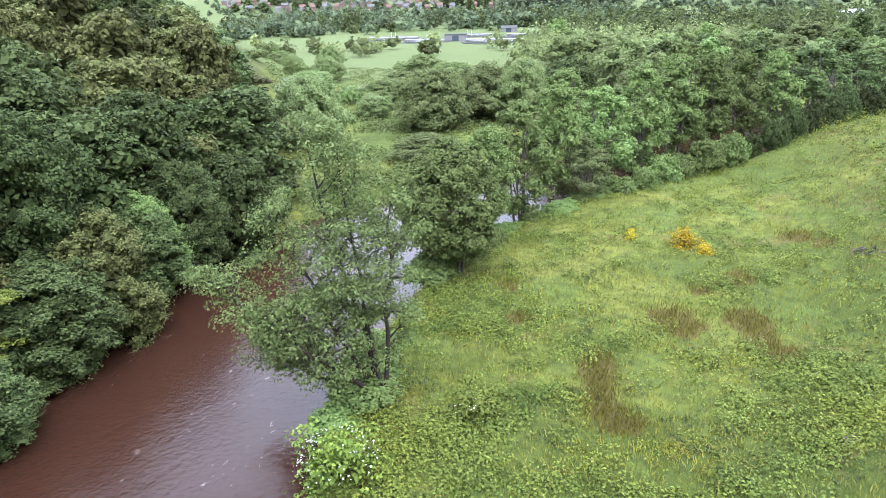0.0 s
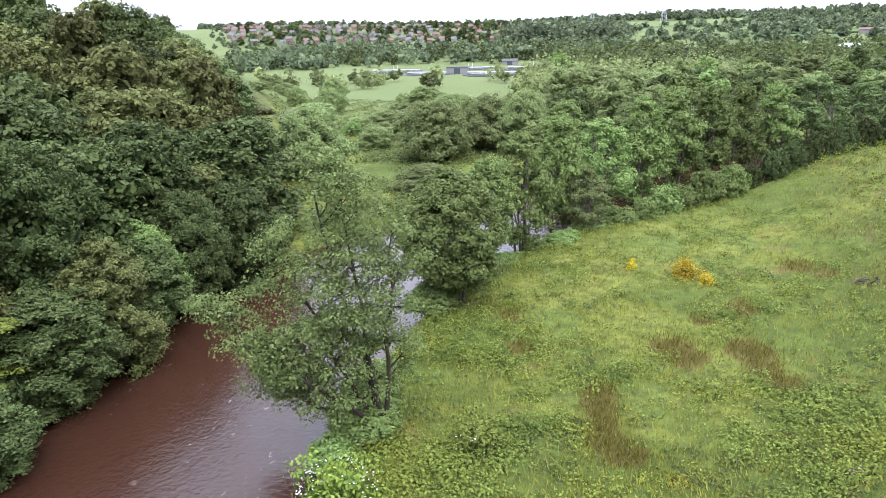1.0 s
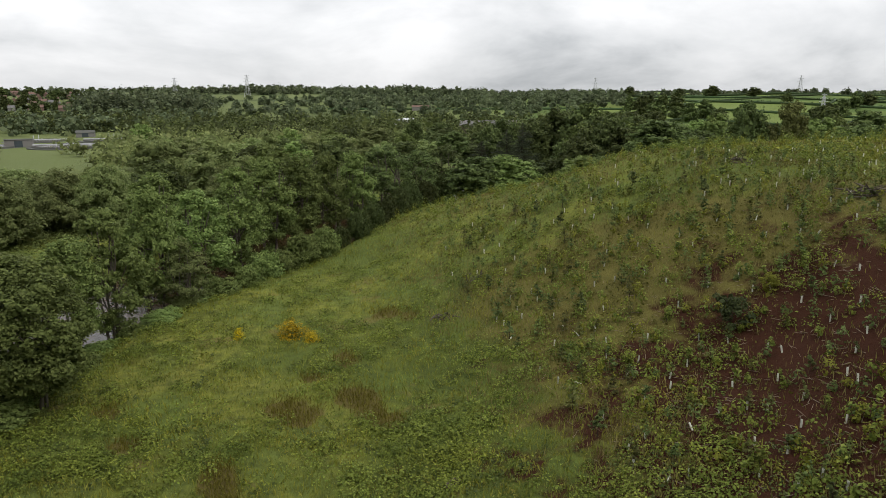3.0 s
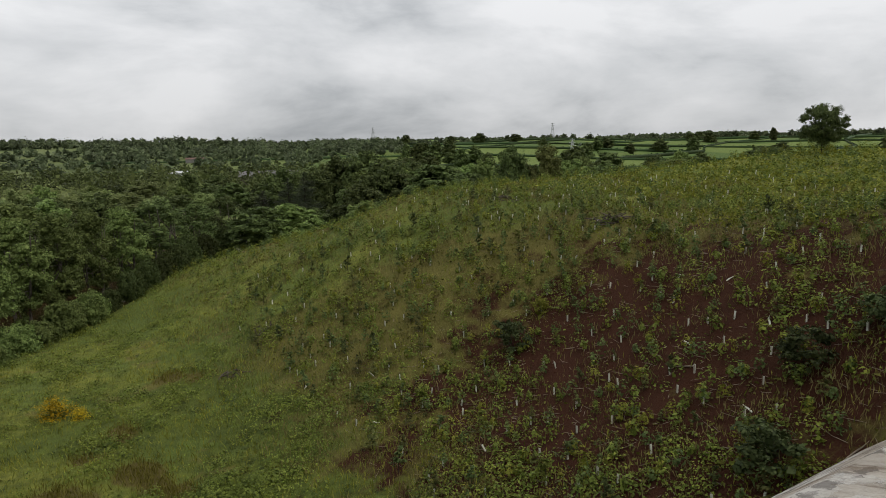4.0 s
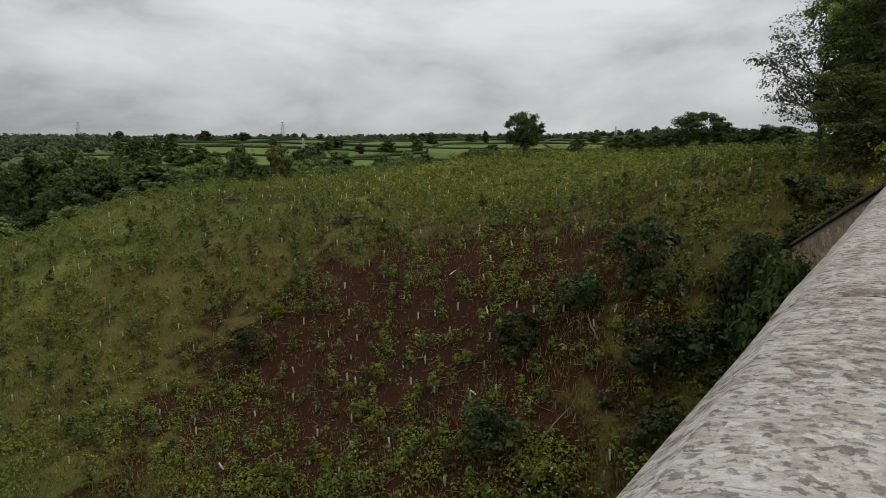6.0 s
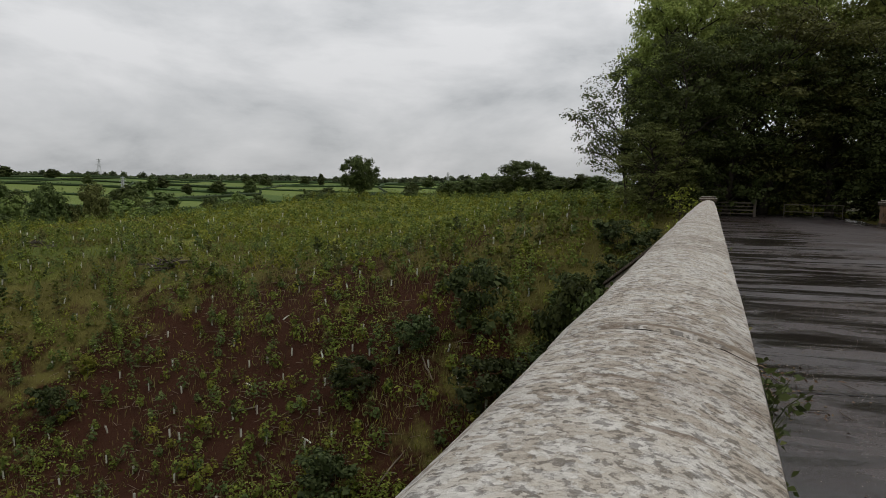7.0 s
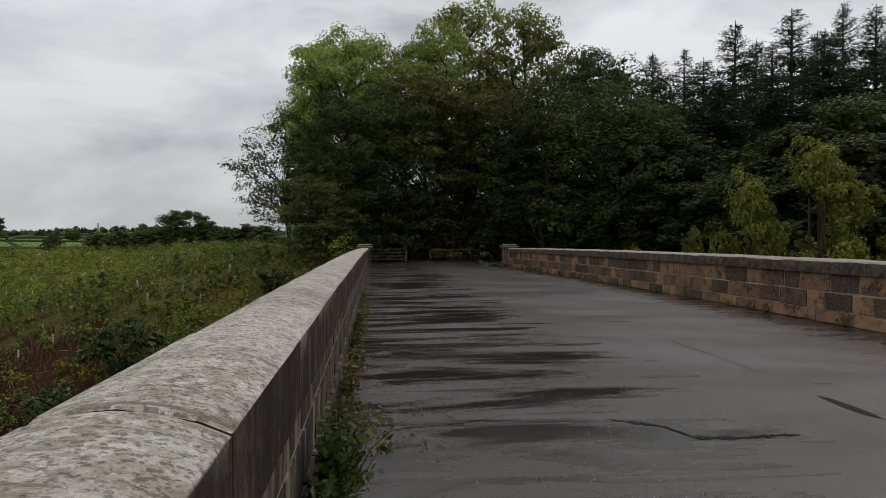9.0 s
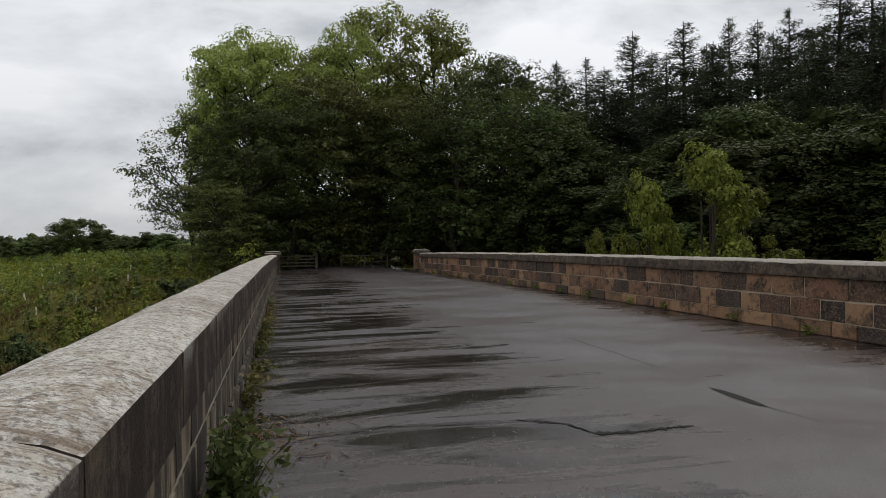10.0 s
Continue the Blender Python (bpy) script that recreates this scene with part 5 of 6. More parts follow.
BRAM = lambda x, y: np.clip(0.18 + 0.5 * smooth(21, 12, river_gap(x, y)) + 1.3 * waves(x, y, 1.3, 0.4) + 0.6 * waves(x, y, 3.7, 1.1), 0.02, 1) * (1 - 0.75 * soil_at(x, y)) * (1 - rust_at(x, y)) * (1 - 0.45 * smooth(16, 30, x))
GRAS = lambda x, y: (1 - 0.65 * smooth(16, 26, x)) * np.clip(0.55 - 0.6 * waves(x, y, 1.3, 0.4), 0.12, 1) * (1 - 0.85 * soil_at(x, y)) * (1 - 0.9 * rust_at(x, y))
MEADOW = (-24, 62, 4, 112)


def mounds(name, seed, n, box_, keep, r0, r1, per, leaf, mat, label, tall=0.55):
    """Leafy mounds: domes of leaves, each a little bush."""
    rng, x, y = sample(seed, n, *box_, keep)
    r = rng.uniform(r0, r1, len(x))
    k = np.maximum(8, (per * (r / r1) ** 2)).astype(int)
    own = np.repeat(np.arange(len(x)), k)
    g = rng.normal(size=(len(own), 3))
    g[:, 2] = np.abs(g[:, 2])
    g /= np.linalg.norm(g, axis=1, keepdims=True)
    at = np.c_[x, y, ground_z(x, y) - 0.05][own] + g * r[own][:, None] * [1, 1, tall] * rng.uniform(0.7, 1.1, (len(own), 1))
    return stuff(name, raw(name, *leaves(rng, at, leaf, 0.5, 0.65, None, g + [0, 0, 0.6]), mat), label, "undergrowth")


mounds("bramble_patch", 1, 42000, MEADOW, BRAM, 0.28, 0.95, 92, 0.16, LEAF_BRAMBLE, "low bramble growth in leafy mounds over the meadow", 0.85)
cover("meadow_grass", 2, 330000, MEADOW, GRAS, 0.36, 0.2, 0.16, LEAF_MEADOW, "pale green meadow grass in soft swathes", 0.5, True)
cover("nettle_patch", 3, 190000, MEADOW, lambda x, y: np.clip(waves(x, y, 2.1, 3.0) * 1.3 - 0.1, 0, 1) * (1 - rust_at(x, y)) * (1 - 0.5 * soil_at(x, y)), 0.15, 0.6, 0.6, LEAF_BRAMBLE, "yellow-green nettle tops among the grass", 1.5)
cover("rusty_dock", 4, 160000, (-18, 14, 26, 66), rust_at, 0.34, 0.1, 0.16, DRY_RUST, "rust-brown dead dock and rush patches", 0.8, True)
cover("dry_hill_grass", 5, 420000, (10, 66, 1.8, 100), lambda x, y: np.clip(0.25 + 0.8 * waves(x, y, 1.7, 5.0), 0.06, 1) * smooth(7, 18, x) * (1 - 0.85 * soil_at(x, y)), 0.42, 0.1, 0.12, LEAF_DRY, "dry tawny grass stems on the planted hillside", 0.5, True)
cover("hill_undergrowth", 6, 290000, (12, 70, 1.8, 105), lambda x, y: np.clip(0.35 + 0.9 * waves(x, y, 2.6, 6.0), 0.05, 1) * smooth(12, 22, x) * (1 - 0.85 * soil_at(x, y)), 0.24, 0.6, 0.6, LEAF_FERN, "olive green bramble and fern on the planted hillside", 1.1)
cover("far_hill_growth", 7, 110000, (55, 150, -10, 120), lambda x, y: 2.2 + 0 * x, 0.45, 0.5, 0.6, LEAF_YOUNG, "young leafy growth over the hill's shoulder", 1.2)
mounds("far_bank_growth", 8, 60000, (-110, -28, 40, 210), lambda x, y: np.clip(0.5 + waves(x, y, 1.1, 2.0), 0.1, 1) * 1.6 * (np.degrees(np.arctan2(y, x)) < 122), 0.6, 1.6, 44, 0.34, LEAF_ALDER, "lush rank growth on the far river meadow", 0.7)
for k, (mat, ph, word) in enumerate(((LEAF_MEADOW, 4.0, "pale"), (LEAF_BRAMBLE, 7.0, "fresh green"), (LEAF_WOOD, 9.5, "dark green"))):
    mounds("meadow_herbs", 12 + k, 30000, (-24, 24, 6, 80), lambda x, y: np.clip(-0.12 + 1.1 * waves(x, y, 2.4, ph) + 0.4 * waves(x, y, 8.0, ph), 0.0, 1) * (1 - rust_at(x, y)) ** 2, 0.14, 0.40, 18, 0.14, mat, f"{word} leafy herbs in tufts over the meadow", 0.9)

# litter of twigs and brash on the bare soil
rng, x, y = sample(9, 2600, 14, 48, 10, 52, lambda x, y: soil_at(x, y))
a, L = rng.uniform(0, np.pi, len(x)), rng.uniform(0.2, 1.1, len(x))
mid = np.c_[x, y, ground_z(x, y) + 0.06]
half = np.c_[np.cos(a) * L / 2, np.sin(a) * L / 2, rng.normal(0, 0.05, len(x))]
stuff("brash", raw("brash", *tubes([((m0 - h0, m0, m0 + h0), (0.012, 0.018, 0.008)) for m0, h0 in zip(mid, half)], 4), DEADWOOD), "cut brash and twigs strewn on red-brown soil", "brash")


# ---- planted saplings and their guards ----
def sapling_mesh(seed, h, mat):
    """A young tree: a thin stem with whorled sprays of leaves, widest below."""
    rng = np.random.default_rng(seed)
    top = rng.normal(0, 0.06, 2)
    stem = [(np.c_[np.linspace(0, top[0], 5), np.linspace(0, top[1], 5), np.linspace(-0.05, h, 5)], np.linspace(0.02, 0.006, 5))]
    at, face = [], []
    for k in range(16):
        s = rng.uniform(0.18, 1.0)
        a, r = rng.uniform(0, 6.28), rng.uniform(0.5, 1.0) * (0.46 - 0.32 * s)
        e = np.array([math.cos(a) * r + top[0] * s, math.sin(a) * r + top[1] * s, h * s + 0.06])
        b = np.array([top[0] * s, top[1] * s, h * s - 0.08])
        u = rng.uniform(0.35, 1.1, (11, 1))
        p = b + (e - b) * u + rng.normal(0, 0.045, (11, 3)) * [1, 1, 0.6]
        at.append(p)
        face.append(np.repeat([[math.cos(a) * 0.5, math.sin(a) * 0.5, 0.9]], 11, 0))
    return raw("sapling_stem", *tubes(stem[:1], 3), BARK), raw("sapling_leaves", *leaves(rng, np.concatenate(at), 0.15, 0.6, 0.6, None, np.concatenate(face)), mat)


SAPS = [sapling_mesh(300 + k, 1.1, mat) for k, mat in enumerate((LEAF_WOOD, LEAF_SAPLING, LEAF_HERO, LEAF_OLIVE))]

bm = bmesh.new()
bmesh.ops.create_cone(bm, cap_ends=False, segments=8, radius1=0.05, radius2=0.055, depth=0.5, matrix=Matrix.Translation((0, 0, 0.25)))
bmesh.ops.solidify(bm, geom=list(bm.faces), thickness=0.006)
TUBE_ME = bpy.data.meshes.new("tube")
bm.to_mesh(TUBE_ME)
bm.free()
TUBE_ME.materials.append(TUBE)
bm = box(0.06, 0.085, -0.0125, 0.0125, -0.15, 0.58)
STAKE_ME = bpy.data.meshes.new("stake")
bm.to_mesh(STAKE_ME)
bm.free()
STAKE_ME.materials.append(DEADWOOD)


def guard(x, y, tilt, turn):
    at = empty("tree_guard", pose(x, y, float(ground_z(x, y)) - 0.04, tilt, 0, turn), "pale plastic tube guard on a stake in the hillside", "tree guard", "tree guards on the hillside")
    part("tube", TUBE_ME, None, at)
    part("stake", STAKE_ME, None, at)


rng = random.Random(21)
guards, saps = 0, 0
for i in range(40):
    for j in range(46):
        x, y = 12 + i * 1.9 + rng.uniform(-0.6, 0.6), 8 + j * 1.9 + rng.uniform(-0.6, 0.6)
        d = math.hypot(x - CX, y - CY)
        edge_in = x - 14 - 0.05 * abs(y - 30)
        if edge_in < 0 or d > 78 or y > 82:
            continue
        near = x < 46 and y < 56
        pick = rng.random()
        if pick < (0.50 if near else 0.26) and guards < 298:
            guard(x, y, rng.gauss(0, 6) if rng.random() < 0.93 else rng.uniform(30, 80), rng.uniform(0, 360))
            guards += 1
        if rng.random() < (0.62 if near else 0.30) * (0.9 if soil_at(np.array(x), np.array(y)) > 0.5 else 1.0) and saps < 298:
            st, lv = SAPS[rng.randrange(4)]
            s = rng.uniform(0.75, 1.5) * (0.8 if soil_at(np.array(x), np.array(y)) > 0.5 else 1.0)
            at = empty("sapling", pose(x + 0.05, y, float(ground_z(x, y)), 0, 0, rng.uniform(0, 360)) @ Matrix.Diagonal((s, s, s, 1)), "young broadleaf sapling planted on the hillside", "sapling", "saplings on the hillside")
            part("stem", st, None, at)
            part("leaves", lv, None, at)
            saps += 1
rg, x, y = sample(22, 560, 20, 80, 6, 84, lambda x, y: 1.6 * smooth(34, 40, np.hypot(x - 12, 0.6 * (y - 8))))
iv = np.array([(0.05 * math.cos(a), 0.05 * math.sin(a), z) for z in (0, 0.55) for a in np.arange(6) * math.pi / 3])
jf = np.array([(i, (i + 1) % 6, 6 + (i + 1) % 6, 6 + i) for i in range(6)])
lean = rg.normal(0, 0.08, (len(x), 2))
v = np.c_[x, y, ground_z(x, y) - 0.03][:, None] + iv[None] + np.concatenate([lean[:, None] * iv[None, :, 2:], np.zeros((len(x), 12, 1))], 2)
stuff("tree_guards", raw("tree_guards", v.reshape(-1, 3), (jf[None] + (np.arange(len(x)) * 12)[:, None, None]).reshape(-1, 4), TUBE), "pale tube guards dotted over the far hillside", "tree guards")
# the rest of the plantation, further up and over the hill
rng, x, y = sample(23, 7600, 12, 135, 3, 118, lambda x, y: 1.0 * smooth(14, 24, x) * (1 - 0.62 * soil_at(x, y)) * 2.4)
far = np.hypot(x - CX, y - CY)
keep = (far > 25) & (np.degrees(np.arctan2(y, x)) > 1.5)
x, y, far = x[keep], y[keep], far[keep]
hgt = rng.uniform(0.7, 1.7, len(x)) * (1 + 0.35 * smooth(70, 110, far))
cents = np.repeat(np.c_[x, y, ground_z(x, y) + hgt * 0.42], 40, 0)
wide = np.repeat(hgt, 40)[:, None]
g = rng.normal(size=(len(cents), 3))
g /= np.linalg.norm(g, axis=1, keepdims=True)
at = cents + g * [0.34, 0.34, 0.44] * wide * rng.uniform(0.45, 1.05, (len(cents), 1)) * (1 - 0.45 * np.maximum(0, g[:, 2:]) * [1, 1, 0])
cut = np.repeat(rng.integers(0, 4, len(x)), 40)
for k, (mat, word) in enumerate(((LEAF_BRAMBLE, "mid green"), (LEAF_YOUNG, "yellow green"), (LEAF_SAPLING, "fresh green"), (LEAF_WOOD, "dark green"))):
    stuff("young_plantation", raw("young_plantation", *leaves(rng, at[cut == k], 0.21, 0.5, 0.6, None, g[cut == k] + [0, 0, 0.5]), mat), f"massed {word} young trees of the hillside plantation", "plantation")

# dark bushes on the slope below the parapet
for x, y, h, w in [(27.8, 37.8, 2.2, 2.4), (34.4, 11.7, 3.4, 3.6), (32.6, 15.2, 2.0, 2.6), (30.2, 17.8, 2.0, 2.6), (24.4, 15.8, 2.2, 3.0), (29.6, 10.2, 2.4, 3.4), (30.1, 7.6, 2.4, 3.4), (33, 5.6, 2.6, 3.4), (36.5, 4.4, 2.2, 3.2), (28.0, 5.2, 2.6, 3.4), (25.5, 8.2, 2.0, 3.0), (39.2, 3.4, 2.0, 2.8), (31, 3.2, 2.2, 2.6), (40.5, 5.2, 1.8, 2.6), (34.6, 6.4, 2.6, 3.2), (32.6, 6.4, 2.4, 3.2), (30.4, 5.4, 2.2, 3.0)]:
    plant(SHRUB[random.randrange(3)], x, y, h, w, "dark_bush", "dense dark green bush on the planted slope", "bush", "dark bushes on the slope")
for x, y, h, w in ((28.6, 4.2, 6.6, 4.6), (31.0, 5.6, 5.4, 4.2)):
    plant(BANKDARK[random.randrange(2)], x, y, h, w, "dark_bush", "tall dark bush against the wing wall", "bush", "dark bushes on the slope")
LIMEBUSH = kinds(1, 250, h=2.0, r=1.0, mat=LEAF_LIME, count=500, leaf=0.2, bare=0.05, stems=2, shape="bush", limbs=10, clump=0.3)
plant(LIMEBUSH[0], 31.2, 38.7, 1.5, 1.4, "lime_sapling", "bright yellow-green bushy sapling among darker ones", "sapling")
BRANCHY = kinds(1, 252, h=4.0, r=1.2, mat=LEAF_YOUNG, count=420, leaf=0.14, bare=0.3, stems=2, shape="bush", limbs=12, clump=0.3, core=0.0)
plant(BRANCHY[0], 39.6, 1.5, 4.4, 2.4, "elder_bush", "yellow-green leafy branch reaching over the parapet", "bush")

# gorse in flower, and elder in blossom
GORSE_K = kinds(1, 260, h=1.5, r=1.2, mat=GORSE, count=1500, leaf=0.11, bare=0.02, stems=3, shape="bush", limbs=14, clump=0.28, core=0.2)
plant(GORSE_K[0], -0.3, 58.2, 1.5, 2.8, "gorse_bush", "gorse bush covered in bright yellow flowers", "bush")
plant(GORSE_K[0], 1.2, 57.0, 0.8, 1.6, "gorse_bush", "low yellow gorse beside the larger bush", "bush")
plant(GORSE_K[0], -4.8, 59.0, 1.0, 1.0, "gorse_bush", "small gorse bush with few yellow flowers", "bush")
for x, y, h, w, n in [(-16.0, 23.9, 2.6, 4.2, 150), (-11.3, 30.2, 1.0, 2.2, 40), (22.6, 12.2, 1.6, 2.0, 60)]:
    k = kinds(1, 270 + n, h=h, r=w / 2, mat=LEAF_BRAMBLE, count=1100, leaf=0.2, bare=0.02, stems=3, shape="bush", limbs=14, clump=0.28, core=0.4)
    ob = plant(k[0], x, y, h, w, "elder_bush", "green elder bush with flat heads of white blossom", "bush")
    rg = np.random.default_rng(n)
    a, s = rg.uniform(0, 6.28, n), rg.uniform(0.35, 0.98, n)
    rr = w / 2 * np.sqrt(1 - (s * 0.98) ** 2.2) * rg.uniform(0.8, 1.05, n)
    part("blossom", raw("blossom", *leaves(rg, np.c_[np.cos(a) * rr, np.sin(a) * rr, s * h + 0.1], 0.11, 0.8, 0.9), BLOSSOM), None, ob, "clusters of creamy white blossom")


# ---- stumps, logs and brash heaps ----
def log(x, y, L, r, turn, label, mat=DEADWOOD, name="log"):
    n = 7
    p = np.c_[np.linspace(-L / 2, L / 2, n), np.cumsum(np.random.normal(0, 0.03, n)), np.zeros(n)]
    me = raw(name, *tubes([(p, np.r_[r * 0.6, np.linspace(r, r * 0.7, n - 2), r * 0.3])], 8), mat, None, True)
    ob = new(name, me)
    dz = float(ground_z(x + math.cos(radians(turn)) * 0.5, y + math.sin(radians(turn)) * 0.5) - ground_z(x, y)) * 2
    ob.matrix_world = pose(x, y, float(ground_z(x, y)) + r * 0.8, 0, -math.degrees(math.atan(dz)), turn)
    return tagged(ob, label, "log")


log(32.9, 21.3, 0.75, 0.06, 20, "short pale fallen tube guard on bare soil", TUBE, "fallen_guard")
log(27.4, 19.0, 0.8, 0.05, 60, "pale fallen tube guard lying on the slope", TUBE, "fallen_guard")
log(36.5, 26.4, 0.6, 0.05, -35, "pale fallen tube guard on bare soil", TUBE, "fallen_guard")
log(31.5, 14.0, 2.2, 0.06, 40, "bleached fallen branch on the slope")
log(26.0, 13.5, 2.4, 0.05, -15, "thin fallen branch among the grass")
log(29.5, 24.5, 1.6, 0.05, 100, "thin grey fallen branch on bare soil")
rng = np.random.default_rng(31)
for x, y, n, w, label in [(42.7, 42.6, 34, 1.5, "heap of dark brash and old stumps on the slope"), (12.5, 56, 10, 0.8, "small dark heap of old brash"), (6.8, 32.7, 12, 0.45, "rotten grey tree stump in the meadow"), (45, 60, 16, 1.2, "dark brash heap near the hill's brow"), (17.5, 62, 14, 1.0, "dark brash heap at the meadow's edge")]:
    paths = []
    for _ in range(n):
        c = rng.normal(0, w * 0.45, 3) * [1, 1, 0.0] + [0, 0, rng.uniform(0.0, 0.45) * w * 0.8]
        d = rng.normal(0, 1, 3) * [1, 1, 0.45]
        d *= rng.uniform(0.3, 0.8) * w / np.linalg.norm(d)
        paths.append((np.array([c - d, c + rng.normal(0, 0.05, 3), c + d]), (0.05, 0.07, 0.03)))
    ob = empty("brash_heap", pose(x, y, float(ground_z(x, y)) + 0.02), label, "brash heap")
    for one in paths:
        part("branch", raw("branch", *tubes([one], 5), DARKWOOD), None, ob)


# ---- weeds at the foot of the near parapet ----
def weed(x, y, h, n, leaf, mat, label, seed):
    rg = np.random.default_rng(seed)
    paths, at = [], []
    for k in range(n):
        e = np.array([rg.normal(0, 0.18), -abs(rg.normal(0, 0.12)), h * rg.uniform(0.5, 1.0)])
        q = np.linspace([rg.normal(0, 0.08), 0, 0], e, 5) + np.r_[np.zeros((1, 3)), rg.normal(0, 0.02, (4, 3))]
        paths.append((q, np.linspace(0.007, 0.002, 5)))
        at += [q[i] + rg.normal(0, 0.04, 3) for i in range(1, 5) for _ in range(4)]
    ob = empty("roadside_weed", pose(x, y, deck_z(x) + 0.0), label, "weed", "weeds along the parapet foot")
    part("stem", raw("stem", *tubes(paths, 4), mat), None, ob)
    at = np.array(at)
    at[:, 1] = np.minimum(at[:, 1], 0.0)
    part("leaves", raw("leaves", *leaves(rg, np.maximum(at, [-9, -9, 0.02]), leaf, 0.35, 0.6), mat), None, ob)


weed(1.75, -0.09, 0.6, 74, 0.058, LEAF_WOOD, "leafy green bramble growing from the parapet foot", 1)
weed(1.40, -0.08, 0.36, 34, 0.052, LEAF_WOOD, "dark green leafy weed at the parapet foot", 2)
rng = random.Random(33)
for k in range(16):
    x = 0.8 + k * 1.02 + rng.uniform(-0.3, 0.3)
    weed(x, -0.06, rng.uniform(0.10, 0.30), 8, 0.06, LEAF_DRY if rng.random() < 0.45 else LEAF_OLIVE, "tuft of grass and weeds along the parapet foot", 40 + k)
for k in range(16):
    x = 6 + k * 2.1 + rng.uniform(-0.8, 0.8)
    rg = np.random.default_rng(80 + k)
    n = 40
    p = np.c_[rg.normal(0, 0.12, n), np.abs(rg.normal(0, 0.05, n)), rg.uniform(0.02, 0.16, n)]
    ob = empty("roadside_weed", pose(x, RIGHT + 0.06, deck_z(x)), "small green tuft at the far parapet's foot", "weed", "weeds along the far parapet")
    part("leaves", raw("leaves", *leaves(rg, p, 0.07, 0.2, 0.4), LEAF_BRAMBLE), None, ob)


# ---- the far valley ----
FAR = domes(4, 400, h=12, r=5.0, mat=LEAF_WOOD, leaf=1.25, lumps=14, size=0.40, tufts=6, shape="bush", cover=0.8, sides=3)


def far_wood(name, seed, az0, az1, d0, d1, n, h0, h1, mat, label, leaf=2.2, near=False):
    """A far wood: many crowns, each a dome of leaf clumps."""
    rng = np.random.default_rng(seed)
    az, d = np.radians(rng.uniform(az0, az1, n)), rng.uniform(d0, d1, n)
    x, y = CX + d * np.cos(az), CY + d * np.sin(az)
    ok = river_gap(x, y) > 14
    x, y = x[ok], y[ok]
    h = rng.uniform(h0, h1, len(x))
    w = h * rng.uniform(0.45, 0.72, len(x))
    lumps, per = 6, 13 if near else 7  # rounded masses to a crown, leaf sprays to a mass
    top = np.repeat(np.c_[x, y, ground_z(x, y)], lumps, 0)
    hw = np.repeat(np.c_[w, w, h], lumps, 0)
    k = np.tile(np.arange(lumps), len(x))
    a = k * 1.26 + np.repeat(rng.uniform(0, 6, len(x)), lumps)
    rad = np.where(k == 0, 0.0, 0.52) * rng.uniform(0.8, 1.2, len(k))
    c = top + np.c_[np.cos(a) * rad, np.sin(a) * rad, np.where(k == 0, 0.66, rng.uniform(0.1, 0.5, len(k)))] * hw
    rl = hw[:, :1] * rng.uniform(0.42, 0.62, (len(k), 1))
    g = rng.normal(size=(len(c) * per, 3))
    g[:, 2] = np.abs(g[:, 2]) * 1.2 - 0.3
    g /= np.linalg.norm(g, axis=1, keepdims=True)
    at = np.repeat(c, per, 0) + g * np.repeat(rl, per, 0) * rng.uniform(0.8, 1.1, (len(g), 1))
    inner = np.repeat(c, 4, 0) + rng.normal(0, 0.3, (len(c) * 4, 3)) * np.repeat(rl, 4, 0)
    me = raw(name, *joined(leaves(rng, at, leaf * 0.72, 0.4, 0.8, None, g + [0, 0, 0.4]), leaves(rng, inner, leaf * 1.5, 0.3, 0.9)), mat)
    tree = np.repeat(rng.uniform(-0.26, 0.36, len(x)), lumps)
    me.attributes.new("tone", "FLOAT", "POINT").data.foreach_set("value", np.r_[np.repeat(tree, per * 4), np.repeat(tree, 16)].astype(np.float32))
    return stuff(name, me, label, "wood")


far_wood("far_wood", 40, 92, 124, 470, 620, 260, 6, 14, LEAF_WOOD, "mixed broadleaf belt beyond the works", 1.8)
far_wood("far_wood", 41, 92, 124, 450, 600, 200, 8, 15, LEAF_FAR_HAZED, "dark belt of mixed trees beyond the works", 2.2)
far_wood("far_wood", 42, 60, 98, 310, 520, 420, 8, 14, LEAF_WOOD, "dense broadleaf wood on the valley floor", 1.6, True)
far_wood("far_wood", 43, 64, 100, 560, 1000, 230, 7, 11, LEAF_FAR_HAZED, "far rolling woodland on the valley side", 3.0)
far_wood("far_wood", 44, 93, 102, 640, 760, 150, 18, 24, LEAF_FAR_HAZED, "wooded knoll rising behind the town", 3.0)
rng = random.Random(45)
for k in range(46):
    x, y = spot(rng.uniform(37, 66), rng.uniform(175, 290))
    plant((MID + MID + MID3)[rng.randrange(5)], x, y, rng.uniform(12, 17), rng.uniform(10, 15), "valley_tree", "dark broadleaf tree of the wood behind the hill", "tree", "trees of the valley floor")
far_wood("far_wood", 46, 6, 62, 1100, 1600, 700, 5, 13, LEAF_FAR_HAZED, "dark wooded skyline beyond the fields", 4.0)
far_wood("far_wood", 54, 60, 84, 760, 1120, 420, 7, 12, LEAF_FAR_HAZED, "dark woods below the valley skyline", 3.0)
far_wood("far_wood", 47, 62, 99, 1150, 1600, 800, 6, 16, LEAF_FAR_HAZED, "wooded skyline of the far valley side", 4.0)
far_wood("far_wood", 52, 98, 126, 1200, 1500, 300, 8, 14, LEAF_FAR_HAZED, "wooded skyline above the town", 4.0)
far_wood("far_wood", 53, 4, 64, 2200, 2700, 520, 9, 16, LEAF_FAR_HAZED, "dark wooded ridge on the horizon", 9.0)
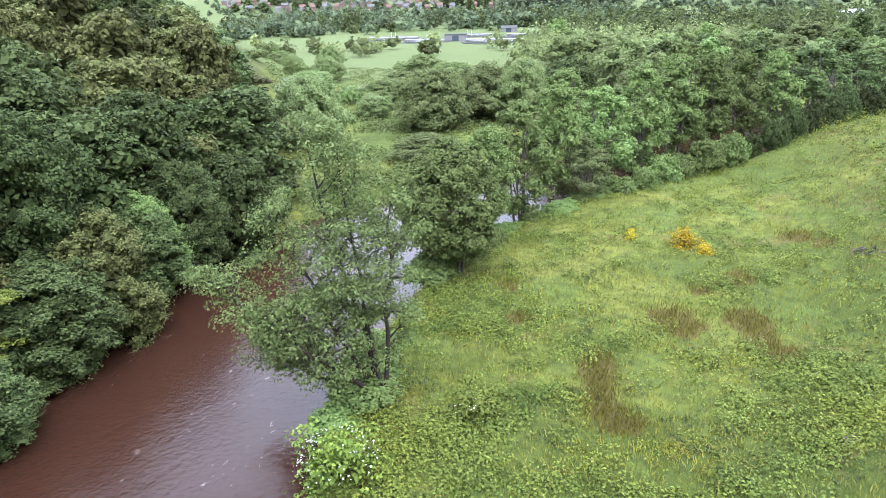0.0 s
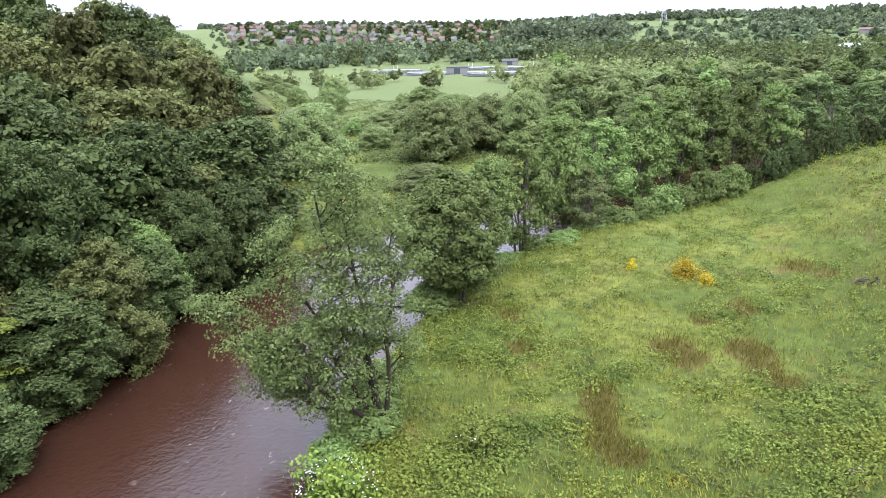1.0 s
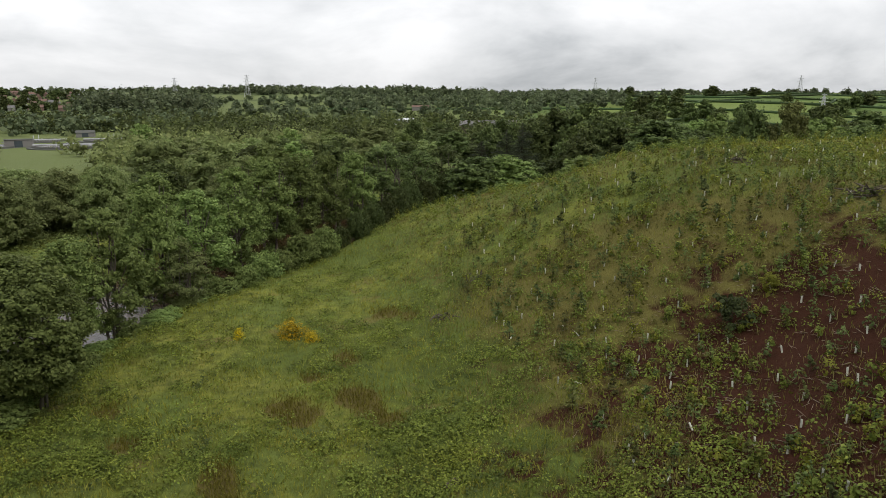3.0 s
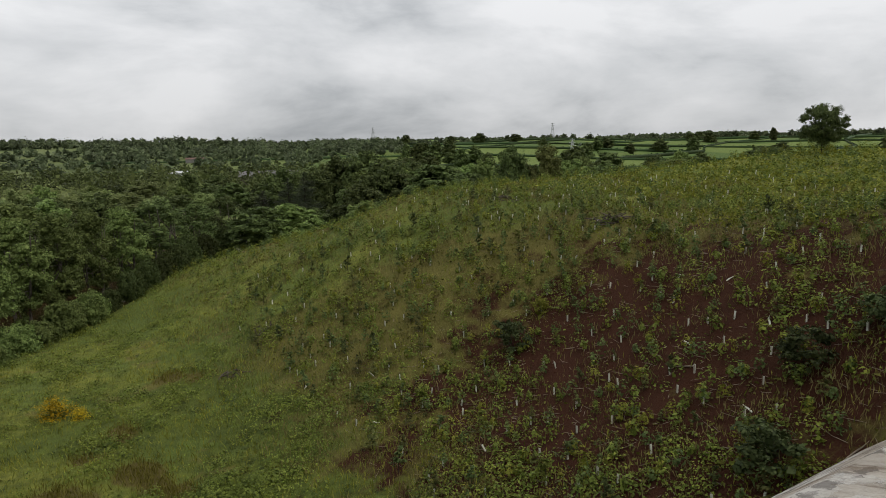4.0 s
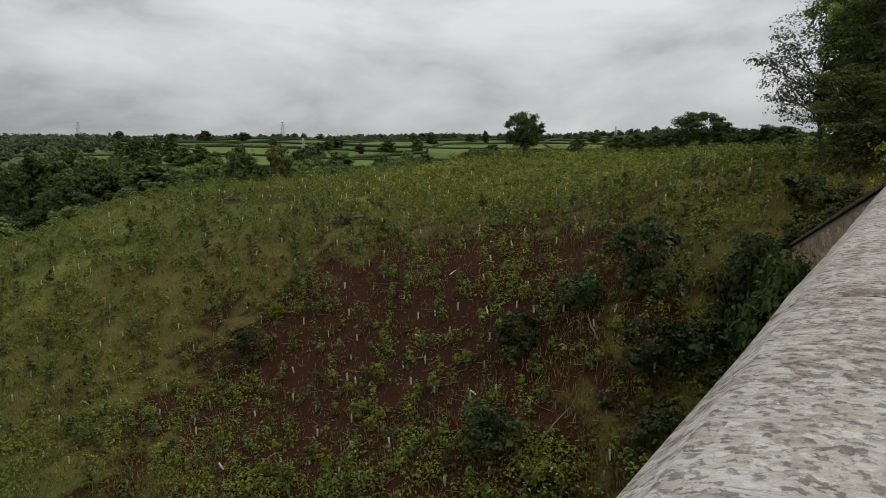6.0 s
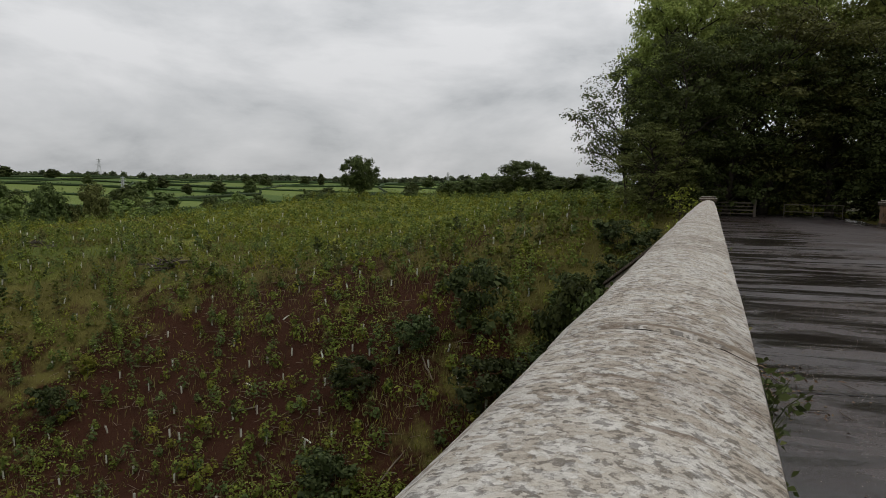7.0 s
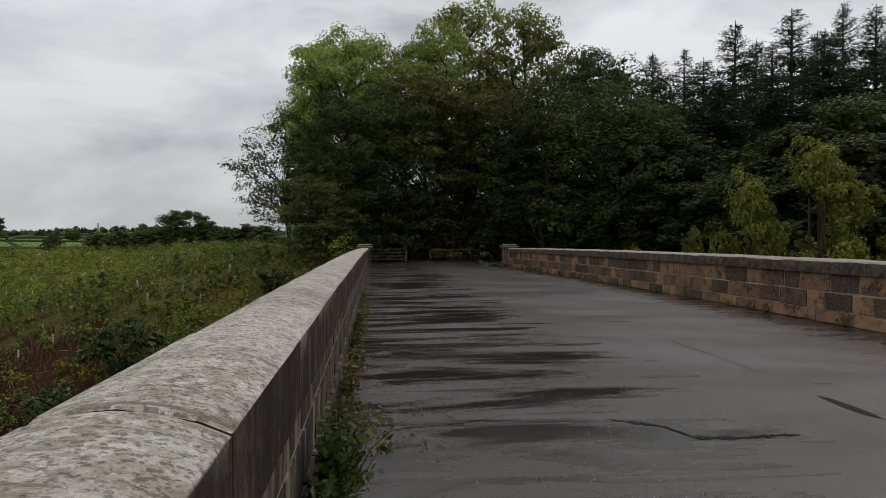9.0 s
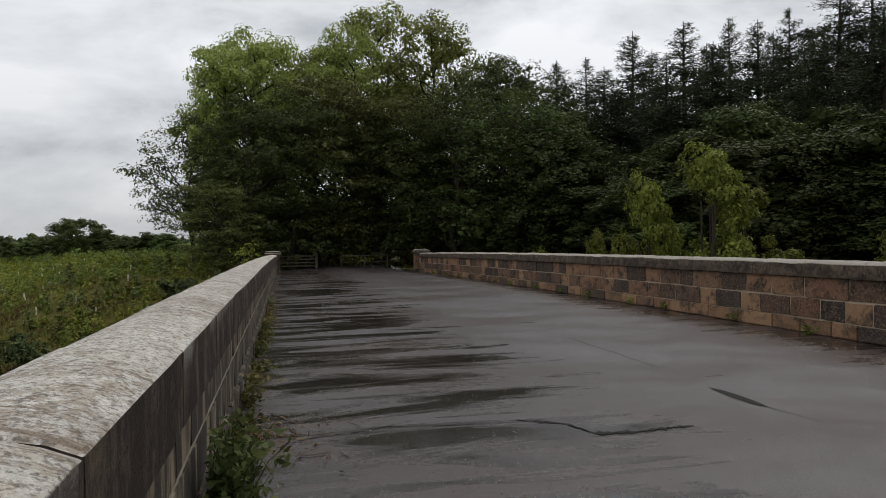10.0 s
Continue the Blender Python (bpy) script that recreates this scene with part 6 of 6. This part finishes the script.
far_wood("far_wood", 48, 4, 26, 420, 620, 160, 8, 12, LEAF_CONIFER, "dark plantation edge beyond the hilltop", 2.5)
far_wood("far_wood", 49, 100, 122, 280, 330, 20, 6, 9, LEAF_WILLOW, "scattered willow thicket near the works", 1.8)
far_wood("far_wood", 50, 84, 101, 215, 320, 140, 7, 12, LEAF_WILLOW, "pale willow wood along the valley floor", 1.3, True)

far_wood("far_wood", 55, 98, 125, 690, 1190, 620, 2.5, 6, LEAF_FAR_HAZED, "garden trees and hedges between the town's houses", 1.6)

# field trees and hedges beyond the hill
rng = random.Random(51)
for k in range(64):
    az, far = rng.uniform(8, 60), rng.uniform(400, 1050)
    x, y = spot(az, far)
    plant(FAR[rng.randrange(4)], x, y, rng.uniform(10, 17), rng.uniform(10, 18), "field_tree", "dark rounded hedgerow tree among green fields", "tree", "hedgerow trees of the far fields")
for k in range(120):
    az, far = rng.uniform(98, 123), rng.uniform(690, 1180)
    x, y = spot(az, far)
    plant(FAR[rng.randrange(4)], x, y, rng.uniform(7, 12), rng.uniform(7, 12), "town_tree", "dark rounded tree among the town's houses", "tree", "trees among the houses")


def hedge(az0, d0, az1, d1, h, label):
    rg = np.random.default_rng(int(az0 * 10 + d0))
    (xa, ya), (xb, yb) = spot(az0, d0), spot(az1, d1)
    n = max(80, int(math.hypot(xb - xa, yb - ya) * 1.6))
    t = np.linspace(0, 1, n)
    x, y = xa + (xb - xa) * t + rg.normal(0, 0.5, n), ya + (yb - ya) * t + rg.normal(0, 0.5, n)
    z = ground_z(x, y) + rg.uniform(0.1, 1, n) * h
    k = np.linspace(0, 1, max(4, int(math.hypot(xb - xa, yb - ya) / 14)))
    cx, cy = xa + (xb - xa) * k, ya + (yb - ya) * k
    body = tubes([(np.c_[cx, cy, ground_z(cx, cy) + 0.35 * h], h * rg.uniform(0.42, 0.6, len(k)))], 6)
    at = empty("hedgerow", pose(0, 0, 0), label, "hedge", "hedgerows of the far fields")
    part("foliage", raw("foliage", *leaves(rg, np.c_[x, y, z], 1.4, 0.2, 0.9), HEDGE), None, at)
    part("hedge_body", raw("hedge_body", np.asarray(body[0]).reshape(-1, 3), body[1], HEDGE), None, at)


# fields of uneven size, laid out askew to the bridge
node = {}
for i in range(-2, 16):
    for j in range(-6, 16):
        u, v = 95.0 * i + rng.uniform(-22, 22), 120.0 * j + rng.uniform(-28, 28)
        node[i, j] = (u * math.cos(0.32) - v * math.sin(0.32), u * math.sin(0.32) + v * math.cos(0.32))
for (i, j), (xa, ya) in node.items():
    for to in ((i + 1, j), (i, j + 1)):
        if to not in node or rng.random() < 0.16:
            continue
        ends = [(math.degrees(math.atan2(y - CY, x - CX)), math.hypot(x - CX, y - CY)) for x, y in (node[i, j], node[to])]
        if all(6 < az < 63 and 430 < far < 1090 for az, far in ends):
            hedge(*ends[0], *ends[1], rng.uniform(1.8, 3.4), "dark hedgerow between green pastures")
for d in (560, 720):
    hedge(58, d, 84, d * 1.05, 2.4, "dark hedgerow along the valley pasture")


# ---- the town on the far slope ----
def house(walls, roof, w, dpt, h, label):
    at = empty("house", pose(0, 0, -900), label, "house", "houses of the town")
    part("wall", box(-w / 2, w / 2, -dpt / 2, dpt / 2, -1, h), walls, at)
    bm = bmesh.new()
    pts = [(-dpt / 2 - 0.4, h - 0.1), (dpt / 2 + 0.4, h - 0.1), (0, h + dpt * 0.42)]
    va, vb = [bm.verts.new((-w / 2 - 0.3, y, z)) for y, z in pts], [bm.verts.new((w / 2 + 0.3, y, z)) for y, z in pts]
    bm.faces.new(va), bm.faces.new(vb[::-1])
    for i in range(3):
        bm.faces.new((va[i], vb[i], vb[(i + 1) % 3], va[(i + 1) % 3]))
    part("roof", bm, roof, at)
    part("chimney", box(w * 0.28, w * 0.28 + 0.9, -0.4, 0.4, h + dpt * 0.2, h + dpt * 0.42 + 1.2), BRICK_RED, at)
    for i in (-1, 1):
        for z in (0.9, 3.4):
            part("window", box(i * w * 0.25 - 0.7, i * w * 0.25 + 0.7, -dpt / 2 - 0.06, -dpt / 2 + 0.1, z, z + 1.2), WINDOW_DARK, at)
    return at


HOUSES = [house(BRICK_RED, ROOF_TILE, 8, 7, 5.0, "red-brick house with a brown tiled gable roof"), house(RENDERED, ROOF_SLATE, 8, 7.5, 5.2, "cream-rendered house with a grey slate roof"), house(BRICK_RED, ROOF_SLATE, 11, 7, 5.0, "red-brick pair of houses under grey slate"), house(RENDERED, ROOF_TILE, 9, 8, 5.0, "pale house with a brown tiled roof")]
rng = random.Random(61)
placed = 0
for row, d in enumerate((730, 775, 825, 880, 940, 1005, 1075, 1150)):
    a = 99.0 + rng.uniform(0, 1)
    while a < 124:
        x, y = spot(a, d * rng.uniform(0.96, 1.04))
        ob = HOUSES[placed % 4] if placed < 4 else None
        m4 = pose(x, y, float(ground_z(x, y)), 0, 0, a + 90 + rng.choice((0, 0, 90)) + rng.uniform(-18, 18)) @ Matrix.Diagonal((0.8, 0.8, 0.85, 1))
        if ob is None:
            copy_thing(HOUSES[rng.choices((0, 1, 2, 3), (5, 2, 3, 2))[0]], m4)
        else:
            ob.matrix_world = m4
        placed += 1
        a += math.degrees(rng.uniform(8, 18) / d)


# ---- water works and farms ----
def tank(x, y, r, label):
    at = empty("settling_tank", pose(x, y, float(ground_z(x, y))), label, "tank", "round tanks of the water works")
    n = 40
    for nm, r0, r1, z0, z1, mat in (("tank_wall", r - 0.5, r, -0.5, 0.8, CONCRETE), ("walkway", r + 0.2, r + 2.2, -0.3, 0.12, CONCRETE)):
        vs, fs = [], []
        for i in range(n):
            c, s = math.cos(2 * math.pi * i / n), math.sin(2 * math.pi * i / n)
            vs += [(r0 * c, r0 * s, z0), (r1 * c, r1 * s, z0), (r1 * c, r1 * s, z1), (r0 * c, r0 * s, z1)]
            a, b = 4 * i, 4 * ((i + 1) % n)
            fs += [(a + k, b + k, b + (k + 1) % 4, a + (k + 1) % 4) for k in range(4)]
        part(nm, raw(nm, vs, fs, mat), None, at)
    me = raw("tank_water", [(0.98 * (r - 0.4) * math.cos(2 * math.pi * i / n), 0.98 * (r - 0.4) * math.sin(2 * math.pi * i / n), 0.4) for i in range(n)] + [(0, 0, 0.4)], [(i, (i + 1) % n, n) for i in range(n)], WATER)
    part("water_surface", me, None, at)
    part("scraper_bridge", box(-r, r, -0.5, 0.5, 0.85, 1.3), STEEL, at)
    for k in (-1, 1):
        part("post", box(k * 1.2 - 0.1, k * 1.2 + 0.1, -0.1, 0.1, 0, 3.6), STEEL, at)


for x, y, r in [(-82, 345, 15), (-118, 350, 13), (-146, 372, 14), (-72, 386, 13), (-108, 392, 13)]:
    tank(x, y, r, "round concrete settling tank with a scraper bridge")


def shed(x, y, w, dpt, h, turn, walls, roof, label, ridge=0.25):
    at = empty("farm_shed", pose(x, y, float(ground_z(x, y)), 0, 0, turn), label, "shed")
    part("wall", box(-w / 2, w / 2, -dpt / 2, dpt / 2, -1, h), walls, at)
    bm = bmesh.new()
    pts = [(-dpt / 2 - 0.4, h), (dpt / 2 + 0.4, h), (0, h + dpt * ridge)]
    va, vb = [bm.verts.new((-w / 2 - 0.3, yy, z)) for yy, z in pts], [bm.verts.new((w / 2 + 0.3, yy, z)) for yy, z in pts]
    bm.faces.new(va), bm.faces.new(vb[::-1])
    for i in range(3):
        bm.faces.new((va[i], vb[i], vb[(i + 1) % 3], va[(i + 1) % 3]))
    part("roof", bm, roof, at)
    part("door", box(-1.6, 1.6, -dpt / 2 - 0.08, -dpt / 2 + 0.1, 0, min(h - 0.3, 3)), WINDOW_DARK, at)


shed(-53, 329, 7, 5, 3.4, 8, TEAL, TEAL, "teal metal kiosk beside the settling tanks", 0.06)
shed(-104, 351, 11, 6, 3.6, 10, RENDERED, CONCRETE, "white control building of the water works", 0.04)
shed(-92, 425, 9, 6, 2.6, 5, RENDERED, CONCRETE, "long low pale building behind the works", 0.2)
shed(-45, 430, 20, 8, 3.2, 5, GREEN_CLAD, GREEN_CLAD, "green-walled plant building behind the works", 0.1)
shed(166, 700, 19, 8, 3.6, -12, RENDERED, ROOF_TILE, "long white farmhouse with a brown roof", 0.2)
shed(96, 455, 12, 9, 6, 20, STEEL, STEEL, "grey metal farm shed among trees", 0.2)
shed(135, 400, 34, 12, 5, -20, DARKWOOD, ROOF_SLATE, "dark-roofed farm shed among trees", 0.25)


def pylon(az, far, h, label):
    """A lattice tower with three pairs of arms."""
    x, y = spot(az, far)
    at = empty("pylon", pose(x, y, float(ground_z(x, y)), 0, 0, az + 70), label, "pylon", "power line towers")
    b = h * 0.11
    feet = [np.array([sx * b, sy * b, -0.5]) for sx, sy in ((1, 1), (-1, 1), (-1, -1), (1, -1))]
    for f in feet:
        part("leg", raw("leg", *tubes([(np.linspace(f, f * [0.12, 0.12, 0] + [0, 0, h * 0.95], 3), (0.28, 0.24, 0.2))], 4), STEEL), None, at)
    braces = []
    for i in range(6):
        for k in range(4):
            s0, s1 = i / 6, (i + 1) / 6
            p, q = feet[k], feet[(k + 1) % 4]
            top = lambda v, s: v * (1 - 0.88 * s) * [1, 1, 0] + [0, 0, h * 0.95 * s]
            braces.append((np.array([top(p, s0), top(q, s1)]), (0.12, 0.12)))
    part("lattice", raw("lattice", *tubes(braces, 3), STEEL), None, at)
    for z, w in ((0.66, 0.17), (0.79, 0.14), (0.91, 0.11)):
        part("cross_arm", raw("cross_arm", *tubes([(np.array([[-w * h, 0, z * h], [0, 0, z * h + 1], [w * h, 0, z * h]]), (0.15, 0.3, 0.15))], 4), STEEL), None, at)


for az, far, h in [(62.5, 1250, 34), (47.8, 1150, 30), (46.2, 620, 20), (20.9, 900, 22), (90.2, 1100, 34), (95.5, 1000, 30)]:
    pylon(az, far, h, "grey steel lattice power pylon on the far skyline")


def turbine(az, far, h):
    x, y = spot(az, far)
    at = empty("wind_turbine", pose(x, y, float(ground_z(x, y)), 0, 0, az + 90), "distant white wind turbine on the horizon", "wind turbine", "wind turbines on the horizon")
    part("tower", raw("tower", *tubes([(np.array([[0, 0, -2], [0, 0, h]]), (0.9, 0.6))], 8), RENDERED), None, at)
    part("nacelle", box(-0.8, 0.8, -2, 1.5, h - 0.5, h + 1), RENDERED, at)
    for k in range(3):
        a = radians(20 + 120 * k)
        part("blade", raw("blade", *tubes([(np.array([[0, -2.5, h + 0.5], [0.6 * h * math.sin(a), -2.5, h + 0.5 + 0.6 * h * math.cos(a)]]), (0.5, 0.2))], 5), RENDERED), None, at)


for az in (72.7, 72.0, 71.4, 66.4, 65.9, 65.4):
    turbine(az, 3000, 15)

# ---- gate and fence in the shade beyond the bridge ----
# bars and rails take a dark timber colour, the trees' shade put into it
gate = empty("field_gate", pose(50.5, -1.2, -0.5, 0, 0, 90), "field gate coloured dark across the shaded track", "gate")
for z in (0.25, 0.5, 0.75, 1.0):
    part("bar", box(-1.5, 1.5, -0.03, 0.03, z, z + 0.09), DARKWOOD, gate)
for x in (-1.6, 1.6):
    part("gate_post", box(x - 0.09, x + 0.09, -0.09, 0.09, -0.3, 1.3), DARKWOOD, gate)
fence = empty("rail_fence", pose(51.0, -6.5, -0.5, 0, 0, 90), "dark rail fence in the shade under the trees", "fence")
for z in (0.5, 1.0):
    part("rail", raw("rail", *tubes([(np.array([[-1.8, 0, z], [1.8, 0, z]]), (0.03, 0.03))], 6), DARKWOOD), None, fence)
for x in (-1.8, 0, 1.8):
    part("fence_post", raw("fence_post", *tubes([(np.array([[x, 0, -0.2], [x, 0, 1.05]]), (0.035, 0.035))], 6), DARKWOOD), None, fence)


# ---- grit, tar and litter on the road ----
def road_z(x, y):
    return deck_z(x) + 0.035 * (1 - ((y + 4.5) / 4.5) ** 2) + 0.006 * waves(x, y, 5.0)


def grit(seed, n, x0, x1, y0, y1, r0, r1, mat, label, thin=0.3, floor=0.05):
    """Loose small stones strewn over a stretch of road, gathered in drifts."""
    rg = np.random.default_rng(seed)
    x, y = rg.uniform(x0, x1, n), rg.uniform(y0, y1, n)
    ok = rg.uniform(0, 1, n) < np.clip(thin + 0.8 * waves(x, y, 6.0, seed) + 0.5 * waves(x, y, 17.0, seed), floor, 1)
    x, y = x[ok], y[ok]
    r = rg.uniform(r0, r1, len(x)) * rg.choice((0.7, 1.0, 1.0, 1.7), len(x))
    iv = np.array([(1, 0, 0), (0, 1, 0), (-1, 0, 0), (0, -1, 0), (0, 0, 0.8), (0, 0, -0.6)])
    jf = np.array([(0, 1, 4), (1, 2, 4), (2, 3, 4), (3, 0, 4), (1, 0, 5), (2, 1, 5), (3, 2, 5), (0, 3, 5)])
    v = np.c_[x, y, road_z(x, y) + r * 0.4][:, None] + iv[None] * r[:, None, None] * rg.uniform(0.6, 1.4, (len(x), 6, 1))
    f = (jf[None] + (np.arange(len(x)) * 6)[:, None, None]).reshape(-1, 3)
    return stuff("grit", raw("grit", v.reshape(-1, 3), f, mat), label, "grit")


m = Mat("grit_stone", 0.85, 0.2)
m.color(m.ramp(m.island(), (0.0, (0.07, 0.055, 0.045)), (0.5, (0.17, 0.135, 0.105)), (1.0, (0.36, 0.31, 0.25))))
GRIT = m.m
grit(1, 22000, 1.0, 9.0, -3.4, -0.15, 0.002, 0.0042, GRIT, "pale grit and gravel strewn along the road's edge")
grit(2, 5000, 1.2, 26.0, -1.2, -0.1, 0.002, 0.0045, GRIT, "fine gravel gathered along the lichened parapet")
grit(3, 11000, 3.0, 24.0, RIGHT + 0.7, RIGHT + 1.5, 0.004, 0.008, GRIT, "pale gravel strip along the soot-stained parapet", 0.8)
grit(5, 4000, 3.0, 24.0, RIGHT + 0.05, RIGHT + 2.4, 0.004, 0.008, GRIT, "loose grit beside the soot-stained parapet", 0.3)
grit(4, 2500, 2.0, 14.0, -7.0, -3.2, 0.002, 0.004, GRIT, "scattered grit over the wet roadway", 0.1, 0.1)

m = Mat("leaf_litter", 0.8, 0.2)
m.color(m.ramp(m.island(), (0.0, (0.05, 0.03, 0.018)), (0.6, (0.13, 0.07, 0.035)), (1.0, (0.22, 0.15, 0.07))))
LITTER = m.m
rg = np.random.default_rng(9)
x, y = rg.normal(3.7, 0.45, 420), -0.12 - np.abs(rg.normal(0, 0.34, 420))
stuff("leaf_litter", raw("leaf_litter", *leaves(rg, np.c_[x, y, road_z(x, y) + 0.012], 0.035, 0.85, 0.5), LITTER), "brown dead leaves and dirt at the parapet foot", "leaf litter")
x, y = rg.uniform(1, 30, 900), -0.08 - np.abs(rg.normal(0, 0.10, 900))
stuff("leaf_litter", raw("leaf_litter", *leaves(rg, np.c_[x, y, road_z(x, y) + 0.012], 0.03, 0.85, 0.5), LITTER), "dead leaves drifted along the parapet foot", "leaf litter")
twigs = []
for k in range(14):
    c, a, L = np.array([rg.normal(3.7, 0.5), -0.5 + rg.normal(0, 0.25), 0]), rg.uniform(0, 3.1), rg.uniform(0.06, 0.2)
    c[1] = min(c[1], -0.1)
    c[2] = float(road_z(c[0], c[1])) + 0.012
    d = np.array([math.cos(a), math.sin(a), 0]) * L
    twigs.append((np.array([c - d, c + rg.normal(0, 0.01, 3) * [1, 1, 0], c + d]), (0.003, 0.005, 0.002)))
stuff("twigs", raw("twigs", *tubes(twigs, 5), DARKWOOD), "thin dark twigs lying on the wet road", "twigs")


def tar(pts, label):
    """A strip of old tar over a crack: places and half widths along it."""
    vs, fs = [], []
    for i, (x, y, w) in enumerate(pts):
        for s in (-1, 1):
            vs.append((x, y + s * w, float(road_z(x, y)) + 0.005))
        if i:
            fs.append((2 * i - 2, 2 * i - 1, 2 * i + 1, 2 * i))
    tagged(new("tar_seam", raw("tar_seam", vs, fs, TAR)), label, "tar seam", "tar seams in the road")


m = Mat("tar", 0.8, 0.1)
m.color(m.mix(m.noise(20, 4), (0.008, 0.008, 0.008), (0.02, 0.019, 0.018)))
m.bump(m.noise(60, 3), 0.4, 0.004)
TAR = m.m
tar([(4.25, -4.80, 0.004), (4.1, -4.81, 0.04), (3.8, -4.80, 0.06), (3.5, -4.80, 0.045), (3.38, -4.81, 0.006), (3.1, -4.85, 0.004), (2.8, -4.90, 0.003)], "black tar patch over a crack in the road")


def crack(ends, w0, w1, label, seed):
    """A ragged crack across the road, filled with old tar and dirt."""
    rg = np.random.default_rng(seed)
    ends = np.array(ends, float)
    run = np.r_[0, np.cumsum(np.hypot(*np.diff(ends, axis=0).T))]
    t = np.linspace(0, run[-1], 60)
    x, y = np.interp(t, run, ends[:, 0]) + np.cumsum(rg.normal(0, 0.004, 60)), np.interp(t, run, ends[:, 1])
    w = (w0 + (w1 - w0) * rg.uniform(0, 1, 60) ** 2) * np.sin(np.linspace(0.15, 3.0, 60)) ** 0.5
    vs = [(x[i] + k * w[i] * rg.uniform(0.5, 1.3), y[i], float(road_z(x[i], y[i])) + 0.005) for i in range(60) for k in (-1, 1)]
    tagged(new("tar_seam", raw("tar_seam", vs, [(2 * i, 2 * i + 1, 2 * i + 3, 2 * i + 2) for i in range(59)], TAR)), label, "tar seam", "tar seams in the road")


crack([(3.37, -0.40), (3.56, -0.57), (3.62, -0.78), (3.71, -1.14), (3.95, -1.60)], 0.004, 0.018, "thin dirt-filled crack running out from the parapet", 5)
crack([(3.59, -2.45), (3.34, -2.79), (2.98, -2.93), (2.93, -3.25), (2.95, -3.79)], 0.012, 0.075, "ragged dark crack with crumbled tar", 6)
tar([(8.2, -4.92, 0.005), (7.4, -4.90, 0.008), (6.6, -4.93, 0.006), (5.4, -4.90, 0.004)], "thin dark crack sealed with tar")
